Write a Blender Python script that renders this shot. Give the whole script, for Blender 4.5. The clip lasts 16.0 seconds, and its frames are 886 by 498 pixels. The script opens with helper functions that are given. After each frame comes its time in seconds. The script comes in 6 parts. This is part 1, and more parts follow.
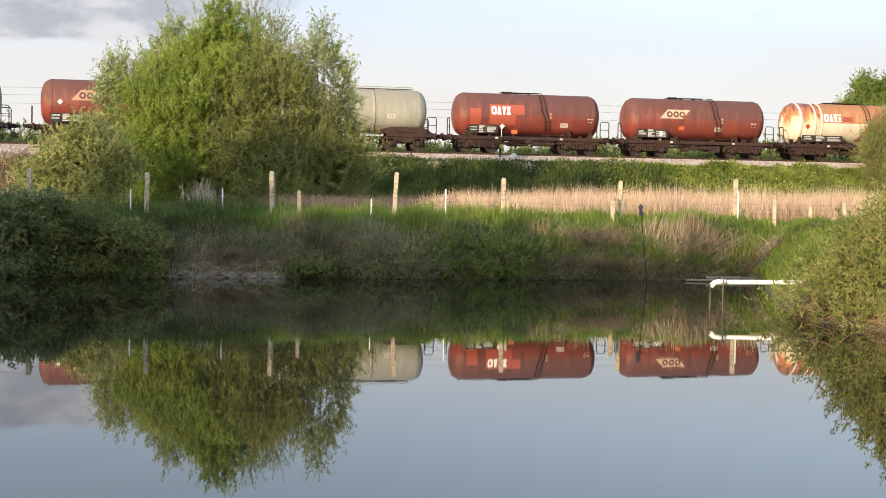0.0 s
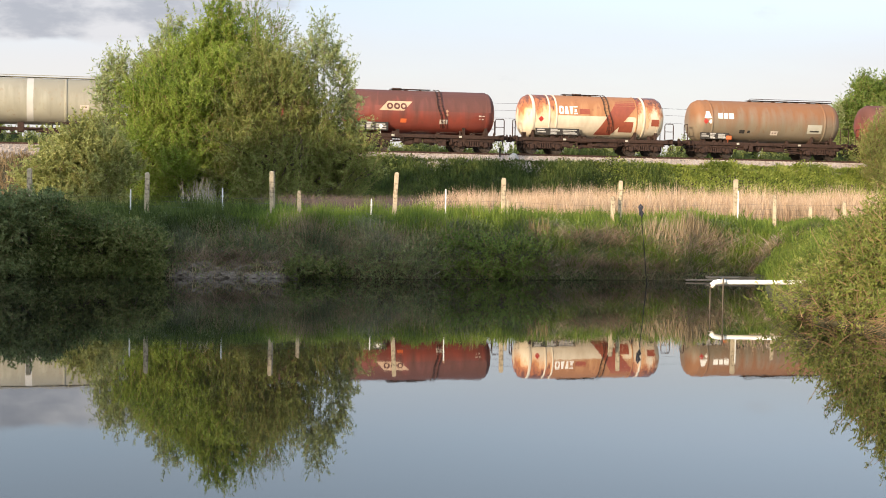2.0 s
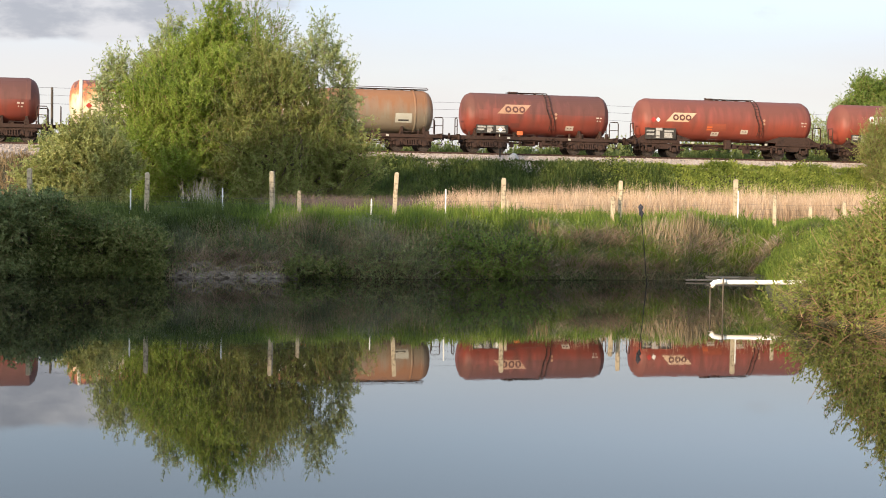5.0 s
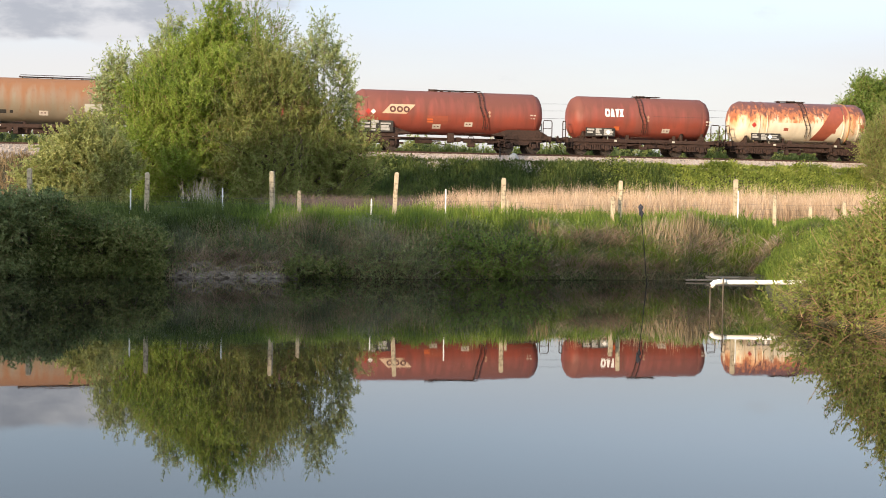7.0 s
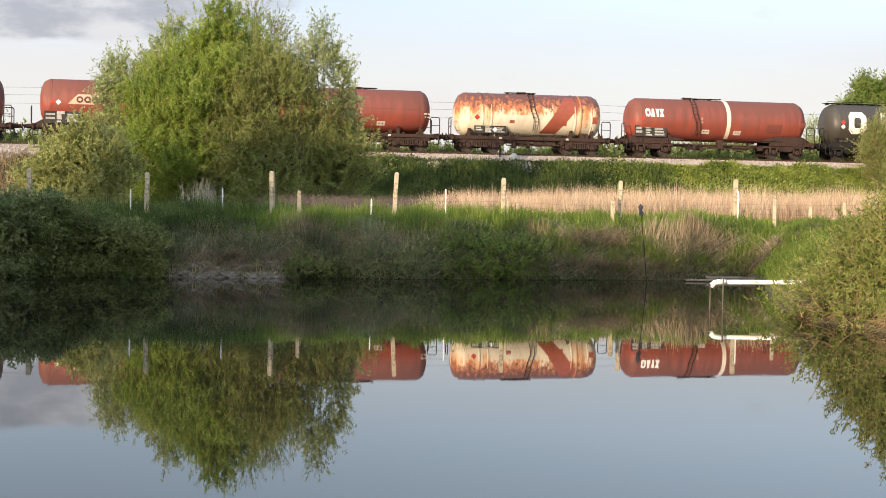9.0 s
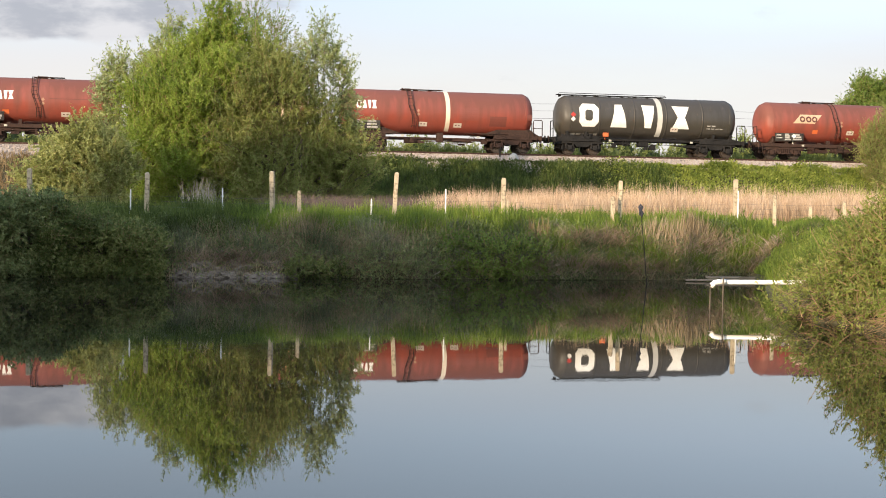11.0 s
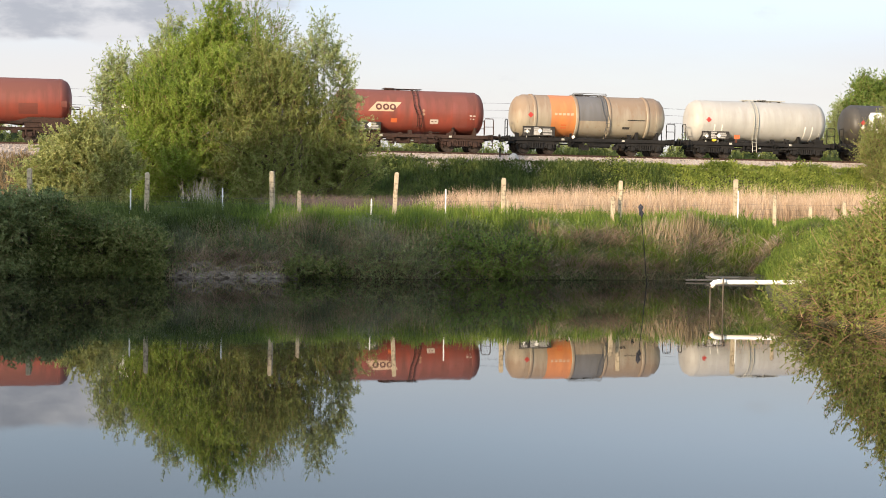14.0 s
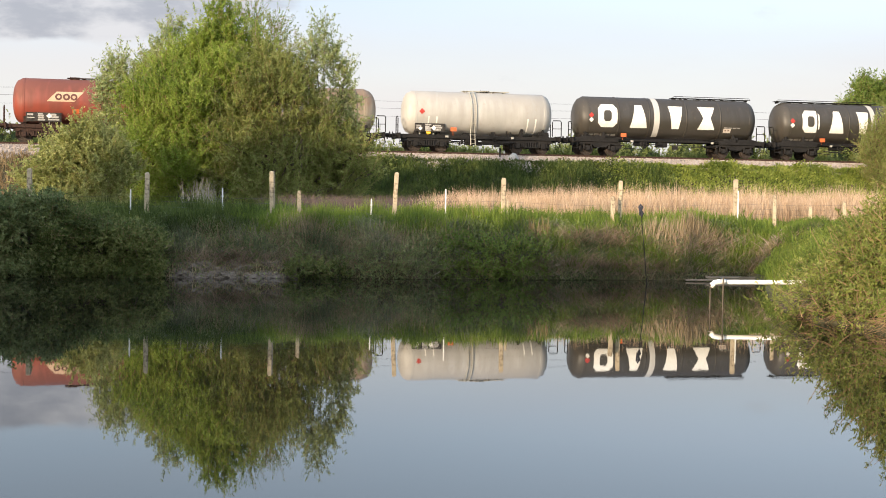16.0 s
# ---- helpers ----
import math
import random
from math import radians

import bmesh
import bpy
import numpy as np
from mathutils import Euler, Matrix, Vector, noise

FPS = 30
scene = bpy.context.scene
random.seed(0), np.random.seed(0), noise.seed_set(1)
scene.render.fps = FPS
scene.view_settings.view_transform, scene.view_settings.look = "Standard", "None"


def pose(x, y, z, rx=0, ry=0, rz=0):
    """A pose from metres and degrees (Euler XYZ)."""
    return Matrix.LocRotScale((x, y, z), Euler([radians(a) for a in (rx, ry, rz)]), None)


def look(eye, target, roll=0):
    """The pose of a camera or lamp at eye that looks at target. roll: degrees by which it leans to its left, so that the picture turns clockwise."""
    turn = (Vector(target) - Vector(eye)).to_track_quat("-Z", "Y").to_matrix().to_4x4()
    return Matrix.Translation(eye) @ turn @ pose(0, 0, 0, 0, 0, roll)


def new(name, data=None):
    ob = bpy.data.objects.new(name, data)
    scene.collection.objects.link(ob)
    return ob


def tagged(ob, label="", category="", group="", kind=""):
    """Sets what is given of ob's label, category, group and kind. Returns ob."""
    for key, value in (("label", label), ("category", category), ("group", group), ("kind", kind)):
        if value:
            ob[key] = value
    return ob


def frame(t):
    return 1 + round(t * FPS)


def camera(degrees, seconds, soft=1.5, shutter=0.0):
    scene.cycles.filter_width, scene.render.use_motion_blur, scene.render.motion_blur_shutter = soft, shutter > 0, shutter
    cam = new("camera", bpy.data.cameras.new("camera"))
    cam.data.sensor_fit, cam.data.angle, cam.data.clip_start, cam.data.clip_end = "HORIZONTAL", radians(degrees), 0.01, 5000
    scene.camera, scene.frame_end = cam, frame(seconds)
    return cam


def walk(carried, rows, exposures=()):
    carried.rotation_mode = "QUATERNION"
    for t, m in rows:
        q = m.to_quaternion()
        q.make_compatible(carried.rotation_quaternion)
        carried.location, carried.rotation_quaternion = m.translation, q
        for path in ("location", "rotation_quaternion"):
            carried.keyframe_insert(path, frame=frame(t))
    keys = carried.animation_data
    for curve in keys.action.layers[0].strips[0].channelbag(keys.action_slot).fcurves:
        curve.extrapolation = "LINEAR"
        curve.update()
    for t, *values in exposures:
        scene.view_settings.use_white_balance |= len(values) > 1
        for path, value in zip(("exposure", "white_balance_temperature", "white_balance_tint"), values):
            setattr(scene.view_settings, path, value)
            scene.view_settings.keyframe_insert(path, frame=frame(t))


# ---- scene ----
# The camera stands still on the near shore of the pond, eye 2.05 m above the water.
cam = camera(33.63, 16.0, soft=0.95)
EYE = (0.0, 0.0, 2.048)
VIEW = look(EYE, (0.0, 100.0, 2.048 - 2.958), 0.830)
walk(cam, [(0.0, VIEW), (16.0, VIEW)], exposures=[(0.0, 1.05), (16.0, 1.05)])

# ---- light: a low evening sun behind the camera on its left, thin bright clouds ----
SUN_AZ, SUN_EL = 37.0, 14.5      # degrees left of straight behind the camera, height
sun_dir = Vector((-math.sin(radians(SUN_AZ)) * math.cos(radians(SUN_EL)),
                  -math.cos(radians(SUN_AZ)) * math.cos(radians(SUN_EL)), math.sin(radians(SUN_EL))))
sun = new("sun", bpy.data.lights.new("sun", "SUN"))
sun.data.energy, sun.data.angle, sun.data.color = 3.85, radians(0.6), (1.0, 0.785, 0.55)
sun.matrix_world = look(tuple(sun_dir * 200), (0, 0, 0))

world = bpy.data.worlds.new("evening_sky")
scene.world = world
world.use_nodes = True
wn, wl = world.node_tree.nodes, world.node_tree.links
wn.clear()
w_out = wn.new("ShaderNodeOutputWorld")
w_bg = wn.new("ShaderNodeBackground")
w_sky = wn.new("ShaderNodeTexSky")
w_sky.sky_type, w_sky.sun_disc = "NISHITA", False
w_sky.sun_elevation = radians(SUN_EL)
w_sky.sun_rotation = math.atan2(sun_dir.x, sun_dir.y)
w_sky.air_density, w_sky.dust_density, w_sky.ozone_density = 1.0, 0.7, 2.2
w_co = wn.new("ShaderNodeTexCoord")
w_sep = wn.new("ShaderNodeSeparateXYZ")
wl.new(w_co.outputs["Generated"], w_sep.inputs["Vector"])


def w_range(source, a, b, c, d, smooth=True):
    n = wn.new("ShaderNodeMapRange")
    n.interpolation_type = "SMOOTHSTEP" if smooth else "LINEAR"
    for k, v in zip(("From Min", "From Max", "To Min", "To Max"), (a, b, c, d)):
        n.inputs[k].default_value = v
    wl.new(source, n.inputs["Value"])
    return n.outputs["Result"]


def w_math(op, a, b):
    n = wn.new("ShaderNodeMath")
    n.operation, n.use_clamp = op, op == "ADD"
    for k, v in enumerate((a, b)):
        if isinstance(v, float):
            n.inputs[k].default_value = v
        else:
            wl.new(v, n.inputs[k])
    return n.outputs["Value"]


def w_noise(scale, stretch, place, detail):
    mp = wn.new("ShaderNodeMapping")
    mp.inputs["Scale"].default_value, mp.inputs["Location"].default_value = (1.0, 1.0, stretch), place
    n = wn.new("ShaderNodeTexNoise")
    n.inputs["Scale"].default_value, n.inputs["Detail"].default_value, n.inputs["Roughness"].default_value = scale, detail, 0.55
    wl.new(w_co.outputs["Generated"], mp.inputs["Vector"])
    wl.new(mp.outputs["Vector"], n.inputs["Vector"])
    return n.outputs["Fac"]


def w_blend(fac, a, b, how="MIX"):
    n = wn.new("ShaderNodeMixRGB")
    n.blend_type = how
    for k, v in (("Fac", fac), ("Color1", a), ("Color2", b)):
        if isinstance(v, tuple):
            n.inputs[k].default_value = (*v, 1)
        elif isinstance(v, float):
            n.inputs[k].default_value = v
        else:
            wl.new(v, n.inputs[k])
    return n.outputs["Color"]


# thin bright veil, thickest towards the horizon and brighter on the sun's side of the sky
w_dot = wn.new("ShaderNodeVectorMath")
w_dot.operation = "DOT_PRODUCT"
w_dot.inputs[1].default_value = sun_dir
wl.new(w_co.outputs["Generated"], w_dot.inputs[0])
glare = w_range(w_dot.outputs["Value"], -0.3, 1.0, 1.0, 2.4)
veil = wn.new("ShaderNodeVectorMath")
veil.operation = "SCALE"
wl.new(w_blend(w_range(w_sep.outputs["Z"], 0.072, 0.165, 0.0, 1.0), (3.58, 3.40, 3.34), w_blend(w_range(w_sep.outputs["Z"], 0.25, 0.75, 0.0, 1.0), (3.05, 3.58, 4.25), (2.95, 3.65, 5.1))), veil.inputs[0])
lift = w_range(w_sep.outputs["X"], -0.30, 0.30, 0.92, 1.22)
lift = w_blend(w_range(w_sep.outputs["Z"], 0.10, 0.16, 0.0, 1.0), (1.0, 1.0, 1.0), lift)
wl.new(w_math("MULTIPLY", glare, lift), veil.inputs["Scale"])
wisp = w_math("MULTIPLY", w_math("SUBTRACT", w_noise(3.0, 5.0, (0.3, 0.9, 0.2), 5.0), 0.5), 0.35)
veil_fac = w_math("ADD", w_range(w_sep.outputs["Z"], 0.07, 0.40, 0.94, 0.66, False), wisp)
warm_veil = w_blend(w_range(w_dot.outputs["Value"], -0.15, 0.8, 0.0, 1.0), veil.outputs["Vector"], (1.10, 1.0, 0.80), "MULTIPLY")
sky_veiled = w_blend(veil_fac, w_sky.outputs["Color"], warm_veil)
# heaped cloud drifting in the north-west, well above the horizon
heap = w_math("MULTIPLY", w_math("MULTIPLY", w_range(w_sep.outputs["Z"], 0.094, 0.122, 0.0, 1.0), w_range(w_sep.outputs["Z"], 0.134, 0.160, 1.0, 0.0)), w_range(w_sep.outputs["X"], -0.03, -0.24, 0.06, 1.0))
ragged = w_math("MULTIPLY", w_math("SUBTRACT", w_noise(11.0, 2.2, (0.1, 0.4, 0.0), 8.0), 0.5), 1.7)
heap = w_range(w_math("ADD", heap, ragged), 0.28, 0.62, 0.0, 0.92)
cloud = w_blend(w_range(w_noise(16.0, 2.4, (0.5, 0.1, 0.3), 7.0), 0.40, 0.62, 0.0, 1.0), (1.95, 2.02, 2.26), (3.25, 3.22, 3.32))
wl.new(w_blend(heap, sky_veiled, cloud), w_bg.inputs["Color"])
w_bg.inputs["Strength"].default_value = 0.12
wl.new(w_bg.outputs["Background"], w_out.inputs["Surface"])

# ---- materials ----
def material(name):
    m = bpy.data.materials.new(name)
    m.use_nodes = True
    nt = m.node_tree
    return m, nt, nt.nodes["Principled BSDF"]


def ramp_node(nt, stops):
    r = nt.nodes.new("ShaderNodeValToRGB")
    while len(r.color_ramp.elements) < len(stops):
        r.color_ramp.elements.new(0.5)
    for e, (p, c) in zip(r.color_ramp.elements, stops):
        e.position, e.color = p, (*c, 1)
    return r


def noisy(name, c0, c1, scale=6.0, rough=0.8, metal=0.0, bump=0.15, bump_scale=None, c2=None, spread=(0.35, 0.65), stretch=(1, 1, 1), coord="Object", big=0.5, spec=0.4):
    """Two-scale mottled surface: a fine grain over broad stains."""
    m, nt, b = material(name)
    co = nt.nodes.new("ShaderNodeTexCoord")
    mp = nt.nodes.new("ShaderNodeMapping")
    mp.inputs["Scale"].default_value = stretch
    nt.links.new(co.outputs[coord], mp.inputs["Vector"])
    fine, broad = nt.nodes.new("ShaderNodeTexNoise"), nt.nodes.new("ShaderNodeTexNoise")
    fine.inputs["Scale"].default_value, fine.inputs["Detail"].default_value = scale, 6
    broad.inputs["Scale"].default_value, broad.inputs["Detail"].default_value = scale * 0.13, 4
    mix = nt.nodes.new("ShaderNodeMixRGB")
    mix.inputs["Fac"].default_value = big
    for n, s in ((fine, "Color1"), (broad, "Color2")):
        nt.links.new(mp.outputs["Vector"], n.inputs["Vector"])
        nt.links.new(n.outputs["Fac"], mix.inputs[s])
    stops = [(spread[0], c0), (spread[1], c1)] if c2 is None else [(spread[0], c0), (sum(spread) / 2, c1), (spread[1], c2)]
    r = ramp_node(nt, stops)
    nt.links.new(mix.outputs["Color"], r.inputs["Fac"])
    nt.links.new(r.outputs["Color"], b.inputs["Base Color"])
    b.inputs["Roughness"].default_value, b.inputs["Metallic"].default_value = rough, metal
    b.inputs["Specular IOR Level"].default_value = spec
    if bump:
        bp = nt.nodes.new("ShaderNodeBump")
        bp.inputs["Strength"].default_value, bp.inputs["Distance"].default_value = bump, 0.02
        nt.links.new(fine.outputs["Fac"], bp.inputs["Height"])
        nt.links.new(bp.outputs["Normal"], b.inputs["Normal"])
    return m


def leafy(name, stops, rough=0.55, through_light=0.48):
    """Leaves and blades: each one its own tint, with light shining through them."""
    m, nt, b = material(name)
    geo = nt.nodes.new("ShaderNodeNewGeometry")
    r = ramp_node(nt, stops)
    co = nt.nodes.new("ShaderNodeTexCoord")
    ns = nt.nodes.new("ShaderNodeTexNoise")
    ns.inputs["Scale"].default_value, ns.inputs["Detail"].default_value = 0.7, 3
    nt.links.new(co.outputs["Object"], ns.inputs["Vector"])
    ad = nt.nodes.new("ShaderNodeMath")
    ad.operation = "MULTIPLY_ADD"
    ad.inputs[1].default_value = 0.55
    sc = nt.nodes.new("ShaderNodeMath")
    sc.operation = "MULTIPLY_ADD"
    sc.inputs[1].default_value, sc.inputs[2].default_value = 1.5, -0.53
    nt.links.new(ns.outputs["Fac"], sc.inputs[0])
    nt.links.new(geo.outputs["Random Per Island"], ad.inputs[0])
    nt.links.new(sc.outputs["Value"], ad.inputs[2])
    nt.links.new(ad.outputs["Value"], r.inputs["Fac"])
    nt.links.new(r.outputs["Color"], b.inputs["Base Color"])
    b.inputs["Roughness"].default_value = rough
    b.inputs["Specular IOR Level"].default_value = 0.25
    tr = nt.nodes.new("ShaderNodeBsdfTranslucent")
    nt.links.new(r.outputs["Color"], tr.inputs["Color"])
    mx = nt.nodes.new("ShaderNodeMixShader")
    mx.inputs["Fac"].default_value = through_light
    out = nt.nodes["Material Output"]
    nt.links.new(b.outputs["BSDF"], mx.inputs[1])
    nt.links.new(tr.outputs["BSDF"], mx.inputs[2])
    nt.links.new(mx.outputs["Shader"], out.inputs["Surface"])
    return m


def tank_paint(name, clean, grime, rust, amount=0.5, rough=0.42, streak=1.0):
    """Old gloss paint on a tank barrel: broad fading, soot on the crown running down in streaks, rust specks."""
    m, nt, b = material(name)
    co = nt.nodes.new("ShaderNodeTexCoord")
    sep = nt.nodes.new("ShaderNodeSeparateXYZ")
    nt.links.new(co.outputs["Object"], sep.inputs["Vector"])

    def noise_at(scale, stretch, detail=5):
        mp = nt.nodes.new("ShaderNodeMapping")
        mp.inputs["Scale"].default_value = stretch
        n = nt.nodes.new("ShaderNodeTexNoise")
        n.inputs["Scale"].default_value, n.inputs["Detail"].default_value = scale, detail
        nt.links.new(co.outputs["Object"], mp.inputs["Vector"])
        nt.links.new(mp.outputs["Vector"], n.inputs["Vector"])
        return n.outputs["Fac"]
    fade = ramp_node(nt, [(0.3, tuple(c * 0.84 for c in clean)), (0.7, tuple(min(1, c * 1.14) for c in clean))])
    nt.links.new(noise_at(0.55, (1, 1, 1)), fade.inputs["Fac"])
    # streaks
    st = nt.nodes.new("ShaderNodeMath")
    st.operation = "MULTIPLY_ADD"
    st.inputs[1].default_value, st.inputs[2].default_value = 0.30, 0.14
    nt.links.new(sep.outputs["Z"], st.inputs[0])
    ad = nt.nodes.new("ShaderNodeMath")
    ad.operation = "MULTIPLY_ADD"
    ad.inputs[1].default_value = 1.1 * streak
    nt.links.new(noise_at(2.2, (1.0, 0.3, 0.16)), ad.inputs[0])
    nt.links.new(st.outputs["Value"], ad.inputs[2])
    gr = ramp_node(nt, [(0.50, (0, 0, 0)), (0.92, (1, 1, 1))])
    nt.links.new(ad.outputs["Value"], gr.inputs["Fac"])
    am = nt.nodes.new("ShaderNodeMath")
    am.operation = "MULTIPLY"
    am.inputs[1].default_value = amount
    nt.links.new(gr.outputs["Color"], am.inputs[0])
    m1 = nt.nodes.new("ShaderNodeMixRGB")
    nt.links.new(am.outputs["Value"], m1.inputs["Fac"])
    nt.links.new(fade.outputs["Color"], m1.inputs["Color1"])
    m1.inputs["Color2"].default_value = (*grime, 1)
    sp = ramp_node(nt, [(0.60, (0, 0, 0)), (0.74, (1, 1, 1))])
    nt.links.new(noise_at(3.5, (1, 1, 0.7), 9), sp.inputs["Fac"])
    sm = nt.nodes.new("ShaderNodeMath")
    sm.operation = "MULTIPLY"
    sm.inputs[1].default_value = 0.6
    nt.links.new(sp.outputs["Color"], sm.inputs[0])
    m2 = nt.nodes.new("ShaderNodeMixRGB")
    nt.links.new(sm.outputs["Value"], m2.inputs["Fac"])
    nt.links.new(m1.outputs["Color"], m2.inputs["Color1"])
    m2.inputs["Color2"].default_value = (*rust, 1)
    nt.links.new(m2.outputs["Color"], b.inputs["Base Color"])
    rr = nt.nodes.new("ShaderNodeMath")
    rr.operation = "MULTIPLY_ADD"
    rr.inputs[1].default_value, rr.inputs[2].default_value = 0.35, rough
    nt.links.new(gr.outputs["Color"], rr.inputs[0])
    nt.links.new(rr.outputs["Value"], b.inputs["Roughness"])
    bp = nt.nodes.new("ShaderNodeBump")
    bp.inputs["Strength"].default_value, bp.inputs["Distance"].default_value = 0.12, 0.01
    nt.links.new(noise_at(1.3, (1, 1, 1), 2), bp.inputs["Height"])
    nt.links.new(bp.outputs["Normal"], b.inputs["Normal"])
    return m


def rusted_white(name, heavy):
    """White barrel with rust bleeding down from the crown in ragged tongues, and dark scabs near the top."""
    m, nt, b = material(name)
    co = nt.nodes.new("ShaderNodeTexCoord")
    sep = nt.nodes.new("ShaderNodeSeparateXYZ")
    nt.links.new(co.outputs["Object"], sep.inputs["Vector"])

    def mask(scale, stretch, slope, lo, hi, detail=8):
        mp = nt.nodes.new("ShaderNodeMapping")
        mp.inputs["Scale"].default_value = stretch
        n = nt.nodes.new("ShaderNodeTexNoise")
        n.inputs["Scale"].default_value, n.inputs["Detail"].default_value = scale, detail
        n.inputs["Roughness"].default_value = 0.65
        nt.links.new(co.outputs["Object"], mp.inputs["Vector"])
        nt.links.new(mp.outputs["Vector"], n.inputs["Vector"])
        ad = nt.nodes.new("ShaderNodeMath")
        ad.operation = "MULTIPLY_ADD"
        ad.inputs[1].default_value = slope
        nt.links.new(sep.outputs["Z"], ad.inputs[0])
        nt.links.new(n.outputs["Fac"], ad.inputs[2])
        r = ramp_node(nt, [(lo, (0, 0, 0)), (hi, (1, 1, 1))])
        nt.links.new(ad.outputs["Value"], r.inputs["Fac"])
        return r.outputs["Color"]

    def over(below, fac, colour):
        mx = nt.nodes.new("ShaderNodeMixRGB")
        nt.links.new(fac, mx.inputs["Fac"])
        if isinstance(below, tuple):
            mx.inputs["Color1"].default_value = (*below, 1)
        else:
            nt.links.new(below, mx.inputs["Color1"])
        mx.inputs["Color2"].default_value = (*colour, 1)
        return mx.outputs["Color"]
    k = 0.085 if heavy else 0.055
    c = over((0.66, 0.56, 0.42), mask(1.2, (1, 0.6, 0.35), 0.17, 0.47 - k, 0.70 - k), (0.60, 0.28, 0.10))
    c = over(c, mask(2.4, (1, 0.6, 0.45), 0.20, 0.62 - 1.4 * k, 0.74 - 1.4 * k), (0.36, 0.12, 0.045))
    c = over(c, mask(4.0, (1, 0.8, 0.7), 0.22, 0.80 - 2.2 * k, 0.90 - 2.2 * k), (0.12, 0.045, 0.03))
    nt.links.new(c, b.inputs["Base Color"])
    b.inputs["Roughness"].default_value = 0.5
    return m


M_RED = tank_paint("tank_red_brown", (0.205, 0.044, 0.029), (0.085, 0.036, 0.026), (0.13, 0.045, 0.028), 0.85)
M_RED_FRESH = tank_paint("tank_red", (0.245, 0.053, 0.033), (0.12, 0.044, 0.031), (0.17, 0.055, 0.034), 0.8)
M_RED_SOOT = tank_paint("tank_red_sooty", (0.15, 0.042, 0.030), (0.075, 0.034, 0.026), (0.12, 0.04, 0.028), 0.7)
M_RED_DULL = tank_paint("tank_red_faded", (0.22, 0.058, 0.040), (0.13, 0.045, 0.033), (0.2, 0.06, 0.04), 0.6)
M_GREY = tank_paint("tank_stone_grey", (0.34, 0.32, 0.25), (0.16, 0.14, 0.10), (0.25, 0.17, 0.10), 0.5)
M_OCHRE = tank_paint("tank_grey_ochre", (0.20, 0.16, 0.112), (0.225, 0.098, 0.040), (0.17, 0.085, 0.045), 0.95, streak=0.95)
M_BLACK = tank_paint("tank_dark_grey", (0.050, 0.044, 0.036), (0.030, 0.026, 0.022), (0.09, 0.07, 0.05), 0.4, 0.32)
M_CREAMY = noisy("tank_cream_paint", (0.50, 0.41, 0.30), (0.67, 0.58, 0.45), 3.0, 0.5, bump=0, stretch=(1, 1, 0.3))
M_RUSTY = rusted_white("tank_rusted_white", False)
M_RUSTIER = rusted_white("tank_heavily_rusted_white", True)
M_TAN = tank_paint("tank_rust_tan", (0.44, 0.23, 0.10), (0.27, 0.105, 0.045), (0.20, 0.07, 0.035), 0.75, streak=1.0)
M_BEIGE = tank_paint("tank_weathered_beige", (0.33, 0.283, 0.212), (0.20, 0.125, 0.075), (0.26, 0.15, 0.08), 0.75)
M_WHITE = tank_paint("tank_cream_white", (0.53, 0.515, 0.475), (0.36, 0.33, 0.28), (0.42, 0.37, 0.31), 0.5)
M_PALE = tank_paint("tank_pale_grey_white", (0.42, 0.405, 0.375), (0.28, 0.25, 0.21), (0.34, 0.30, 0.25), 0.55)
M_ORANGE = tank_paint("paint_orange", (0.56, 0.20, 0.06), (0.36, 0.14, 0.065), (0.4, 0.17, 0.08), 0.6)
M_SLATE = tank_paint("paint_slate", (0.13, 0.125, 0.125), (0.10, 0.09, 0.08), (0.15, 0.12, 0.1), 0.4)
M_SIGN = noisy("sign_white", (0.70, 0.66, 0.58), (0.84, 0.81, 0.74), 5, 0.5, bump=0)
M_DATA = noisy("plate_dusty_white", (0.42, 0.34, 0.28), (0.62, 0.54, 0.46), 6, 0.6, bump=0)
M_CREAM = noisy("sign_cream", (0.44, 0.29, 0.185), (0.56, 0.39, 0.26), 5, 0.6, bump=0)
M_FADED = noisy("sign_faded", (0.30, 0.165, 0.10), (0.42, 0.25, 0.16), 5, 0.65, bump=0)
M_INK = noisy("sign_dark_brown", (0.075, 0.028, 0.022), (0.12, 0.045, 0.032), 5, 0.6, bump=0)
M_PATCH = noisy("paint_fresh_red_patch", (0.30, 0.066, 0.038), (0.37, 0.085, 0.045), 4, 0.5, bump=0)
M_BROWN = noisy("paint_brown_red", (0.22, 0.055, 0.032), (0.30, 0.075, 0.04), 4, 0.55, bump=0)
M_DULLGREY = noisy("paint_pale_grey", (0.36, 0.34, 0.28), (0.42, 0.40, 0.34), 4, 0.6, bump=0)
M_PLATE = noisy("plate_orange_red", (0.50, 0.105, 0.032), (0.64, 0.15, 0.045), 5, 0.5, bump=0)
M_DIAMOND = noisy("placard_red", (0.36, 0.035, 0.028), (0.46, 0.05, 0.035), 5, 0.5, bump=0)
M_PANEL = noisy("panel_black", (0.018, 0.016, 0.015), (0.062, 0.056, 0.05), 6, 0.7, spec=0.15)
M_PANELTXT = noisy("panel_writing_grey", (0.22, 0.208, 0.19), (0.44, 0.415, 0.38), 9, 0.7, bump=0)
M_FRAME = noisy("underframe_rusty_brown", (0.012, 0.009, 0.008), (0.054, 0.032, 0.025), 7, 0.8, c2=(0.026, 0.018, 0.0155), bump=0.3, spec=0.12)
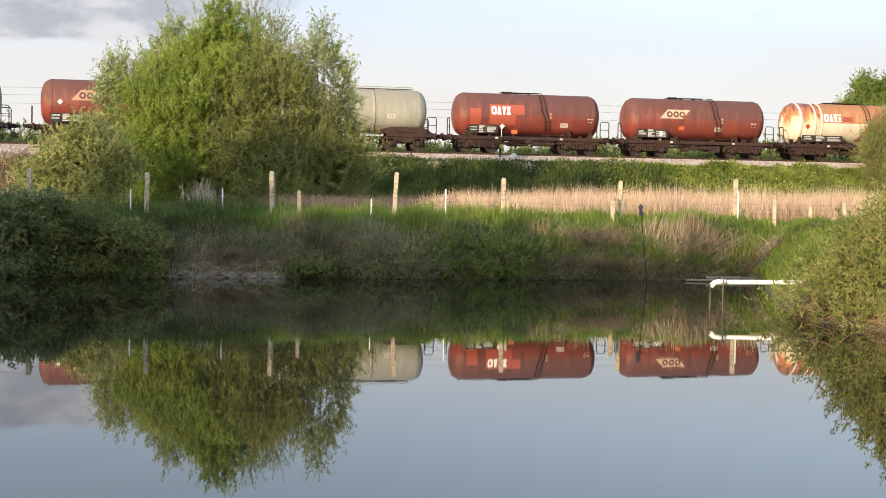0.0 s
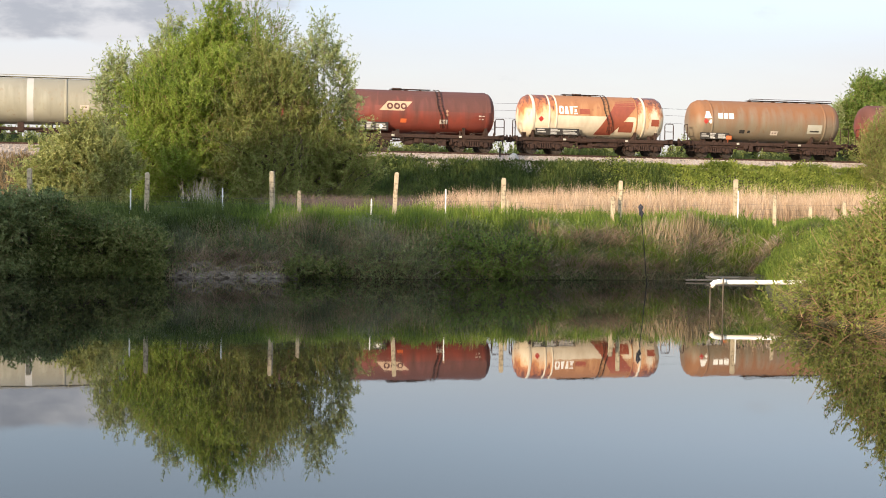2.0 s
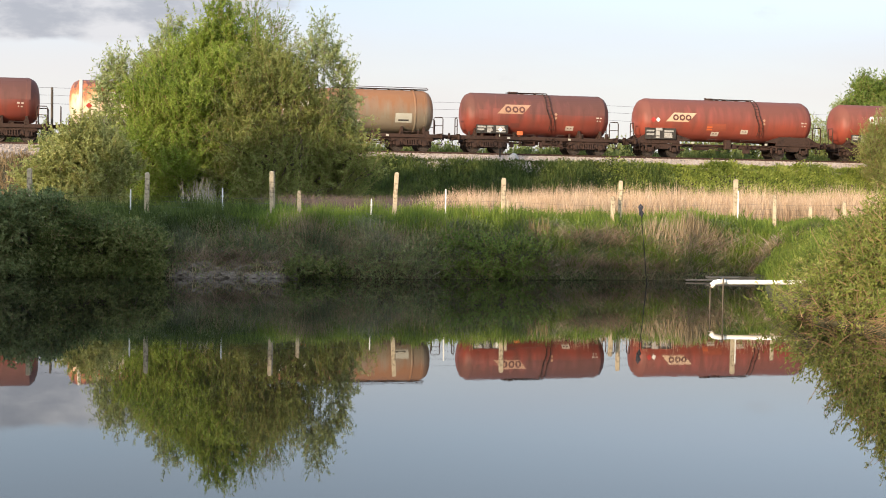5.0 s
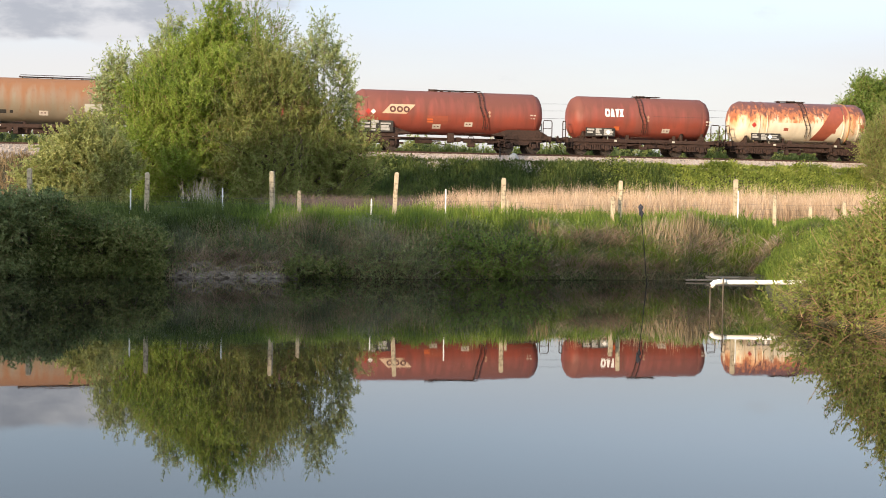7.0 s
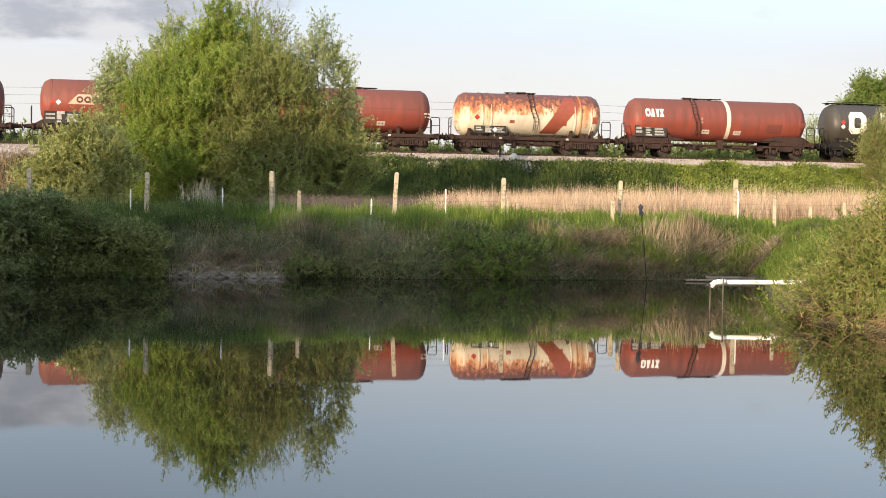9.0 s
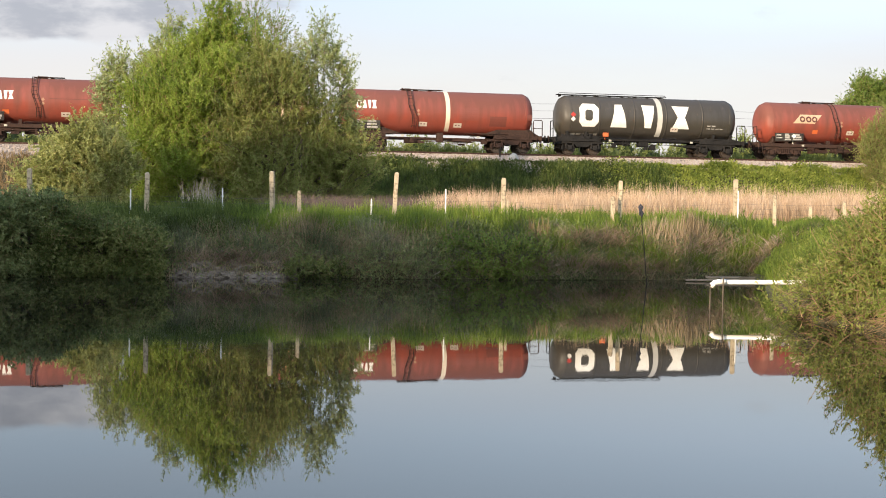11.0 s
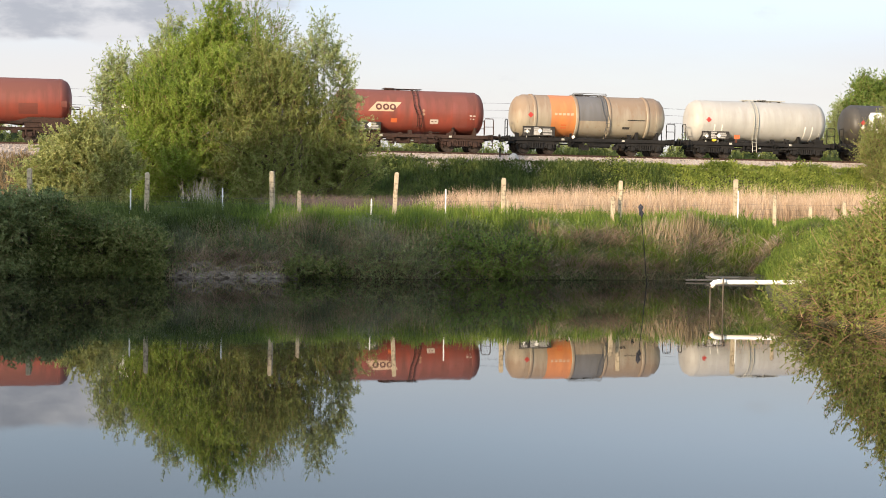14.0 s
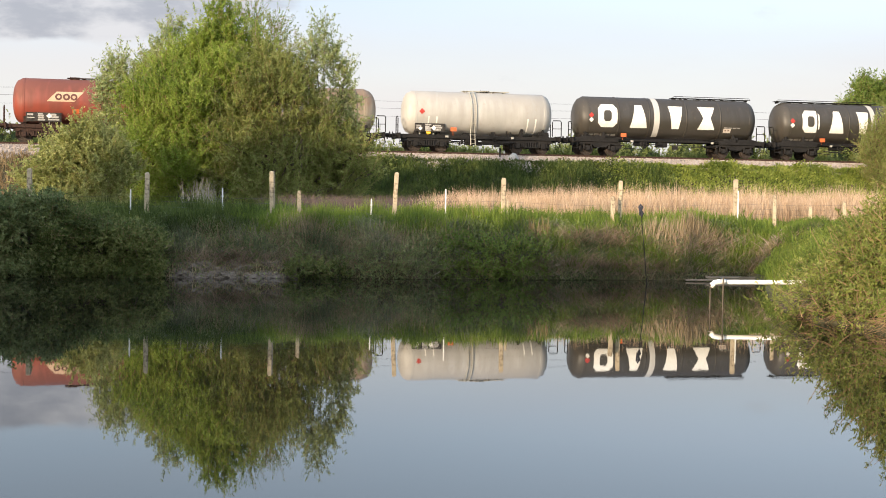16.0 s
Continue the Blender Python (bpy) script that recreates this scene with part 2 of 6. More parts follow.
M_FRAMEB = noisy("underframe_black", (0.011, 0.011, 0.011), (0.026, 0.024, 0.023), 7, 0.8, bump=0.3, spec=0.12)
M_WHEEL = noisy("wheel_steel", (0.045, 0.035, 0.03), (0.09, 0.07, 0.055), 9, 0.6, metal=0.6)
M_YELLOW = noisy("paint_yellow", (0.72, 0.42, 0.03), (0.82, 0.52, 0.05), 6, 0.5, bump=0)
M_RAIL = noisy("rail_rust", (0.045, 0.026, 0.02), (0.085, 0.048, 0.034), 12, 0.7, metal=0.3)
M_SLEEPER = noisy("sleeper_grey", (0.16, 0.14, 0.12), (0.25, 0.22, 0.19), 8, 0.9)
M_BALLAST = noisy("ballast_stone", (0.11, 0.09, 0.078), (0.41, 0.345, 0.293), 9.0, 0.95, bump=0.9, c2=(0.265, 0.22, 0.188), spread=(0.36, 0.64), big=0.25)
M_CONCRETE = noisy("post_concrete", (0.15, 0.115, 0.075), (0.45, 0.37, 0.26), 11, 0.9, c2=(0.33, 0.27, 0.185), big=0.35, bump=0.5)
M_STAKE = noisy("stake_white", (0.62, 0.60, 0.56), (0.75, 0.73, 0.69), 8, 0.5, bump=0.05)
M_WIRE = noisy("wire_galvanised", (0.10, 0.10, 0.10), (0.20, 0.20, 0.19), 20, 0.5, metal=0.7, bump=0)
M_PVC = noisy("pvc_white", (0.74, 0.72, 0.66), (0.86, 0.85, 0.80), 4, 0.4, bump=0.05)
M_WOOD = noisy("wood_weathered", (0.15, 0.115, 0.085), (0.30, 0.24, 0.18), 8, 0.85, stretch=(0.2, 1, 1))
M_BARK = noisy("bark", (0.060, 0.048, 0.036), (0.13, 0.105, 0.08), 10, 0.95, stretch=(1, 1, 0.25), bump=0.6)
M_TWIG = noisy("twig_brown", (0.17, 0.105, 0.058), (0.36, 0.235, 0.135), 10, 0.9, bump=0)
M_BRANCH = noisy("branch_bleached", (0.20, 0.165, 0.13), (0.38, 0.33, 0.27), 9, 0.9, bump=0.2)
M_STALK = noisy("dead_stalk_shade_tinted", (0.068, 0.050, 0.046), (0.135, 0.098, 0.086), 10, 0.9, bump=0)
M_MUD = noisy("bank_bare_soil", (0.045, 0.037, 0.031), (0.20, 0.168, 0.145), 9.0, 0.95, bump=0.9, c2=(0.10, 0.083, 0.071), big=0.35, spread=(0.34, 0.66), stretch=(0.5, 1, 1.6))
M_RAG = noisy("cloth_dark_blue", (0.014, 0.015, 0.022), (0.045, 0.048, 0.062), 12, 0.9)
M_BAG = noisy("sack_grey", (0.26, 0.26, 0.25), (0.38, 0.37, 0.35), 8, 0.8)

M_WILLOW = leafy("willow_leaf", [(0.0, (0.115, 0.18, 0.028)), (0.5, (0.235, 0.315, 0.048)), (1.0, (0.385, 0.45, 0.105))])
M_SHORE = leafy("shore_willow_leaf", [(0.0, (0.12, 0.145, 0.034)), (0.5, (0.235, 0.275, 0.062)), (1.0, (0.42, 0.40, 0.14))])
M_WILLOW_PALE = leafy("willow_leaf_pale", [(0.0, (0.17, 0.21, 0.08)), (0.5, (0.31, 0.365, 0.15)), (1.0, (0.46, 0.50, 0.27))])
M_OLIVE = leafy("sallow_leaf", [(0.0, (0.17, 0.19, 0.062)), (0.5, (0.33, 0.355, 0.12)), (1.0, (0.50, 0.50, 0.22))])
M_BRAMBLE = leafy("bramble_leaf", [(0.0, (0.085, 0.118, 0.052)), (0.5, (0.19, 0.235, 0.092)), (1.0, (0.36, 0.375, 0.17))])
M_HEDGE = leafy("hedge_leaf", [(0.0, (0.09, 0.14, 0.028)), (0.5, (0.17, 0.24, 0.05)), (1.0, (0.26, 0.33, 0.085))])
M_FARHEDGE = leafy("lineside_hedge_leaf", [(0.0, (0.13, 0.17, 0.045)), (0.5, (0.25, 0.29, 0.085)), (1.0, (0.40, 0.42, 0.18))])
M_DOGWOOD = leafy("dogwood_leaf", [(0.0, (0.058, 0.082, 0.028)), (0.5, (0.130, 0.165, 0.050)), (1.0, (0.29, 0.31, 0.11))])
M_NETTLE = leafy("nettle_leaf", [(0.0, (0.060, 0.083, 0.018)), (0.5, (0.145, 0.18, 0.034)), (1.0, (0.31, 0.33, 0.08))])
M_GRASS = leafy("grass_green", [(0.0, (0.085, 0.128, 0.026)), (0.55, (0.17, 0.235, 0.038)), (0.90, (0.26, 0.325, 0.06)), (1.0, (0.38, 0.32, 0.17))])
M_SLOPE = leafy("slope_weed_leaf", [(0.0, (0.080, 0.110, 0.02)), (0.5, (0.215, 0.262, 0.044)), (1.0, (0.44, 0.455, 0.12))])
M_VERGE = leafy("verge_grass_blade", [(0.0, (0.06, 0.085, 0.02)), (0.5, (0.14, 0.175, 0.04)), (1.0, (0.27, 0.29, 0.08))])
# slope leaves darkened so that the colour holds the willow's shade
M_SLOPESHADE = leafy("shade_tinted_leaf", [(0.0, (0.035, 0.052, 0.014)), (0.5, (0.080, 0.108, 0.026)), (1.0, (0.21, 0.23, 0.06))])
# darker grass tint that carries shade on the crest and the slope
M_SHADEGRASS = leafy("shade_tinted_blade", [(0.0, (0.035, 0.055, 0.016)), (0.5, (0.078, 0.115, 0.026)), (1.0, (0.20, 0.23, 0.06))])
M_WILLOW_DIM = leafy("willow_leaf_dull", [(0.0, (0.115, 0.142, 0.042)), (0.5, (0.23, 0.265, 0.072)), (1.0, (0.38, 0.40, 0.145))])
M_FACE = leafy("bank_grass_grey_green", [(0.0, (0.075, 0.09, 0.048)), (0.5, (0.155, 0.168, 0.094)), (1.0, (0.32, 0.29, 0.215))])
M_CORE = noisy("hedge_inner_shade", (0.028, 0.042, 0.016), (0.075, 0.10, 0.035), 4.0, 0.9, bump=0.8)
M_STRAW = leafy("straw_brown", [(0.0, (0.20, 0.135, 0.10)), (0.5, (0.36, 0.26, 0.195)), (1.0, (0.52, 0.41, 0.32))], 0.7, 0.2)
M_GRASSDRY = leafy("grass_dry", [(0.0, (0.16, 0.12, 0.07)), (0.5, (0.30, 0.23, 0.14)), (1.0, (0.45, 0.36, 0.24))], 0.7, 0.2)
M_TAWNY = leafy("grass_tawny", [(0.0, (0.12, 0.083, 0.040)), (0.5, (0.235, 0.165, 0.082)), (1.0, (0.36, 0.27, 0.15))], 0.7, 0.2)
M_BLEACH = leafy("stem_bleached_grey", [(0.0, (0.24, 0.215, 0.17)), (0.5, (0.36, 0.33, 0.275)), (1.0, (0.50, 0.47, 0.40))], 0.7, 0.2)
M_REED = leafy("reed_dry", [(0.0, (0.33, 0.22, 0.135)), (0.5, (0.52, 0.375, 0.25)), (1.0, (0.68, 0.53, 0.385))], 0.7, 0.25)
M_GROUND = noisy("ground_soil_and_turf", (0.040, 0.050, 0.018), (0.075, 0.070, 0.034), 3.0, 0.95, c2=(0.095, 0.075, 0.05), bump=0.5)

m, nt, b = material("pond_water")
M_WATER = m
b.inputs["Base Color"].default_value = (0.008, 0.008, 0.006, 1)
b.inputs["Roughness"].default_value, b.inputs["IOR"].default_value = 0.015, 1.333
co = nt.nodes.new("ShaderNodeTexCoord")
mp = nt.nodes.new("ShaderNodeMapping")
mp.inputs["Scale"].default_value = (1.0, 0.45, 1.0)
wv = nt.nodes.new("ShaderNodeTexNoise")
wv.inputs["Scale"].default_value, wv.inputs["Detail"].default_value = 2.2, 4
bp = nt.nodes.new("ShaderNodeBump")
bp.inputs["Strength"].default_value, bp.inputs["Distance"].default_value = 0.06, 0.006
nt.links.new(co.outputs["Object"], mp.inputs["Vector"])
nt.links.new(mp.outputs["Vector"], wv.inputs["Vector"])
nt.links.new(wv.outputs["Fac"], bp.inputs["Height"])
nt.links.new(bp.outputs["Normal"], b.inputs["Normal"])

# ---- building helpers ----
def mesh_of(bm, name, mat, smooth=False):
    me = bpy.data.meshes.new(name)
    bm.normal_update()
    bm.to_mesh(me)
    bm.free()
    me.materials.append(mat)
    if smooth:
        me.polygons.foreach_set("use_smooth", [True] * len(me.polygons))
    return me


def put(name, me, parent=None, at=None, label=""):
    ob = new(name, me)
    if parent is not None:
        ob.parent = parent
    if at is not None:
        ob.matrix_basis = at
    if label:
        ob["label"] = label
    return ob


def part(name, bm, mat, parent, label="", smooth=False, at=None):
    return put(name, mesh_of(bm, name, mat, smooth), parent, at, label)


def box(bm, x0, x1, y0, y1, z0, z1, bevel=0.0):
    r = bmesh.ops.create_cube(bm, size=1.0)
    for v in r["verts"]:
        v.co = Vector(((x0 + x1) / 2 + v.co.x * (x1 - x0), (y0 + y1) / 2 + v.co.y * (y1 - y0), (z0 + z1) / 2 + v.co.z * (z1 - z0)))
    if bevel:
        es = {e for v in r["verts"] for e in v.link_edges}
        bmesh.ops.bevel(bm, geom=list(es), offset=bevel, segments=1, affect="EDGES")


def tube(bm, pts, radii, seg=6, caps=True):
    """A round bar along a line of points; radii: one for all or one for each."""
    pts = [Vector(p) for p in pts]
    if not isinstance(radii, (list, tuple)):
        radii = [radii] * len(pts)
    rings = []
    for i, p in enumerate(pts):
        d = (pts[min(i + 1, len(pts) - 1)] - pts[max(i - 1, 0)]).normalized()
        u = d.cross(Vector((0, 0, 1)) if abs(d.z) < 0.9 else Vector((1, 0, 0))).normalized()
        w = d.cross(u)
        rings.append([bm.verts.new(p + radii[i] * (math.cos(k) * u + math.sin(k) * w)) for k in [2 * math.pi * j / seg for j in range(seg)]])
    for a, b2 in zip(rings, rings[1:]):
        for j in range(seg):
            bm.faces.new((a[j], a[(j + 1) % seg], b2[(j + 1) % seg], b2[j]))
    if caps:
        bm.faces.new(rings[0][::-1])
        bm.faces.new(rings[-1])


def lathe(bm, profile, seg=48):
    """Turns (x, radius) points round the x axis."""
    rings = []
    for x, r in profile:
        if r < 1e-6:
            rings.append([bm.verts.new((x, 0, 0))])
        else:
            rings.append([bm.verts.new((x, r * math.cos(k), r * math.sin(k))) for k in [2 * math.pi * j / seg for j in range(seg)]])
    for a, b2 in zip(rings, rings[1:]):
        for j in range(seg):
            k = (j + 1) % seg
            if len(a) == 1:
                bm.faces.new((a[0], b2[k], b2[j]))
            elif len(b2) == 1:
                bm.faces.new((a[j], a[k], b2[0]))
            else:
                bm.faces.new((a[j], a[k], b2[k], b2[j]))
    bmesh.ops.recalc_face_normals(bm, faces=bm.faces[:])


def quads_mesh(name, verts, mat, per=4):
    """A mesh of loose faces of `per` corners from an array (n, per, 3)."""
    n = len(verts)
    me = bpy.data.meshes.new(name)
    me.vertices.add(n * per)
    me.vertices.foreach_set("co", np.ascontiguousarray(verts, dtype=np.float32).ravel())
    me.loops.add(n * per)
    me.loops.foreach_set("vertex_index", np.arange(n * per, dtype=np.int32))
    me.polygons.add(n)
    me.polygons.foreach_set("loop_start", np.arange(0, n * per, per, dtype=np.int32))
    me.polygons.foreach_set("loop_total", np.full(n, per, dtype=np.int32))
    me.update(calc_edges=True)
    me.materials.append(mat)
    return me


rng = np.random.default_rng(11)


def unit(a):
    return a / np.maximum(np.linalg.norm(a, axis=1, keepdims=True), 1e-9)


def leaf_quads(pos, axis, length, width):
    """Pointed leaves: base at pos, along axis, turned at random about it."""
    axis = unit(axis)
    side = unit(np.cross(axis, rng.normal(size=axis.shape)))
    L, W = length[:, None], width[:, None]
    mid = pos + axis * L * 0.45
    return np.stack([pos, mid + side * W / 2, pos + axis * L, mid - side * W / 2], axis=1)


def blade_quads(pos, height, width, lean):
    """Grass blades and stems: narrow upright quads, leaning over to a narrow tip."""
    n = len(pos)
    ang = rng.uniform(0, 2 * np.pi, n)
    side = np.stack([np.cos(ang), np.sin(ang), np.zeros(n)], 1) * (width / 2)[:, None]
    la = rng.uniform(0, 2 * np.pi, n)
    tip = np.stack([np.cos(la) * lean * height, np.sin(la) * lean * height, height * np.sqrt(np.maximum(1 - lean ** 2, 0.1))], 1)
    mid = pos + tip * np.array([0.38, 0.38, 0.55])
    low = np.stack([pos - side, pos + side, mid + side * 0.8, mid - side * 0.8], 1)
    high = np.stack([mid - side * 0.8, mid + side * 0.8, pos + tip + side * 0.12, pos + tip - side * 0.12], 1)
    return np.concatenate([low, high])


# ---- the ground: pond basin, far bank, field, railway embankment ----
TRACK_Y, TRACK_A, RAIL_Z = 98.365, radians(13.30), 5.612
T_DIR = np.array([math.cos(TRACK_A), math.sin(TRACK_A)])
T_NRM = np.array([math.sin(TRACK_A), -math.cos(TRACK_A)])      # towards the pond


def on_track(s, n=0.0, z=0.0):
    """World place of a point s along the track, n metres to its pond side, z above the rails."""
    p = np.array([0.0, TRACK_Y]) + s * T_DIR + n * T_NRM
    return Vector((p[0], p[1], RAIL_Z + z))


def shore_far(x):
    return 40.8 + 0.16 * x + 0.10 * np.sin(x * 1.7) + 0.06 * np.sin(x * 4.1 + 1)


def shore_right(y):
    return np.interp(y, [20, 25, 27, 31, 36, 42], [8.0, 7.35, 7.05, 7.4, 8.2, 9.0]) + 0.12 * np.sin(y * 1.3)


def height(x, y):
    x, y = np.asarray(x, float), np.asarray(y, float)
    wob = 0.05 * np.sin(x * 0.7 + 1.3) * np.sin(y * 0.6) + 0.03 * np.sin(x * 2.1) * np.sin(y * 1.9 + x)
    # metres inland from the nearest shore, negative in the pond
    d = np.maximum.reduce([y - shore_far(x), x - shore_right(y), -15.0 - x, 1.6 - y])
    prof = np.interp(d, [-6, -2.0, -0.1, 0.0, 0.04, 0.55, 1.4, 2.2, 4.4], [-1.6, -1.0, -0.45, -0.12, 0.24, 0.76, 1.26, 1.45, 1.52])
    near = np.clip((12 - y) / 8, 0, 1)
    field = prof * (1 - near) + np.minimum(prof, 0.42) * near
    n = x * T_NRM[0] + (y - TRACK_Y) * T_NRM[1]
    up = np.interp(np.abs(n), [0, 2.9, 3.6, 9.5], [4.89, 4.89, 4.76, 1.52])
    back = np.where(n < -3.0, np.interp(-n, [3.0, 3.6, 8, 40], [4.89, 4.7, 3.3, 2.4]), -9)
    return np.maximum(np.maximum(field, np.where(np.abs(n) < 9.5, up, -9)), back) + wob * (d > 0.4) * (np.abs(n) > 4)


def steps(*spans):
    out = []
    for a0, a1, d in spans:
        out += list(np.arange(a0, a1 - 1e-6, d))
    return np.array(out + [spans[-1][1]])


gx = steps((-2400, -400, 250), (-400, -120, 20), (-120, -46, 4), (-46, -16, 1.0), (-16, 16, 0.3), (16, 50, 1.0), (50, 140, 4), (140, 400, 20), (400, 2400, 250))
gy = steps((-1200, -200, 200), (-200, -30, 10), (-30, 0, 2), (0, 34, 0.8), (34, 38, 0.5), (38, 44, 0.1), (44, 46, 0.2), (46, 76, 1.0), (76, 124, 0.6), (124, 180, 4), (180, 400, 20), (400, 3400, 300))
XX, YY = np.meshgrid(gx, gy)
ZZ = height(XX, YY)
nx, ny = len(gx), len(gy)
gm = bpy.data.meshes.new("ground")
gi = np.arange(nx * ny).reshape(ny, nx)
gm.from_pydata(np.stack([XX, YY, ZZ], -1).reshape(-1, 3).tolist(), [],
               np.stack([gi[:-1, :-1], gi[:-1, 1:], gi[1:, 1:], gi[1:, :-1]], -1).reshape(-1, 4).tolist())
gm.materials.append(M_GROUND)
gm.polygons.foreach_set("use_smooth", [True] * len(gm.polygons))
tagged(put("ground", gm), "dark soil and turf of a pond bank, field and railway embankment", "ground", kind="structure")

bm = bmesh.new()
vs = [bm.verts.new(p) for p in ((-17, 0.5, 0), (11.5, 0.5, 0), (11.5, 46, 0), (-17, 46, 0))]
bm.faces.new(vs)
tagged(put("water", mesh_of(bm, "water", M_WATER)), "still dark pond water mirroring the bank and the sky", "pond", kind="structure")

# ---- the railway track ----
S0, S1 = -270.0, 270.0
turn_track = Matrix.Translation((0, TRACK_Y, RAIL_Z)) @ Matrix.Rotation(TRACK_A, 4, "Z")
# in the track's own space: x along it, -y towards the pond, z from the rail heads
bs = steps((S0, -50, 4.0), (-50, 62, 0.14), (62, S1, 4.0))
prof = [(-4.35, -1.35), (-3.75, -0.84), (-3.45, -0.68), (-3.15, -0.52), (-2.85, -0.38), (-2.5, -0.27), (-2.1, -0.22), (-1.3, -0.21), (0, -0.21), (1.3, -0.21), (2.1, -0.22), (2.6, -0.30), (3.6, -0.75), (4.1, -0.95)]
pv = np.zeros((len(bs), len(prof), 3))
for j, (yy, zz) in enumerate(prof):
    pv[:, j, 0], pv[:, j, 1], pv[:, j, 2] = bs, yy, zz
pv[:, 1:-1, 2] += rng.normal(0, 0.028, (len(bs), len(prof) - 2))
pv[:, 1:-1, 1] += rng.normal(0, 0.035, (len(bs), len(prof) - 2))
pv[:, 0:3, 1] += (0.16 * np.sin(bs * 0.9) + 0.12 * np.sin(bs * 2.3 + 1))[:, None]
bi = np.arange(len(bs) * len(prof)).reshape(len(bs), len(prof))
me = bpy.data.meshes.new("ballast")
me.from_pydata(pv.reshape(-1, 3).tolist(), [], np.stack([bi[:-1, :-1], bi[1:, :-1], bi[1:, 1:], bi[:-1, 1:]], -1).reshape(-1, 4).tolist())
me.materials.append(M_BALLAST)
tagged(put("ballast", me, at=turn_track), "pale pinkish-grey crushed stone ballast under the track", "ballast", kind="structure")
# loose stones on the shoulder
ns = 9000
ss, yy = rng.uniform(-45, 58, ns), rng.uniform(-3.9, -1.6, ns)
zz = np.interp(yy, [p[0] for p in prof], [p[1] for p in prof])
bm = bmesh.new()
bmesh.ops.create_cube(bm, size=1.0)
cube = np.array([v.co[:] for v in bm.verts])
faces = [[v.index for v in f.verts] for f in bm.faces]
bm.free()
sv = cube[None] * rng.uniform(0.04, 0.085, (ns, 1, 3))
q = rng.normal(size=(ns, 4))
q /= np.linalg.norm(q, axis=1, keepdims=True)
w_, x_, y_, z_ = q.T
R = np.stack([1 - 2 * (y_**2 + z_**2), 2 * (x_ * y_ - z_ * w_), 2 * (x_ * z_ + y_ * w_), 2 * (x_ * y_ + z_ * w_), 1 - 2 * (x_**2 + z_**2), 2 * (y_ * z_ - x_ * w_),
              2 * (x_ * z_ - y_ * w_), 2 * (y_ * z_ + x_ * w_), 1 - 2 * (x_**2 + y_**2)], 1).reshape(-1, 3, 3)
sv = np.einsum("nij,nkj->nki", R, sv) + np.stack([ss, yy, zz + 0.02], 1)[:, None]
me = quads_mesh("ballast_stones", np.concatenate([sv[:, f] for f in faces]), M_BALLAST)
tagged(put("ballast_stones", me, at=turn_track), "loose pale ballast stones on the track shoulder", "stones", kind="stuff")

rail_prof = [(-0.07, -0.17), (0.07, -0.17), (0.07, -0.15), (0.012, -0.13), (0.012, -0.045), (0.036, -0.03), (0.036, -0.004), (0.03, 0), (-0.03, 0), (-0.036, -0.004), (-0.036, -0.03), (-0.012, -0.045), (-0.012, -0.13), (-0.07, -0.15)]
track = tagged(new("railway_track"), "rusty steel rails on grey sleepers in pale ballast", "railway track", kind="structure")
track.matrix_basis = turn_track
for side in (-0.7525, 0.7525):
    bm = bmesh.new()
    ends = [[bm.verts.new((s, side + a_, z0)) for a_, z0 in rail_prof] for s in (S0, S1)]
    for j in range(len(rail_prof)):
        k = (j + 1) % len(rail_prof)
        bm.faces.new((ends[0][j], ends[0][k], ends[1][k], ends[1][j]))
    bm.faces.new(ends[0])
    bm.faces.new(ends[1][::-1])
    bmesh.ops.recalc_face_normals(bm, faces=bm.faces[:])
    part("rail", bm, M_RAIL, track)

# ---- the train of tank wagons ----
R_TANK, Z_AXIS = 1.45, 2.60
SPEED, GAIN = 9.7269, 0.02564       # m/s, and its slow growth


def run(t):
    """Metres the train has gone at t seconds, in steps of a twenty-fifth."""
    t = math.floor(25 * t + 0.01) / 25
    return SPEED * t + 0.5 * GAIN * t * t


SHORT_L, SHORT_R = 0.13, 0.17      # how far a barrel's ends stand back from the wagon's length


def tank_mesh(length, mat, cap=0.62):
    R = R_TANK
    n = 9
    left = [(cap * (1 - math.sqrt(max(0, 1 - (i / n) ** 2.6))), R * (i / n)) for i in range(n)]
    left += [(cap * 0.80, R * 0.955), (cap * 0.92, R * 0.985), (cap, R)]
    body = length - SHORT_L - SHORT_R
    mids = [(cap + (body - 2 * cap) * i / 6, R) for i in range(1, 6)]
    right = [(body - x, r) for x, r in left[::-1]]
    bm = bmesh.new()
    lathe(bm, [(x + SHORT_L, r) for x, r in left + mids + right], 56)
    return mesh_of(bm, "tank", mat, True)


def ring_mesh(width, rise, mat, r=R_TANK):
    bm = bmesh.new()
    lathe(bm, [(-width / 2, r - 0.01), (-width / 2, r + rise * 0.7), (-width / 4, r + rise), (width / 4, r + rise), (width / 2, r + rise * 0.7), (width / 2, r - 0.01)], 56)
    return mesh_of(bm, "ring", mat, True)


def clip_band(poly, lo, hi):
    """The part of a convex polygon of (s, z) between two heights."""
    for sign, lim in ((1, lo), (-1, hi)):
        out = []
        for (s0, z0), (s1, z1) in zip(poly, poly[1:] + poly[:1]):
            a, b2 = sign * (z0 - lim), sign * (z1 - lim)
            if a >= 0:
                out.append((s0, z0))
            if a * b2 < 0:
                k = a / (a - b2)
                out.append((s0 + (s1 - s0) * k, z0 + (z1 - z0) * k))
        poly = out
        if len(poly) < 3:
            return []
    return poly


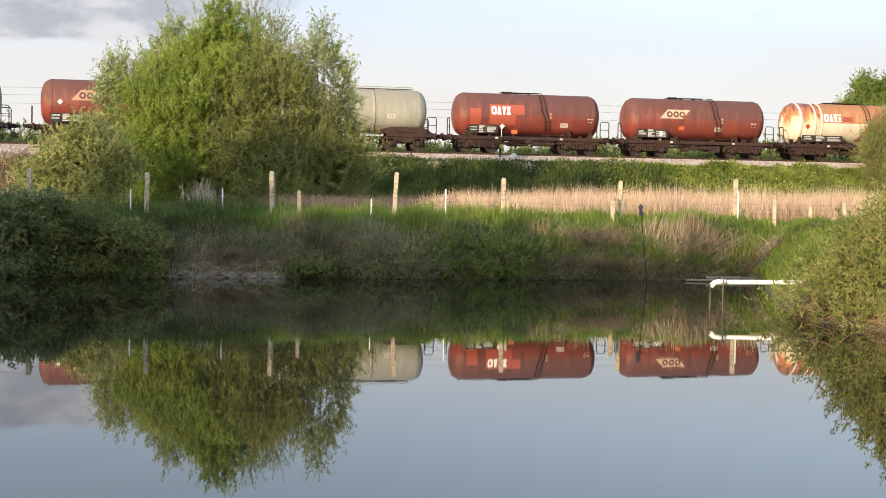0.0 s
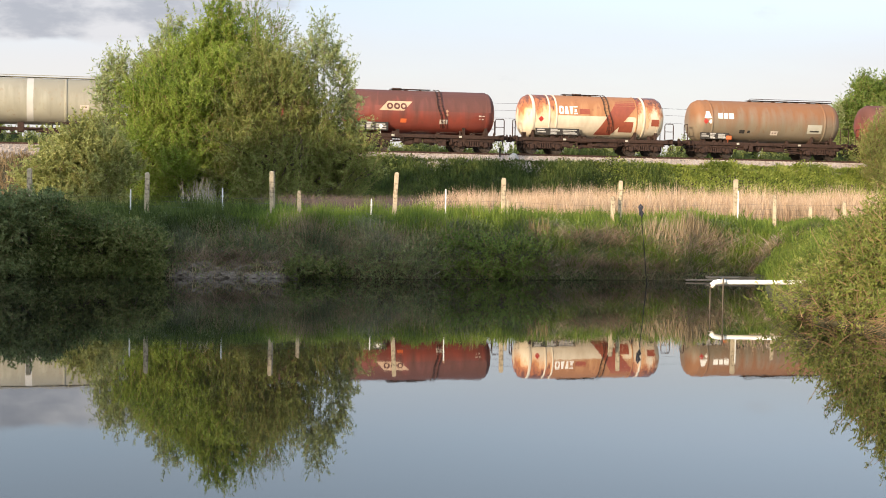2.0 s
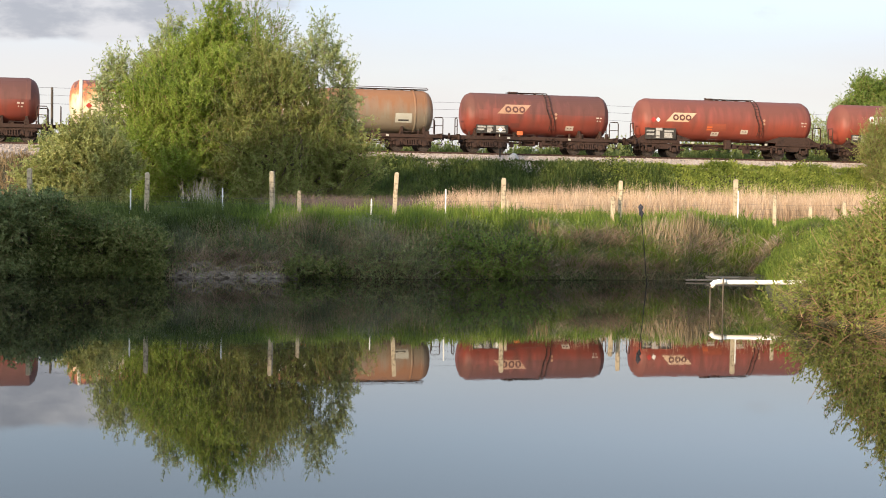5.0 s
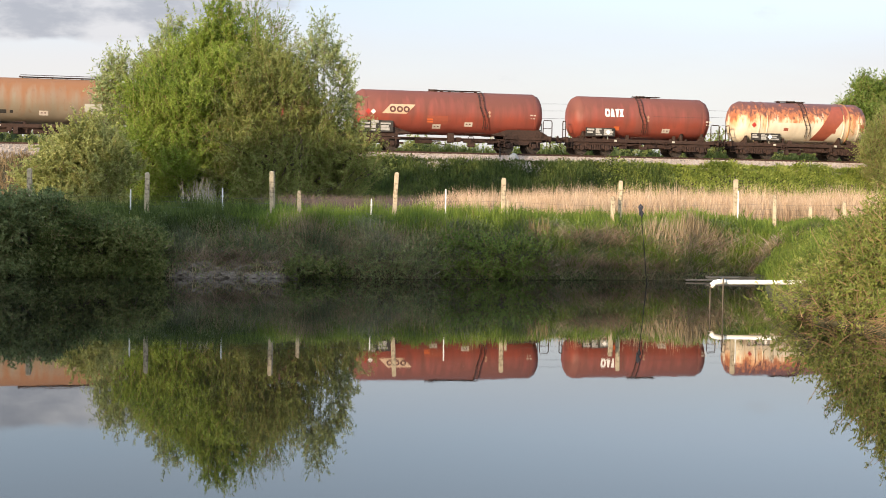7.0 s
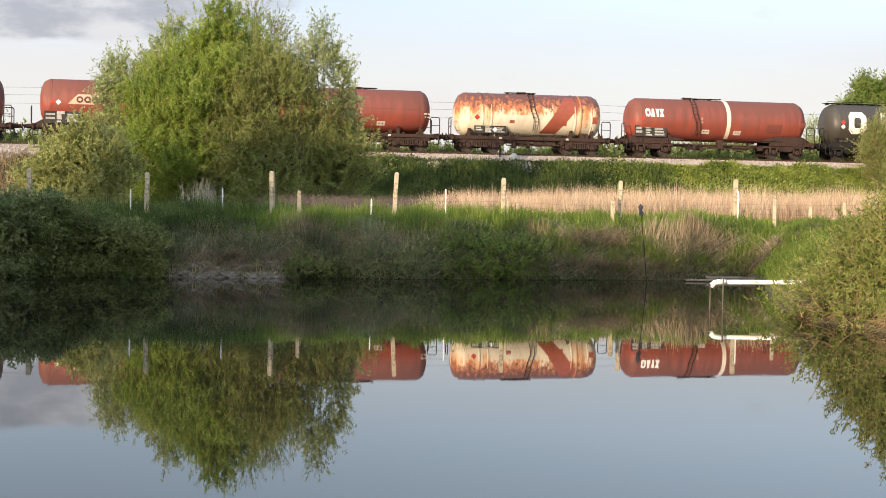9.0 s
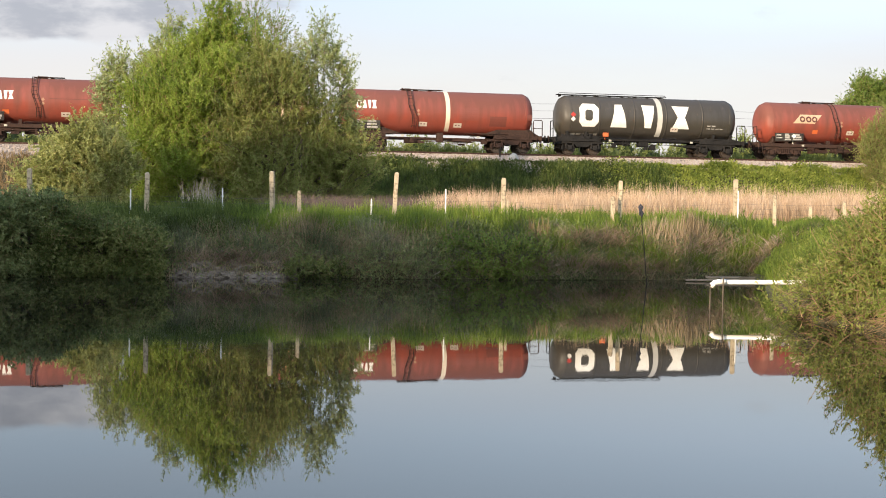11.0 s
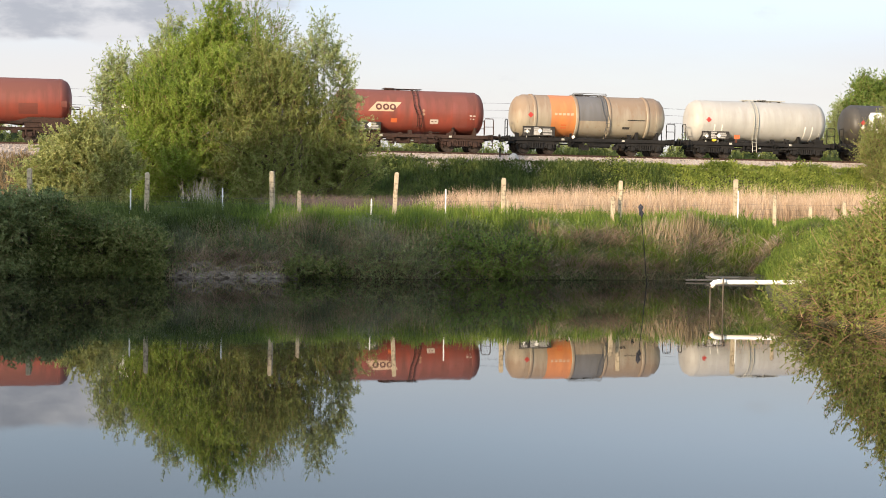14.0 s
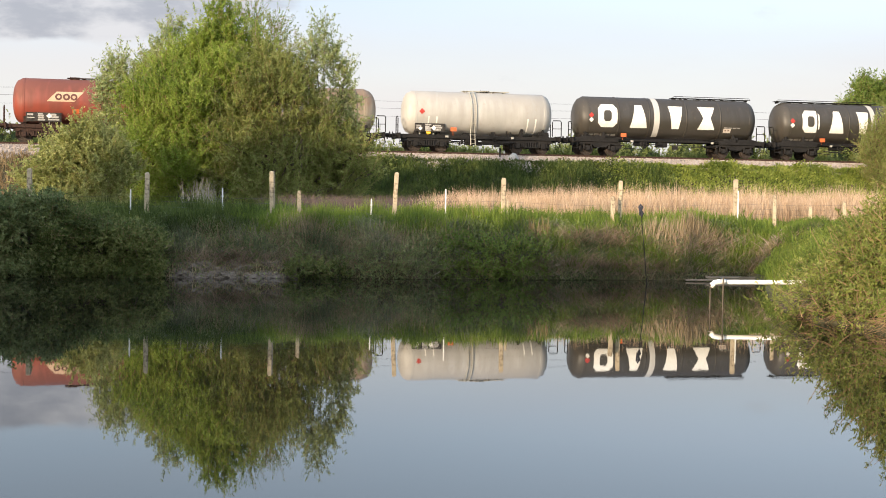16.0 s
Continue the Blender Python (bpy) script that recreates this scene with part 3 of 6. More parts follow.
def decal_mesh(name, polys, mat, lift=0.006):
    """Paint on the pond side of the barrel: convex polygons in metres from the tank's end and above the rails."""
    R = R_TANK + lift
    bm = bmesh.new()
    for poly in polys:
        z0, z1 = min(p[1] for p in poly), max(p[1] for p in poly)
        n = max(1, int((z1 - z0) / 0.14))
        for i in range(n):
            piece = clip_band(list(poly), z0 + (z1 - z0) * i / n, z0 + (z1 - z0) * (i + 1) / n)
            if len(piece) >= 3:
                vs = []
                for s, z in piece:
                    h = max(-R * 0.995, min(R * 0.995, z - Z_AXIS))
                    vs.append(bm.verts.new((s, -math.sqrt(R * R - h * h), h)))
                try:
                    bm.faces.new(vs)
                except ValueError:
                    pass
    bmesh.ops.remove_doubles(bm, verts=bm.verts[:], dist=0.002)
    bmesh.ops.recalc_face_normals(bm, faces=bm.faces[:])
    for f in bm.faces:
        if f.normal.y > 0:
            f.normal_flip()
    return mesh_of(bm, name, mat)


def sleeve_mesh(name, s0, s1, a0, a1, mat, lift=0.005):
    """A painted stretch of the barrel between two angles, from the pond side (0) over the crown (90)."""
    bm = bmesh.new()
    R, n = R_TANK + lift, 40
    row = [[bm.verts.new((s, -R * math.cos(k), R * math.sin(k))) for s in (s0, s1)] for k in [radians(a0 + (a1 - a0) * i / n) for i in range(n + 1)]]
    for a, b2 in zip(row, row[1:]):
        bm.faces.new((a[0], a[1], b2[1], b2[0]))
    return mesh_of(bm, name, mat, True)


def rect(s0, s1, z0, z1):
    return [(s0, z0), (s1, z0), (s1, z1), (s0, z1)]


def diamond(s, z, r=0.17):
    return [(s - r, z), (s, z - r), (s + r, z), (s, z + r)]


def bars(s0, s1, z, h, n, seed=0):
    """A row of plain bars in place of small writing."""
    rr = random.Random(seed)
    cuts = [s0 + (s1 - s0) * i / n for i in range(n + 1)]
    return [rect(a + 0.03, b2 - 0.03 - 0.05 * rr.random(), z, z + h * (0.8 + 0.2 * rr.random())) for a, b2 in zip(cuts, cuts[1:])]


# shared pieces of the running gear
def wheelset_mesh():
    bm = bmesh.new()
    for y in (-0.75, 0.75):
        o = -1 if y < 0 else 1
        prof = [(0.0, 0.10), (0.0, 0.36), (0.02, 0.40), (0.0, 0.455), (0.10, 0.46), (0.135, 0.49), (0.135, 0.41), (0.09, 0.37), (0.07, 0.12), (0.07, 0.10)]
        sub = bmesh.new()
        lathe(sub, [(x, r) for x, r in prof], 28)
        me = bpy.data.meshes.new("t")
        sub.to_mesh(me)
        sub.free()
        k = len(bm.verts)
        bm.from_mesh(me)
        bm.verts.ensure_lookup_table()
        for v in bm.verts[k:]:
            x, yy, zz = v.co
            v.co = (yy, y + o * (0.06 - x), zz)
        bpy.data.meshes.remove(me)
    tube(bm, [(0, -1.08, 0), (0, 1.08, 0)], 0.085, 12)
    for k in range(3):      # balance marks on the discs
        c, s = math.cos(k * 2.094), math.sin(k * 2.094)
        tube(bm, [(0.25 * c, -0.83, 0.25 * s), (0.25 * c, -0.80, 0.25 * s)], 0.05, 8)
    bmesh.ops.recalc_face_normals(bm, faces=bm.faces[:])
    return mesh_of(bm, "wheelset", M_WHEEL, False)


def bogie_mesh(mat, heavy):
    bm = bmesh.new()
    for o in (-1, 1):
        y0, y1 = sorted((o * 0.94, o * 1.08))
        for x in (-0.9, 0.9):
            box(bm, x - 0.16, x + 0.16, o * 1.02 - 0.11, o * 1.02 + 0.11, 0.32, 0.66, 0.03)         # axle box
            tube(bm, [(x, o * 1.12, 0.48), (x, o * 1.17, 0.48)], 0.12, 12)                            # its cover
            for dx in (-0.25, 0.25):
                tube(bm, [(x + dx, o * 1.02, 0.46), (x + dx, o * 1.02, 0.80)], 0.075, 8)             # springs
                box(bm, x + dx - 0.11, x + dx + 0.11, o * 1.02 - 0.1, o * 1.02 + 0.1, 0.42, 0.46)
        # fish-bellied side frame, boat-shaped on the short wagons
        outline = [(-1.56, 0.70), (-1.40, 0.92), (1.40, 0.92), (1.56, 0.70), (0.66, 0.66), (0.46, 0.40), (-0.46, 0.40), (-0.66, 0.66)] if heavy else [(-1.45, 0.78), (-1.45, 0.92), (1.45, 0.92), (1.45, 0.78), (0.62, 0.78), (0.42, 0.56), (-0.42, 0.56), (-0.62, 0.78)]
        f0 = [bm.verts.new((x, y0, z)) for x, z in outline]
        f1 = [bm.verts.new((x, y1, z)) for x, z in outline]
        if heavy:
            for k in range(5):      # coil springs in the frame's window
                tube(bm, [(-0.32 + 0.16 * k, o * 1.11, 0.44), (-0.32 + 0.16 * k, o * 1.11, 0.72)], 0.055, 7)
            box(bm, -0.42, 0.42, o * 1.11 - 0.06, o * 1.11 + 0.06, 0.38, 0.44, 0.01)
            box(bm, -0.44, 0.44, o * 1.10 - 0.07, o * 1.10 + 0.07, 0.72, 0.80, 0.015)
            for x in (-1.12, 1.12):
                tube(bm, [(x, o * 1.10, 0.74), (x * 1.22, o * 1.10, 0.66)], 0.05, 6)
        for j in range(len(outline)):
            k = (j + 1) % len(outline)
            bm.faces.new((f0[j], f0[k], f1[k], f1[j]))
        for fr in (f0, f1):
            bm.faces.new((fr[0], fr[1], fr[2], fr[3], fr[4], fr[7]))
            bm.faces.new((fr[4], fr[5], fr[6], fr[7]))
        for x in (-1.32, 1.32):
            box(bm, x - 0.05, x + 0.05, o * 0.86 - 0.05, o * 0.86 + 0.05, 0.28, 0.80)                 # brake hangers
            box(bm, x - 0.10, x + 0.10, o * 0.78 - 0.05, o * 0.78 + 0.05, 0.30, 0.62, 0.02)           # brake blocks
    box(bm, -0.28, 0.28, -1.0, 1.0, 0.58, 0.86, 0.03)
    for x in (-1.40, 1.40):
        box(bm, x - 0.06, x + 0.06, -1.0, 1.0, 0.74, 0.90)
    bmesh.ops.recalc_face_normals(bm, faces=bm.faces[:])
    return mesh_of(bm, "bogie", mat)


def buffer_mesh(mat):
    bm = bmesh.new()
    lathe(bm, [(0, 0), (0, 0.17), (0.06, 0.17), (0.06, 0.11), (0.38, 0.10), (0.38, 0.07), (0.54, 0.07), (0.545, 0.22), (0.575, 0.21), (0.59, 0.10), (0.592, 0)], 16)
    return mesh_of(bm, "buffer", mat)


def hoop_mesh(mat, w=0.62, h=1.08):
    """Handrail hoop at a wagon's end, standing across the track side."""
    bm = bmesh.new()
    tube(bm, [(0, 0, 0), (0, 0, h * 0.9), (0.06, 0, h), (w - 0.06, 0, h), (w, 0, h * 0.9), (w, 0, 0)], 0.034, 6)
    tube(bm, [(0, 0, h * 0.5), (w, 0, h * 0.5)], 0.024, 6)
    return mesh_of(bm, "handrail", mat)


def ladder_mesh(mat, z_low=None, width=0.15, kink=0.28):
    """A ladder bent round the barrel up to the crown, its lower half set over sideways; z_low carries it down past the frame."""
    bm = bmesh.new()
    R = R_TANK + 0.09
    path = []
    for a in range(-42, 89, 10):
        y, z = -R * math.cos(radians(a)), Z_AXIS + R * math.sin(radians(a))
        path.append((kink * max(0.0, min(1.0, (3.0 - z) / 0.8)), y, z))
    if z_low is not None:
        path = [(kink, -1.30, z_low)] + path
    for x in (-width, width):
        tube(bm, [(x + k, y, z) for k, y, z in path], 0.026, 6)
    for (k0, y0, z0), (k1, y1, z1) in zip(path, path[1:]):
        n = max(1, int(math.dist((y0, z0), (y1, z1)) / 0.27 + 0.5))
        for i in range(n):
            f = (i + 0.5) / n
            k, y, z = k0 + (k1 - k0) * f, y0 + (y1 - y0) * f, z0 + (z1 - z0) * f
            tube(bm, [(k - width, y, z), (k + width, y, z)], 0.011, 5)
    return mesh_of(bm, "ladder", mat)


def dome_mesh(mat):
    bm = bmesh.new()
    tube(bm, [(0, 0, -0.12), (0, 0, 0.07)], 0.27, 18)
    tube(bm, [(0, 0, 0.07), (0, 0, 0.12)], 0.30, 18)
    tube(bm, [(0.55, 0, -0.1), (0.55, 0, 0.10)], 0.12, 12)
    box(bm, -0.34, -0.26, -0.05, 0.05, 0.0, 0.15)
    return mesh_of(bm, "dome", mat)


def walkway_mesh(s0, s1, mat, rails=True):
    bm = bmesh.new()
    z = Z_AXIS + R_TANK
    box(bm, s0, s1, -0.32, 0.32, z + 0.05, z + 0.085)
    k = s0 + 0.2
    while k < s1:
        box(bm, k - 0.03, k + 0.03, -0.26, 0.26, z - 0.06, z + 0.05)
        k += 0.9
    if rails:
        for y in (-0.32,):
            tube(bm, [(s0, y, z + 0.06), (s0 + 0.1, y, z + 0.17), (s1 - 0.1, y, z + 0.17), (s1, y, z + 0.06)], 0.022, 5)
    return mesh_of(bm, "walkway", mat)


SHARED = {}


def shared(key, make, *args):
    if key not in SHARED:
        SHARED[key] = make(*args)
    return SHARED[key]


WAGONS, WHEELSETS = [], []


def underframe_short(bm, L):
    x0, x1 = -0.25, L + 0.25
    for o in (-1, 1):
        y0, y1 = sorted((o * 1.02, o * 1.16))
        box(bm, x0, x1, y0, y1, 0.93, 1.13)                     # side sills
        box(bm, x0, x1, o * 1.16 - 0.02, o * 1.16 + 0.02, 0.90, 0.93)
    for x in (x0 - 0.06, x1 - 0.06):
        box(bm, x, x + 0.12, -1.28, 1.28, 0.84, 1.20, 0.02)      # headstocks
    k = 1.0
    while k < L - 0.5:
        box(bm, k - 0.06, k + 0.06, -1.05, 1.05, 0.95, 1.10)
        k += 1.3
    for x in (0.9, 2.4, L - 2.4, L - 0.9):                       # saddles
        box(bm, x - 0.09, x + 0.09, -1.12, 1.12, 1.10, 1.62, 0.02)
    box(bm, L + 0.0, L + 0.3, -1.3, 1.3, 1.13, 1.17)             # end step plate
    box(bm, 4.3, 5.2, -0.75, -0.35, 0.52, 0.93, 0.03)            # brake cylinder, levers, pipes
    tube(bm, [(3.4, -0.5, 0.72), (4.3, -0.5, 0.72)], 0.05, 8)
    tube(bm, [(5.4, -0.95, 0.68), (6.9, -0.95, 0.68)], 0.16, 12)
    tube(bm, [(2.6, -0.9, 0.86), (L - 2.6, -0.9, 0.80)], 0.035, 6)
    for x in (4.0, 5.0, 6.2):
        box(bm, x - 0.05, x + 0.05, -1.1, -0.9, 0.55, 0.95)


def underframe_long(bm, L, top=1.60, light=False):
    for x0, x1, d in ((-0.25, 3.0, 1), (L + 0.25, L - 3.0, -1)):
        lo, hi = sorted((x0, x1))
        for o in (-1, 1):
            y0, y1 = sorted((o * 1.02, o * 1.16))
            box(bm, lo, hi, y0, y1, 0.93, 1.13)
            # long sloping saddle plates
            vs = [bm.verts.new((x0 + d * a, o * 1.10, z)) for a, z in ((0.0, 1.13), (3.3, 1.13), (4.2, 1.18), (3.0, top), (0.75, top))]
            ws = [bm.verts.new((x0 + d * a, o * 1.16, z)) for a, z in ((0.0, 1.13), (3.3, 1.13), (4.2, 1.18), (3.0, top), (0.75, top))]
            bm.faces.new(vs)
            bm.faces.new(ws[::-1])
            for j in range(5):
                bm.faces.new((vs[j], vs[(j + 1) % 5], ws[(j + 1) % 5], ws[j]))
        box(bm, x0 - 0.06, x0 + 0.06, -1.28, 1.28, 0.84, 1.20, 0.02)
        for k in (0.9, 2.2):
            box(bm, x0 + d * k - 0.08, x0 + d * k + 0.08, -1.1, 1.1, 0.95, 1.6)
    m_ = L / 2
    if light:      # a shallow sole bar close under the barrel, little below it
        for o in (-1, 1):
            box(bm, 2.9, L - 2.9, o * 0.95 - 0.05, o * 0.95 + 0.05, 1.02, 1.14)
        tube(bm, [(3.2, -0.9, 0.84), (L - 3.2, -0.9, 0.80)], 0.022, 6)
        for x in (m_ - 1.9, m_ + 0.7, m_ + 1.9):
            box(bm, x - 0.03, x + 0.03, -0.95, -0.88, 0.80, 1.04)
        box(bm, m_ - 0.75, m_ - 0.05, -0.95, -0.35, 0.66, 1.02, 0.04)
        tube(bm, [(m_ - 2.4, -0.6, 0.86), (m_ - 1.3, -0.6, 0.86)], 0.13, 12)
    else:          # a low sill, so that daylight shows between it and the barrel
        box(bm, 2.9, L - 2.9, -0.22, 0.22, 0.78, 0.97)
        tube(bm, [(2.8, -0.95, 0.90), (L - 2.8, -0.95, 0.90)], 0.035, 6)
        box(bm, m_ - 0.2, m_ + 0.2, -1.15, -0.7, 0.62, 1.25, 0.03)   # outlet valve
        box(bm, m_ - 2.3, m_ - 1.2, -0.7, -0.3, 0.55, 0.92, 0.03)
        tube(bm, [(m_ + 0.9, -0.85, 0.76), (m_ + 2.2, -0.85, 0.76)], 0.13, 12)
    bmesh.ops.recalc_face_normals(bm, faces=bm.faces[:])


def rigging(bm, L, seed, open_belly=False):
    """Brake rods, pipes, brackets, hoses and steps along the underframe, no two wagons quite alike."""
    r = random.Random(seed)
    for k in range(5 if open_belly else 12):
        x = r.uniform(2.9, L - 2.9)
        y, z, a, h = r.uniform(-1.12, -0.75), r.uniform(0.50, 0.86), r.uniform(0.04, 0.26), r.uniform(0.05, 0.20)
        box(bm, x - a, x + a, y - 0.08, y + 0.08, z - h, z + h, 0.01)
    for k in range(4 if open_belly else 7):
        x, z = r.uniform(2.4, L - 4.4), r.uniform(0.50, 0.88)
        tube(bm, [(x, -1.08, z), (x + r.uniform(0.8, 1.8), -1.08, z + r.uniform(-0.12, 0.12))], r.uniform(0.018, 0.045), 6)
    for k in range(10):      # lumps and brackets between the sill and the barrel
        x = r.choice((r.uniform(0.2, 3.0), r.uniform(L - 3.0, L - 0.2), r.uniform(0.3, 2.8) if open_belly else r.uniform(3, L - 3)))
        a, h = r.uniform(0.03, 0.16), r.uniform(0.06, 0.34)
        box(bm, x - a, x + a, -1.17, -1.0, 1.10, 1.13 + h, 0.01)
    for k in range(3):
        x = r.uniform(0.3, L - 1.5)
        tube(bm, [(x, -1.20, 1.15), (x + 0.1, -1.20, 1.26), (x + r.uniform(0.6, 1.5), -1.20, 1.26)], 0.022, 5)
    for x in (-0.12, L + 0.12):      # shunter's steps and brake hose at each corner
        for dx in (-0.16, 0.16):
            tube(bm, [(x + dx, -1.22, 1.10), (x + dx, -1.24, 0.48)], 0.018, 5)
        box(bm, x - 0.18, x + 0.18, -1.34, -1.14, 0.46, 0.49)
        d = -1 if x < 0 else 1
        tube(bm, [(x + d * 0.15, -0.35, 0.95), (x + d * 0.34, -0.35, 0.80), (x + d * 0.40, -0.35, 0.55), (x + d * 0.28, -0.35, 0.42)], 0.03, 6)
    bmesh.ops.recalc_face_normals(bm, faces=bm.faces[:])


def wagon(s_left, L, paint, label, style="short", bands=(), paints=(), panel=None, ladder=None, dome=None, walk_top=None, sleeves=(), dark=False, group="tank wagons of the train", cap=0.62, hoops=(True, True)):
    fm = M_FRAMEB if dark else M_FRAME
    w = tagged(new("tank_wagon"), label, "tank wagon", group)
    tank = put("tank", tank_mesh(L, paint, cap), w, pose(0, 0, Z_AXIS))
    for s, width, rise, mat in bands:
        put("band", shared(("ring", width, rise, mat.name), ring_mesh, width, rise, mat), tank, pose(s, 0, 0))
    for s in (cap + 0.12 + SHORT_L, L - cap - 0.12 - SHORT_R):
        put("weld_seam", shared(("seam", paint.name), ring_mesh, 0.05, 0.006, paint), tank, pose(s, 0, 0))
    for s0, s1, a0, a1, mat, nm in sleeves:
        put(nm, sleeve_mesh(nm, s0, s1, a0, a1, mat), tank)
    for nm, polys, mat, lift in paints:
        if lift is None:     # a small flat board standing before the barrel, clear of its curve
            bm = bmesh.new()
            (poly,) = polys
            y0 = -1.325
            front = [bm.verts.new((s, y0, z)) for s, z in poly]
            rear = [bm.verts.new((s, y0 + 0.012, z)) for s, z in poly]
            bm.faces.new(front)
            bm.faces.new(rear[::-1])
            for j in range(4):
                bm.faces.new((front[j], rear[j], rear[(j + 1) % 4], front[(j + 1) % 4]))
            c, zt = sum(p[0] for p in poly) / 4, min(p[1] for p in poly)
            box(bm, c - 0.03, c + 0.03, y0 + 0.012, y0 + 0.18, zt + 0.02, zt + 0.07)
            box(bm, c - 0.013, c + 0.013, y0 + 0.13, y0 + 0.18, 1.1, zt + 0.07)
            bmesh.ops.recalc_face_normals(bm, faces=bm.faces[:])
            part(nm, bm, mat, w)
        elif nm == "writing":
            tagged(put(nm, decal_mesh(nm, polys, mat, lift), tank), kind="stuff")
        else:       # each polygon, or each list of polygons that make one shape, by itself
            for shape in polys:
                put(nm, decal_mesh(nm, shape if isinstance(shape[0][0], (list, tuple)) else [shape], mat, lift), tank)
    bm = bmesh.new()
    if style == "short":
        underframe_short(bm, L)
    else:
        underframe_long(bm, L, 1.30 if dark else 1.56, dark)
    rigging(bm, L, int(abs(s_left) * 10), style == "long")
    part("underframe", bm, fm, w)
    r = random.Random(int(abs(s_left) * 7))
    bm = bmesh.new()      # brake hand wheel
    s = L * r.choice((0.36, 0.60, 0.66))
    ring = [(s + 0.21 * math.cos(a), -1.22, 0.86 + 0.21 * math.sin(a)) for a in [2 * math.pi * j / 14 for j in range(15)]]
    tube(bm, ring, 0.022, 5, caps=False)
    for a in (0.4, 1.45):
        c, d = 0.2 * math.cos(a), 0.2 * math.sin(a)
        tube(bm, [(s - c, -1.22, 0.86 - d), (s + c, -1.22, 0.86 + d)], 0.016, 5)
    tube(bm, [(s, -1.24, 0.86), (s, -1.0, 0.86)], 0.03, 6)
    part("hand_wheel", bm, fm, w)
    for s in (L * 0.30 + r.uniform(-0.3, 0.3), L * 0.72 + r.uniform(-0.4, 0.4)):
        bm = bmesh.new()
        box(bm, s - 0.10, s + 0.10, -1.19, -1.175, 0.95, 1.08, 0.004)
        part("label_plate", bm, M_DULLGREY, w, "small pale plate on the frame")
    inset = 1.75
    for x in (inset, L - inset):
        bog = put("bogie", shared(("bogie", dark, style), bogie_mesh, fm, style == "short"), w, pose(x, 0, 0))
        for dx in (-0.9, 0.9):
            ws = put("wheelset", shared("wheelset", wheelset_mesh), bog, pose(dx, 0, 0.46))
            WHEELSETS.append((ws, dx))
    for x, rz in ((-0.31, 180), (L + 0.31, 0)):
        for y in (-0.875, 0.875):
            put("buffer", shared(("buffer", dark), buffer_mesh, fm), w, pose(x, y, 1.05, 0, 0, rz))
    hp = shared(("hoop", dark), hoop_mesh, fm)
    if hoops[0]:
        put("handrail", hp, w, pose(-0.36, -1.2, 1.18, 0, 0, 90) @ pose(0.1, 0, 0))
    if hoops[1]:
        put("handrail", hp, w, pose(L - 0.28, -1.22, 1.17))
        put("handrail", hp, w, pose(L - 0.28, 1.22, 1.17))
    if panel:
        s0, s1, z0, z1 = panel
        bm = bmesh.new()
        y0 = -1.30
        box(bm, s0, s1, y0, y0 + 0.05, z0, z1, 0.01)
        box(bm, s0 + 0.1, s0 + 0.2, y0 + 0.05, -1.0, z0, z0 + 0.1)
        box(bm, s1 - 0.2, s1 - 0.1, y0 + 0.05, -1.0, z0, z0 + 0.1)
        pn = part("data_panel", bm, M_PANEL, w, "black data panel with rows of grey writing")
        bm = bmesh.new()
        rr = random.Random(int(s_left * 10))
        h = z1 - z0
        for s_a, s_b, zs in ((0.04, 0.30, (0.66, 0.34)), (0.34, 0.56, (0.76, 0.54, 0.32, 0.10)), (0.62, 0.95, (0.66, 0.40, 0.14))):
            for zf in zs:
                a_ = s0 + (s1 - s0) * s_a
                b_ = s0 + (s1 - s0) * (s_b - 0.1 * rr.random())
                box(bm, a_, b_, y0 - 0.006, y0 - 0.002, z0 + h * zf, z0 + h * (zf + rr.uniform(0.12, 0.24)))
        tagged(part("writing", bm, M_PANELTXT, pn), kind="stuff")
    if ladder is not None:
        s, mat = ladder[:2]
        low, kink = (0.45, 0.0) if mat is M_DULLGREY else (None, 0.28)
        put("ladder", shared(("ladder", mat.name), ladder_mesh, mat, low, 0.15, kink), w, pose(s, 0, 0))
        if paint in (M_RED, M_RED_FRESH):
            for z in (2.42, 2.66):
                put("small_mark", decal_mesh("small_mark", [diamond(s + 0.52, z, 0.11)], M_FADED, 0.008), tank, label="small faded diamond mark")
    if dome is not None:
        put("dome", shared(("dome", paint.name), dome_mesh, M_FRAME if not dark else M_FRAMEB), w, pose(dome, 0, Z_AXIS + R_TANK))
    if walk_top is not None:
        put("walkway", walkway_mesh(walk_top[0], walk_top[1], walk_top[2], walk_top[3]), w)
    WAGONS.append((w, s_left))
    return w


def slanted_sign(s, z, wd=2.25, h=0.62, k=0.6, board_mat=None):
    """Slanted cream board with three dark round shapes in place of a trade mark."""
    board = [(s, z), (s + wd - k, z), (s + wd, z + h), (s + k, z + h)]
    marks = []
    for c in (0.32, 0.53, 0.73):
        cx, cz = s + wd * c, z + h * 0.47
        turn = [2 * math.pi * j / 12 for j in range(12)]
        ring = [(cx + 0.215 * math.cos(a), cz + 0.215 * math.sin(a)) for a in turn]
        inner = [(cx + 0.10 * math.cos(a), cz + 0.10 * math.sin(a)) for a in turn]
        marks.append([[ring[j], ring[(j + 1) % 12], inner[(j + 1) % 12], inner[j]] for j in range(12)])
    return [("sign_board", [board], board_mat or M_CREAM, 0.006), ("sign_shape", marks, M_INK, 0.011)]


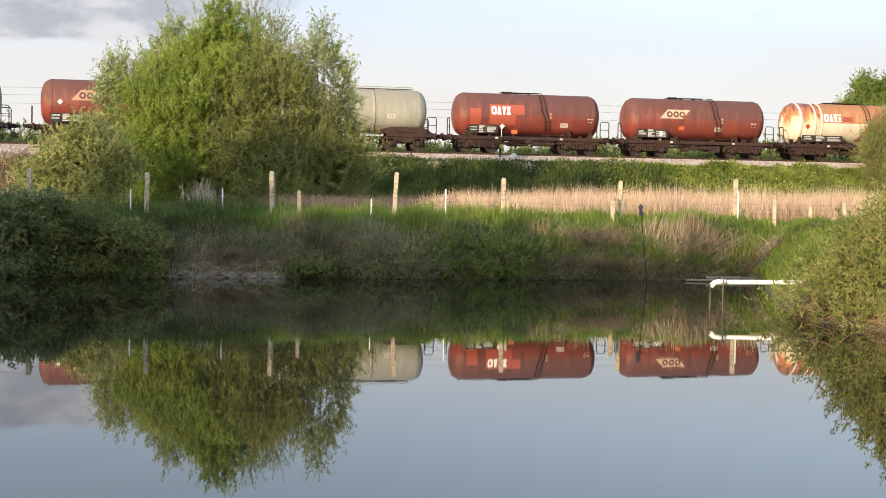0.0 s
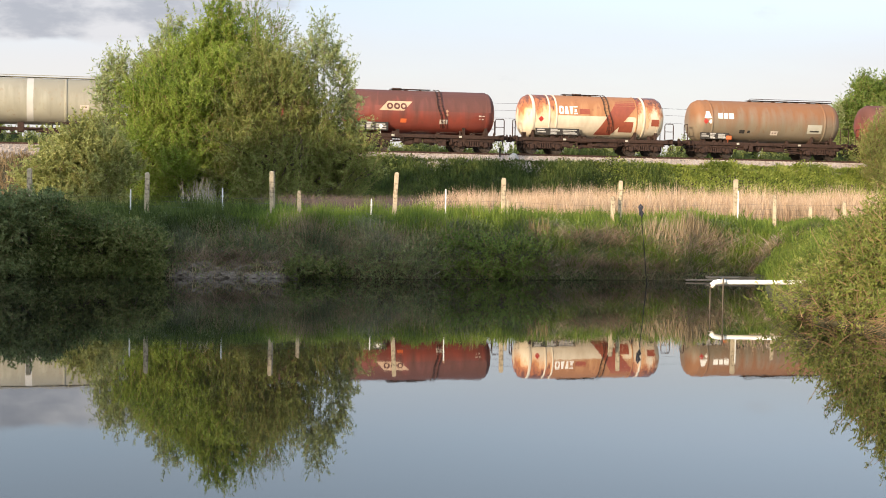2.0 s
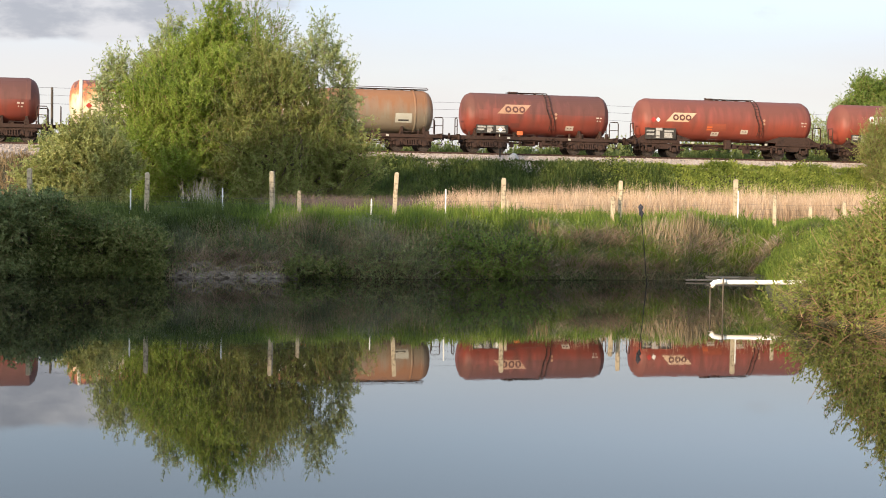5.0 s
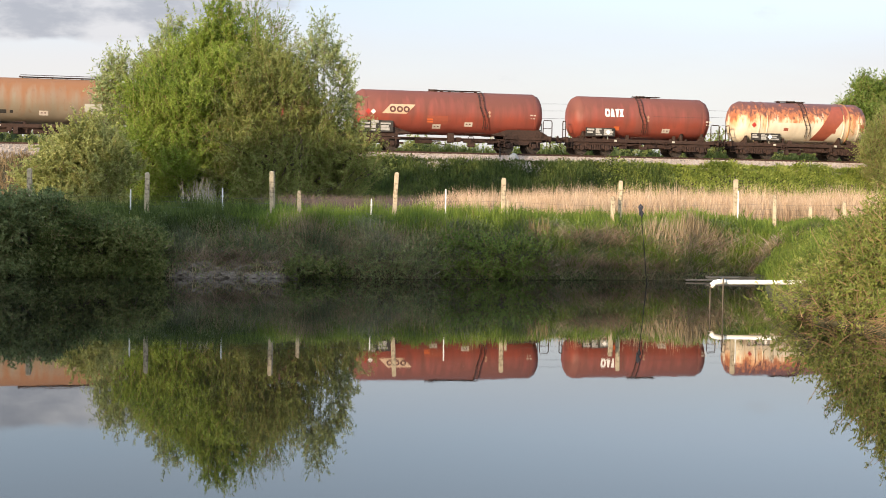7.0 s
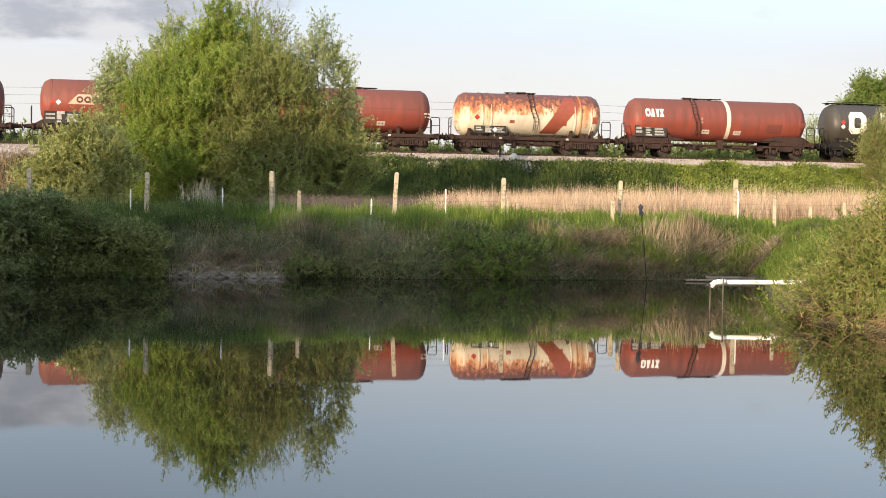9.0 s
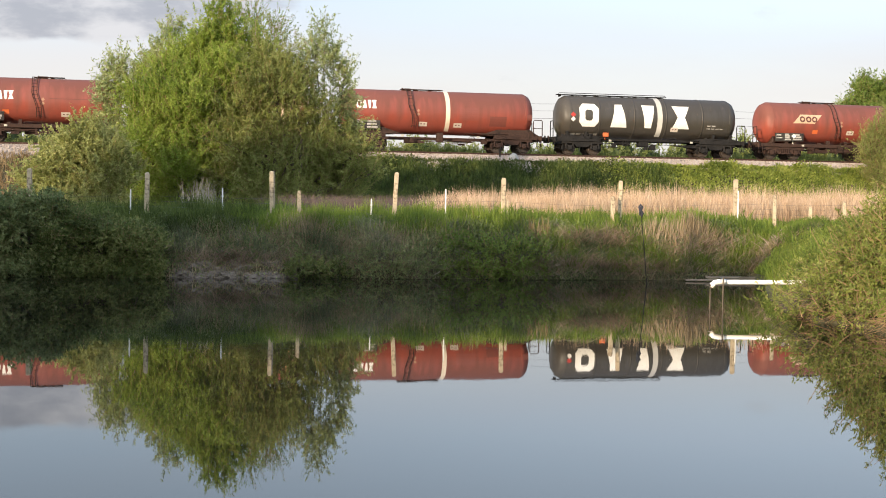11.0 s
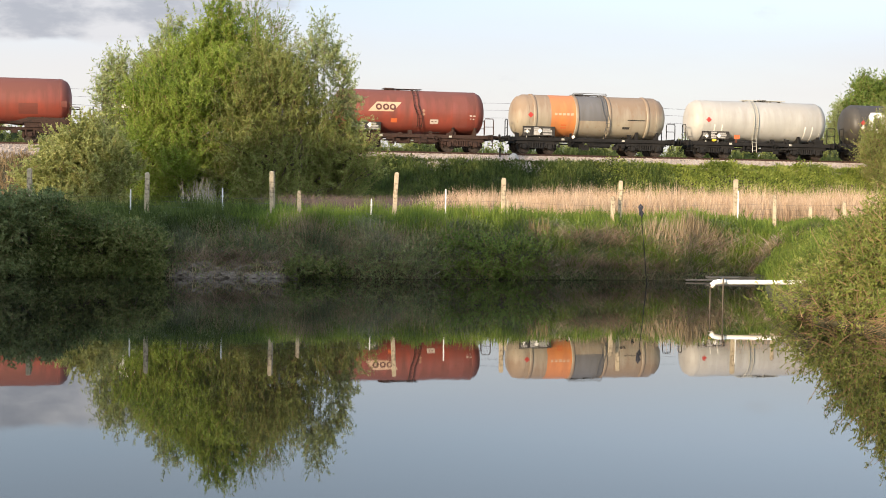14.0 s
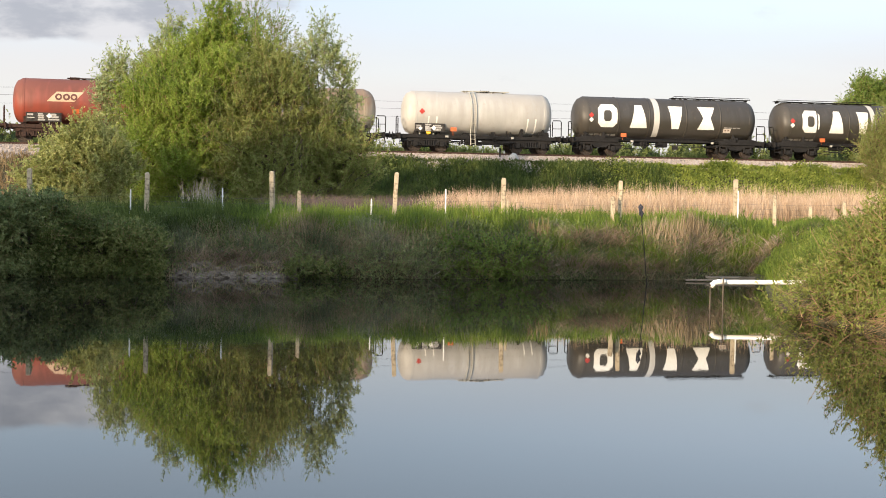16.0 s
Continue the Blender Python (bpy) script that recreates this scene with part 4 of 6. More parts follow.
def plates(*items):
    out = []
    for kind, s, z in items:
        if kind == "orange":
            out.append(("orange_plate", [rect(s, s + 0.40, z, z + 0.26)], M_PLATE, None if z < 1.6 else 0.009))
        elif kind == "white":
            out.append(("white_plate", [rect(s, s + 0.55, z, z + 0.28)], M_DATA, 0.009))
            out.append(("writing", bars(s + 0.06, s + 0.50, z + 0.12, 0.06, 2, 5), M_INK, 0.013))
        elif kind == "hazard":
            out.append(("hazard_diamond", [diamond(s, z)], M_SIGN, None if z < 1.9 else 0.012))
        elif kind == "yellow":
            out.append(("yellow_hook", [rect(s, s + 0.3, z, z + 0.14)], M_YELLOW, None))
        elif kind == "disc":
            out.append(("white_disc", [diamond(s, z, 0.13)], M_SIGN, None))
        elif kind == "red":
            out.append(("hazard_diamond", [diamond(s, z, 0.20)], M_DIAMOND, 0.011))
        elif kind == "marks":
            out.append(("writing", bars(s, s + 0.5, z, 0.09, 2, 1) + bars(s + 0.05, s + 0.4, z - 0.2, 0.08, 2, 2), M_DATA, 0.009))
    return out


def big_shapes(g, a, t, x, z0=1.92, z1=3.47):
    """Large plain white shapes along a barrel: an eight-sided ring, a wedge, a post and a waisted block."""
    h = z1 - z0
    shapes = []
    s0, s1 = g
    c, w2, h2 = (s0 + s1) / 2, (s1 - s0) / 2, h / 2
    o = [(c + w2 * fx, z0 + h2 + h2 * fz) for fx, fz in ((-1, -0.62), (-0.62, -1), (0.62, -1), (1, -0.62), (1, 0.62), (0.62, 1), (-0.62, 1), (-1, 0.62))]
    i_ = [(c + (px - c) * 0.40, z0 + h2 + (pz - z0 - h2) * 0.48) for px, pz in o]
    shapes.append([[o[j], o[(j + 1) % 8], i_[(j + 1) % 8], i_[j]] for j in range(8)])
    s0, s1 = a
    c, w2 = (s0 + s1) / 2, (s1 - s0) / 2
    shapes.append([[(c - w2 * 0.86, z0), (c + w2 * 0.86, z0), (c + w2 * 0.36, z1), (c - w2 * 0.36, z1)]])
    s0, s1 = t
    c, w2 = (s0 + s1) / 2, (s1 - s0) / 2
    shapes.append([[(c - w2 * 0.42, z0), (c + w2 * 0.42, z0), (c + w2 * 0.85, z1), (c - w2 * 0.85, z1)]])
    s0, s1 = x
    c, w2, m2 = (s0 + s1) / 2, (s1 - s0) / 2, z0 + h / 2
    shapes.append([[(c - w2 * 0.9, z0), (c + w2 * 0.9, z0), (c + w2 * 0.38, m2), (c - w2 * 0.38, m2)], [(c - w2 * 0.38, m2), (c + w2 * 0.38, m2), (c + w2 * 0.9, z1), (c - w2 * 0.9, z1)]])
    return [("painted_shape", shapes, M_SIGN, 0.008)]


def block_sign(s, z, wd=1.36, h=0.54):
    """The same four plain shapes, small, in place of a trade mark."""
    cuts = [(s + wd * a, s + wd * b2) for a, b2 in ((0.0, 0.26), (0.27, 0.52), (0.54, 0.74), (0.74, 1.0))]
    return [("sign_shape", shapes, mat, 0.010) for _, shapes, mat, _ in big_shapes(*cuts, z, z + h)]


def red_common(white=6.38, orange=3.75):
    return plates(("orange", orange, 1.85), ("white", white, 1.82), ("marks", 9.0, 2.35))


# front to rear
wagon(-41.5, 13.2, M_BLACK, "dark grey long tank wagon with black running gear", "long", dark=True)
wagon(-26.25, 10.3, M_RED, "sooty red-brown tank wagon with a slanted cream sign", paints=[("soot_stain", [rect(4.55, 9.85, 2.62, 3.92)], M_RED_SOOT, 0.004), ("faded_patch", [rect(1.05, 1.65, 2.25, 2.85)], M_RED_DULL, 0.004), ("faded_patch", [rect(2.0, 2.5, 1.95, 2.95)], M_RED_DULL, 0.004)] + slanted_sign(2.0, 2.66, 2.2, 0.66, board_mat=M_FADED) + red_common(6.45, 3.45) + plates(("hazard", 1.35, 2.55)), panel=(0.75, 2.95, 1.3, 1.86), ladder=(4.32, M_FRAME), dome=4.9, walk_top=(4.1, 6.2, M_FRAME, False))
wagon(-14.3, 13.1, M_GREY, "stone-grey long tank wagon with a cream name board and white band", "long",
      bands=((3.9, 0.16, 0.03, M_GREY), (9.25, 0.16, 0.03, M_GREY)), sleeves=((6.9, 7.3, -62, 242, M_WHITE, "white_band"),),
      paints=[("name_board", [rect(0.7, 2.45, 2.55, 3.02)], M_CREAM, 0.006), ("sign_shape", bars(0.8, 2.35, 2.66, 0.26, 6, 3), M_INK, 0.011),
              ("dark_patch", [[(0.35, 1.22), (2.15, 1.22), (2.15, 1.78), (0.35, 1.82)]], M_PANEL, 0.005), ("pale_patch", [rect(0.4, 0.75, 1.25, 1.7), rect(0.9, 1.4, 1.5, 1.72)], M_SIGN, 0.009)]
      + plates(("red", 0.9, 2.3), ("hazard", 1.2, 2.24), ("orange", 1.6, 1.24), ("white", 10.1, 2.1)), walk_top=(0.3, 12.0, M_GREY, True))
wagon(0.42, 10.4, M_RED, "sooty red-brown tank wagon with fresh paint patches", paints=[("soot_stain", [rect(4.8, 9.7, 2.55, 3.92)], M_RED_SOOT, 0.0035), ("soot_stain", [rect(1.75, 2.25, 1.9, 3.7)], M_RED_SOOT, 0.0035), ("paint_patch", [rect(2.3, 4.7, 2.58, 3.22), rect(2.3, 4.1, 1.9, 2.56)], M_PATCH, 0.004), ("paint_patch", [rect(0.95, 1.7, 1.88, 2.92)], M_PATCH, 0.004)]
      + block_sign(2.42, 2.55) + plates(("hazard", 3.2, 1.78), ("orange", 3.85, 1.3), ("white", 7.25, 1.8), ("marks", 9.1, 2.35)), panel=(0.95, 2.9, 1.3, 1.85), ladder=(6.0, M_FRAME), dome=3.9, walk_top=(3.4, 6.0, M_FRAME, False))
wagon(12.45, 10.5, M_RED, "red-brown tank wagon with a slanted cream sign", paints=[("soot_stain", [rect(4.55, 9.85, 2.62, 3.92)], M_RED_SOOT, 0.004), ("faded_patch", [rect(1.05, 1.65, 2.25, 2.85)], M_RED_DULL, 0.004), ("faded_patch", [rect(2.0, 2.5, 1.95, 2.95)], M_RED_DULL, 0.004)] + slanted_sign(2.3, 2.62) + red_common() + plates(("hazard", 2.45, 1.58)), panel=(0.75, 2.95, 1.3, 1.86), ladder=(6.35, M_FRAME), dome=3.8, walk_top=(3.3, 6.0, M_FRAME, False))
RUST_LOW = [(2.5, 1.42), (5.3, 1.42), (6.05, 2.62), (2.6, 2.62)]
wagon(24.45, 10.55, M_RUSTY, "rust-stained white and orange tank wagon with brown slanting stripe",
      bands=((0.85, 0.2, 0.012, M_CREAMY), (1.95, 0.11, 0.03, M_CREAMY), (2.45, 0.11, 0.03, M_CREAMY), (8.15, 0.09, 0.03, M_TAN), (8.7, 0.15, 0.03, M_CREAMY)), sleeves=((2.52, 8.08, 1, 179, M_TAN, "tan_panel"),),
      paints=[("pale_patch", [RUST_LOW], M_CREAMY, 0.005), ("brown_stripe", [[(5.2, 1.4), (6.4, 1.4), (8.5, 3.75), (6.8, 3.75)]], M_BROWN, 0.007), ("brown_patch", [rect(4.05, 4.8, 2.74, 3.1), rect(6.9, 7.9, 1.6, 2.3), rect(9.2, 9.75, 2.05, 2.5)], M_BROWN, 0.009)]
      + block_sign(2.6, 2.72) + plates(("red", 1.35, 2.35)), panel=(1.0, 4.1, 1.3, 1.75), ladder=(5.95, M_FRAME), dome=4.3, walk_top=(3.2, 5.8, M_FRAME, False))
wagon(36.8, 11.4, M_OCHRE, "grey tank wagon stained ochre with white sign shapes", bands=((1.35, 0.14, 0.03, M_OCHRE), (9.85, 0.14, 0.03, M_OCHRE)),
      paints=[("sign_shape", [[(0.72, 2.72), (1.28, 2.72), (1.12, 3.2), (0.88, 3.2)]] + [rect(a, b2, 2.72, 3.1) for a, b2 in ((1.75, 2.1), (2.18, 2.45), (2.53, 2.9))], M_SIGN, 0.01),
              ("grey_patch", [rect(8.5, 9.6, 1.85, 2.45)], M_DULLGREY, 0.006), ("dark_plate", [rect(3.4, 3.8, 1.75, 1.98), rect(4.0, 4.2, 1.78, 1.95), rect(8.7, 9.4, 1.95, 2.05)], M_PANEL, 0.009)]
      + plates(("red", 0.85, 2.52), ("hazard", 1.2, 2.5), ("white", 5.75, 1.68), ("orange", 2.4, 1.3)), panel=(0.5, 2.6, 1.3, 1.75), walk_top=(4.5, 10.9, M_FRAME, True))
wagon(49.9, 10.55, M_RED, "red-brown tank wagon with a slanted cream sign", paints=[("soot_stain", [rect(4.55, 9.85, 2.62, 3.92)], M_RED_SOOT, 0.004), ("faded_patch", [rect(1.05, 1.65, 2.25, 2.85)], M_RED_DULL, 0.004), ("faded_patch", [rect(2.0, 2.5, 1.95, 2.95)], M_RED_DULL, 0.004)] + slanted_sign(2.3, 2.62, 2.35, board_mat=M_FADED) + plates(("orange", 3.7, 1.22), ("white", 7.13, 1.62), ("marks", 9.2, 2.45), ("hazard", 2.55, 1.56)) + [("maroon_patch", [rect(3.25, 3.85, 1.72, 2.0)], M_RED_SOOT, 0.004)], panel=(0.9, 3.1, 1.3, 1.86), ladder=(5.85, M_FRAME), dome=3.8, walk_top=(3.3, 6.0, M_FRAME, False))
wagon(62.3, 13.2, M_RED_FRESH, "long red tank wagon with a slanted cream sign", "long", paints=slanted_sign(1.85, 2.42) + plates(("hazard", 1.28, 2.52), ("red", 0.95, 2.52), ("orange", 4.9, 1.9), ("white", 5.3, 1.52), ("white", 7.45, 1.7), ("marks", 11.9, 2.5)) + [("brown_patch", [rect(4.9, 6.3, 1.85, 2.35)], M_BROWN, 0.004)],
      panel=(0.42, 2.65, 1.2, 1.98), ladder=(8.6, M_FRAME), dome=5.6, walk_top=(5.6, 8.7, M_FRAME, False))
wagon(77.2, 10.4, M_RED_FRESH, "red-brown tank wagon with white sign blocks", paints=[("soot_stain", [rect(4.55, 5.75, 1.5, 3.9)], M_RED_DULL, 0.004), ("paint_seam", [rect(5.8, 9.6, 2.70, 2.735)], M_RED_SOOT, 0.004)] + block_sign(2.32, 2.62) + plates(("hazard", 2.6, 1.58), ("orange", 3.0, 1.72), ("white", 6.52, 1.62), ("marks", 9.6, 2.4)), panel=(1.0, 3.1, 1.3, 1.86), ladder=(4.9, M_FRAME), dome=5.4, walk_top=(4.8, 6.7, M_FRAME, False))
wagon(89.1, 10.4, M_RUSTIER, "heavily rust-stained white tank wagon with brown slanting stripe",
      bands=((1.75, 0.13, 0.03, M_RUSTIER), (2.35, 0.10, 0.03, M_RUSTIER), (8.2, 0.13, 0.03, M_RUSTIER), (8.6, 0.12, 0.03, M_TAN), (9.35, 0.10, 0.02, M_RUSTIER)),
      paints=[("pale_patch", [[(2.6, 1.42), (5.4, 1.42), (6.0, 2.55), (2.9, 2.55)], [(7.0, 1.42), (8.1, 1.42), (8.1, 2.95)]], M_CREAMY, 0.005), ("brown_stripe", [[(5.8, 1.4), (6.95, 1.4), (8.95, 3.82), (7.5, 3.82)]], M_BROWN, 0.007), ("brown_patch", [rect(3.6, 3.95, 2.0, 2.2), rect(7.15, 7.6, 1.9, 2.2), rect(9.3, 9.75, 2.1, 2.55)], M_BROWN, 0.009)]
      + plates(("red", 1.35, 2.35), ("hazard", 2.6, 1.55)), panel=(1.2, 3.4, 1.3, 1.8), ladder=(5.15, M_FRAME), dome=4.8, walk_top=(3.6, 5.7, M_FRAME, False))
wagon(101.3, 13.35, M_RED_FRESH, "long red tank wagon with one white band", "long", sleeves=((6.98, 7.27, -58, 238, M_CREAMY, "white_band"),),
      paints=block_sign(1.0, 2.72) + plates(("white", 5.2, 1.65), ("white", 7.55, 1.62), ("red", 0.78, 2.6)) + [("faded_patch", [rect(7.9, 9.2, 2.1, 2.95)], M_RED_DULL, 0.004), ("maroon_patch", [rect(10.0, 11.15, 1.75, 2.4), rect(12.55, 12.9, 2.2, 2.6)], M_RED_SOOT, 0.004)],
      panel=(0.3, 2.6, 1.35, 2.1), ladder=(4.6, M_FRAME), dome=4.6, walk_top=(4.2, 7.0, M_FRAME, False))
RINGS = lambda *ss: tuple((s, 0.10, 0.022, M_BLACK) for s in ss)
BLACK_ROW = [("writing", bars(0.5, 2.9, 1.36, 0.14, 6, 4), M_PANELTXT, 0.012)] + plates(("red", 0.95, 2.7), ("hazard", 0.95, 2.4), ("orange", 3.1, 1.28))
wagon(116.15, 13.2, M_BLACK, "dark grey tank wagon with large white shapes and band", "long", bands=RINGS(2.85, 5.35, 7.65, 10.3), sleeves=((6.98, 7.35, -58, 238, M_WHITE, "white_band"),),
      paints=big_shapes((1.38, 2.75), (3.52, 4.88), (5.78, 6.85), (8.0, 9.4)) + BLACK_ROW + plates(("white", 8.0, 1.72)) + [("writing", bars(10.6, 11.9, 1.95, 0.07, 4, 8) + bars(10.6, 11.3, 2.12, 0.1, 2, 9), M_PANELTXT, 0.009)], walk_top=(0.2, 8.0, M_FRAMEB, True), dark=True)
wagon(131.0, 10.4, M_RED_FRESH, "bright red-brown tank wagon with a slanted cream sign", paints=[("soot_stain", [rect(5.2, 5.95, 1.5, 3.9)], M_RED_DULL, 0.004), ("faded_patch", [rect(7.9, 8.9, 1.6, 3.8)], M_RED_DULL, 0.004)] + slanted_sign(2.2, 2.55) + red_common() + plates(("hazard", 2.35, 1.65)), panel=(0.95, 3.1, 1.3, 1.86), ladder=(5.4, M_FRAME), dome=3.9, walk_top=(3.4, 6.0, M_FRAME, False))
wagon(143.1, 11.2, M_BEIGE, "weathered beige tank wagon with orange and slate-grey painted bays", bands=((1.5, 0.22, 0.05, M_BEIGE), (4.45, 0.22, 0.05, M_BEIGE), (6.75, 0.22, 0.05, M_BEIGE), (9.5, 0.22, 0.05, M_BEIGE)),
      sleeves=((2.6, 4.33, -70, 250, M_ORANGE, "orange_bay"), (4.57, 6.62, -12, 192, M_SLATE, "slate_bay")),
      paints=[("sign_shape", bars(2.8, 4.2, 2.62, 0.16, 5, 6), M_CREAM, 0.012), ("dark_plate", [rect(8.0, 9.3, 2.38, 2.44), rect(7.7, 8.2, 1.8, 1.95)], M_PANEL, 0.009)] + plates(("red", 1.15, 2.6), ("hazard", 1.85, 1.55), ("orange", 3.3, 1.75), ("disc", 0.95, 1.5), ("disc", 4.2, 1.2)),
      panel=(0.65, 2.9, 1.2, 1.85), ladder=(6.35, M_SLATE), dome=5.0, walk_top=(4.4, 6.9, M_SLATE, True), dark=True, cap=0.8)
wagon(155.85, 10.5, M_PALE, "pale grey-white tank wagon with a black data panel", paints=plates(("red", 1.18, 2.62), ("hazard", 2.0, 1.55), ("orange", 3.15, 1.36), ("yellow", 1.5, 1.16), ("disc", 1.1, 1.5)) + [("saddle_strip", [rect(a, a + 0.09, 1.3, 2.3) for a in (1.6, 2.15, 8.4, 8.95)], M_SIGN, 0.008)],
      panel=(0.75, 2.75, 1.3, 1.85), ladder=(4.7, M_DULLGREY), dome=5.8, walk_top=(4.2, 7.4, M_DULLGREY, False), dark=True)
wagon(167.8, 13.4, M_BLACK, "dark grey tank wagon with large white shapes and band", "long", bands=RINGS(2.95, 5.15, 7.85, 10.35), sleeves=((5.45, 5.85, -58, 238, M_WHITE, "white_band"),),
      paints=big_shapes((1.42, 2.80), (3.64, 5.07), (6.42, 7.64), (8.6, 10.0)) + BLACK_ROW + plates(("white", 10.6, 1.75)) + [("writing", bars(10.6, 11.9, 2.05, 0.07, 4, 8), M_PANELTXT, 0.009)], walk_top=(7.2, 13.0, M_FRAMEB, True), dark=True)
wagon(182.6, 13.2, M_BLACK, "dark grey long tank wagon with large white shapes", "long", bands=RINGS(2.85, 5.35, 7.65, 10.3), sleeves=((6.98, 7.35, -58, 238, M_WHITE, "white_band"),),
      paints=big_shapes((1.7, 3.0), (3.7, 5.0), (5.85, 6.9), (8.0, 9.4)) + BLACK_ROW, walk_top=(0.2, 8.0, M_FRAMEB, True), dark=True)

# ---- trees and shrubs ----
NEAR = 1.115      # the nearer things were laid out to fit the view from an eye 1.837 m up: their places grow with the eye's height


def crown(clumps, shoots, per, leaf, wide, up=0.9, length=(0.7, 1.5), seed=1, twig=0.007):
    """Leafy shoots springing from clumps (x, y, z, rx, ry, rz, share): leaf quads and the shoots' own lines."""
    r = np.random.default_rng(seed)
    share = np.array([c[6] for c in clumps], float)
    pick = r.choice(len(clumps), shoots, p=share / share.sum())
    C = np.array([c[:3] for c in clumps])[pick]
    Rr = np.array([c[3:6] for c in clumps])[pick]
    d = unit(r.normal(size=(shoots, 3)))
    rad = r.uniform(0.25, 1.0, shoots) ** 0.45 * (0.86 + 0.16 * r.normal(size=shoots))
    base = C + d * Rr * rad[:, None]
    out = unit(d * 0.75 + np.array([0, 0, up]) + 0.35 * r.normal(size=(shoots, 3)))
    L = r.uniform(*length, shoots)
    k = np.sort(r.uniform(0, 1, (shoots, per)), axis=1)
    bend = 0.16 * r.normal(size=(shoots, 1, 3))
    pts = base[:, None] + out[:, None] * (L[:, None] * k)[..., None] + bend * (k ** 2)[..., None] * L[:, None, None]
    ax = unit((out[:, None] * 0.8 + 1.0 * r.normal(size=(shoots, per, 3))).reshape(-1, 3))
    n = shoots * per
    q = leaf_quads(pts.reshape(-1, 3), ax, leaf * r.uniform(0.6, 1.25, n), wide * r.uniform(0.6, 1.25, n))
    side = unit(np.cross(out, r.normal(size=(shoots, 3)))) * twig
    tip = base + out * L[:, None] + bend[:, 0] * L[:, None]
    tw = np.stack([base - side, base + side, tip + side * 0.4, tip - side * 0.4], 1)
    return q, tw


def tree(name, base, clumps, label, leaf_mat, shoots, per=24, leaf=0.12, wide=0.042, stems=5, stem_r=0.13, category="tree", seed=1, group="", up=0.9, length=(0.7, 1.5), twig=0.007, lumps=0):
    """A tree or shrub: tapered stems and limbs reaching into its clumps, twigs, and a crown of separate leaves."""
    r = random.Random(seed)
    t = tagged(new(name), label, category, group)
    t.matrix_basis = pose(*base)
    b0 = np.array(base)
    loc = [tuple(np.array(c[:3]) - b0) + tuple(c[3:]) for c in clumps]
    leafed = lumpy(loc, lumps, 0.42, seed) if lumps else loc
    bm = bmesh.new()
    for i, c in enumerate(loc):
        foot = Vector((r.uniform(-0.12, 0.12) * stems, r.uniform(-0.1, 0.1) * stems, -0.15))
        end = Vector(c[:3])
        mid = foot.lerp(end, 0.5) + Vector((r.uniform(-0.3, 0.3), r.uniform(-0.3, 0.3), 0.12 * end.length))
        rad = stem_r * (0.7 + 0.6 * r.random())
        line = [foot, foot.lerp(mid, 0.5) + Vector((0, 0, 0.1 * end.length)), mid, mid.lerp(end, 0.6), end]
        tube(bm, line, [rad, rad * 0.85, rad * 0.6, rad * 0.4, rad * 0.2], 8)
        for _ in range(6):
            a = line[2].lerp(end, r.random())
            b2 = end + Vector((r.uniform(-1, 1) * c[3], r.uniform(-1, 1) * c[4], r.uniform(-0.3, 1) * c[5])) * 0.9
            tube(bm, [a, a.lerp(b2, 0.5) + Vector((0, 0, 0.15)), b2], [rad * 0.3, rad * 0.18, rad * 0.06], 5, caps=False)
    part("trunk", bm, M_BARK, t, "brown-grey bark stems and limbs")
    q, tw = crown(leafed, shoots, per, leaf, wide, up, length, seed, twig)
    put("crown", quads_mesh("crown", q, leaf_mat), t)
    tagged(put("brushwood", quads_mesh("brushwood", tw, M_TWIG), t), kind="stuff")
    return t


def view_clumps(depth, rows, thick=0.8):
    """Clumps placed to fit the camera's view: angles from the eye (thousandths across, thousandths above the horizon,
    half widths) at a depth.
    """
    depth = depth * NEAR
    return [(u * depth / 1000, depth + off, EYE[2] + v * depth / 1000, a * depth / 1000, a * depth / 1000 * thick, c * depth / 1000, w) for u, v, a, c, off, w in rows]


def lumpy(clumps, n, size=0.36, seed=1):
    """Each clump broken up into a loose core and n smaller lumps round it, so that the crown shows hollows and heads."""
    r = np.random.default_rng(seed)
    out = []
    for x, y, z, a, b2, c, w in clumps:
        out.append((x, y, z, a * 0.72, b2 * 0.72, c * 0.72, w * 0.30))
        for d in unit(r.normal(size=(n, 3)) * np.array([1.0, 1.0, 1.1])):
            k, q = r.uniform(0.68, 0.95), size * r.uniform(0.6, 1.25)
            out.append((x + d[0] * a * k, y + d[1] * b2 * k, z + d[2] * c * k, a * q, b2 * q, c * q, w * 0.70 / n * r.uniform(0.5, 1.6)))
    return out


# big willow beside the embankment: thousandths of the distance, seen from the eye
WILLOW = view_clumps(66, [
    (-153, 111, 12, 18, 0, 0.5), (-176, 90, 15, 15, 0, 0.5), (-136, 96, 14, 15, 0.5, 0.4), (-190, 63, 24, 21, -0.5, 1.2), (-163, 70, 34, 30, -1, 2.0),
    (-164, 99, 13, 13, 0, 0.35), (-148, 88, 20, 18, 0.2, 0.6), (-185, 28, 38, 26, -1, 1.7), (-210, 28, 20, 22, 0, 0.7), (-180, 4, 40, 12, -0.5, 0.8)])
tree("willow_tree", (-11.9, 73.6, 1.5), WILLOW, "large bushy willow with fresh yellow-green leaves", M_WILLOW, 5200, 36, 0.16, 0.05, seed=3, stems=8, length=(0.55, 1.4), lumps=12)
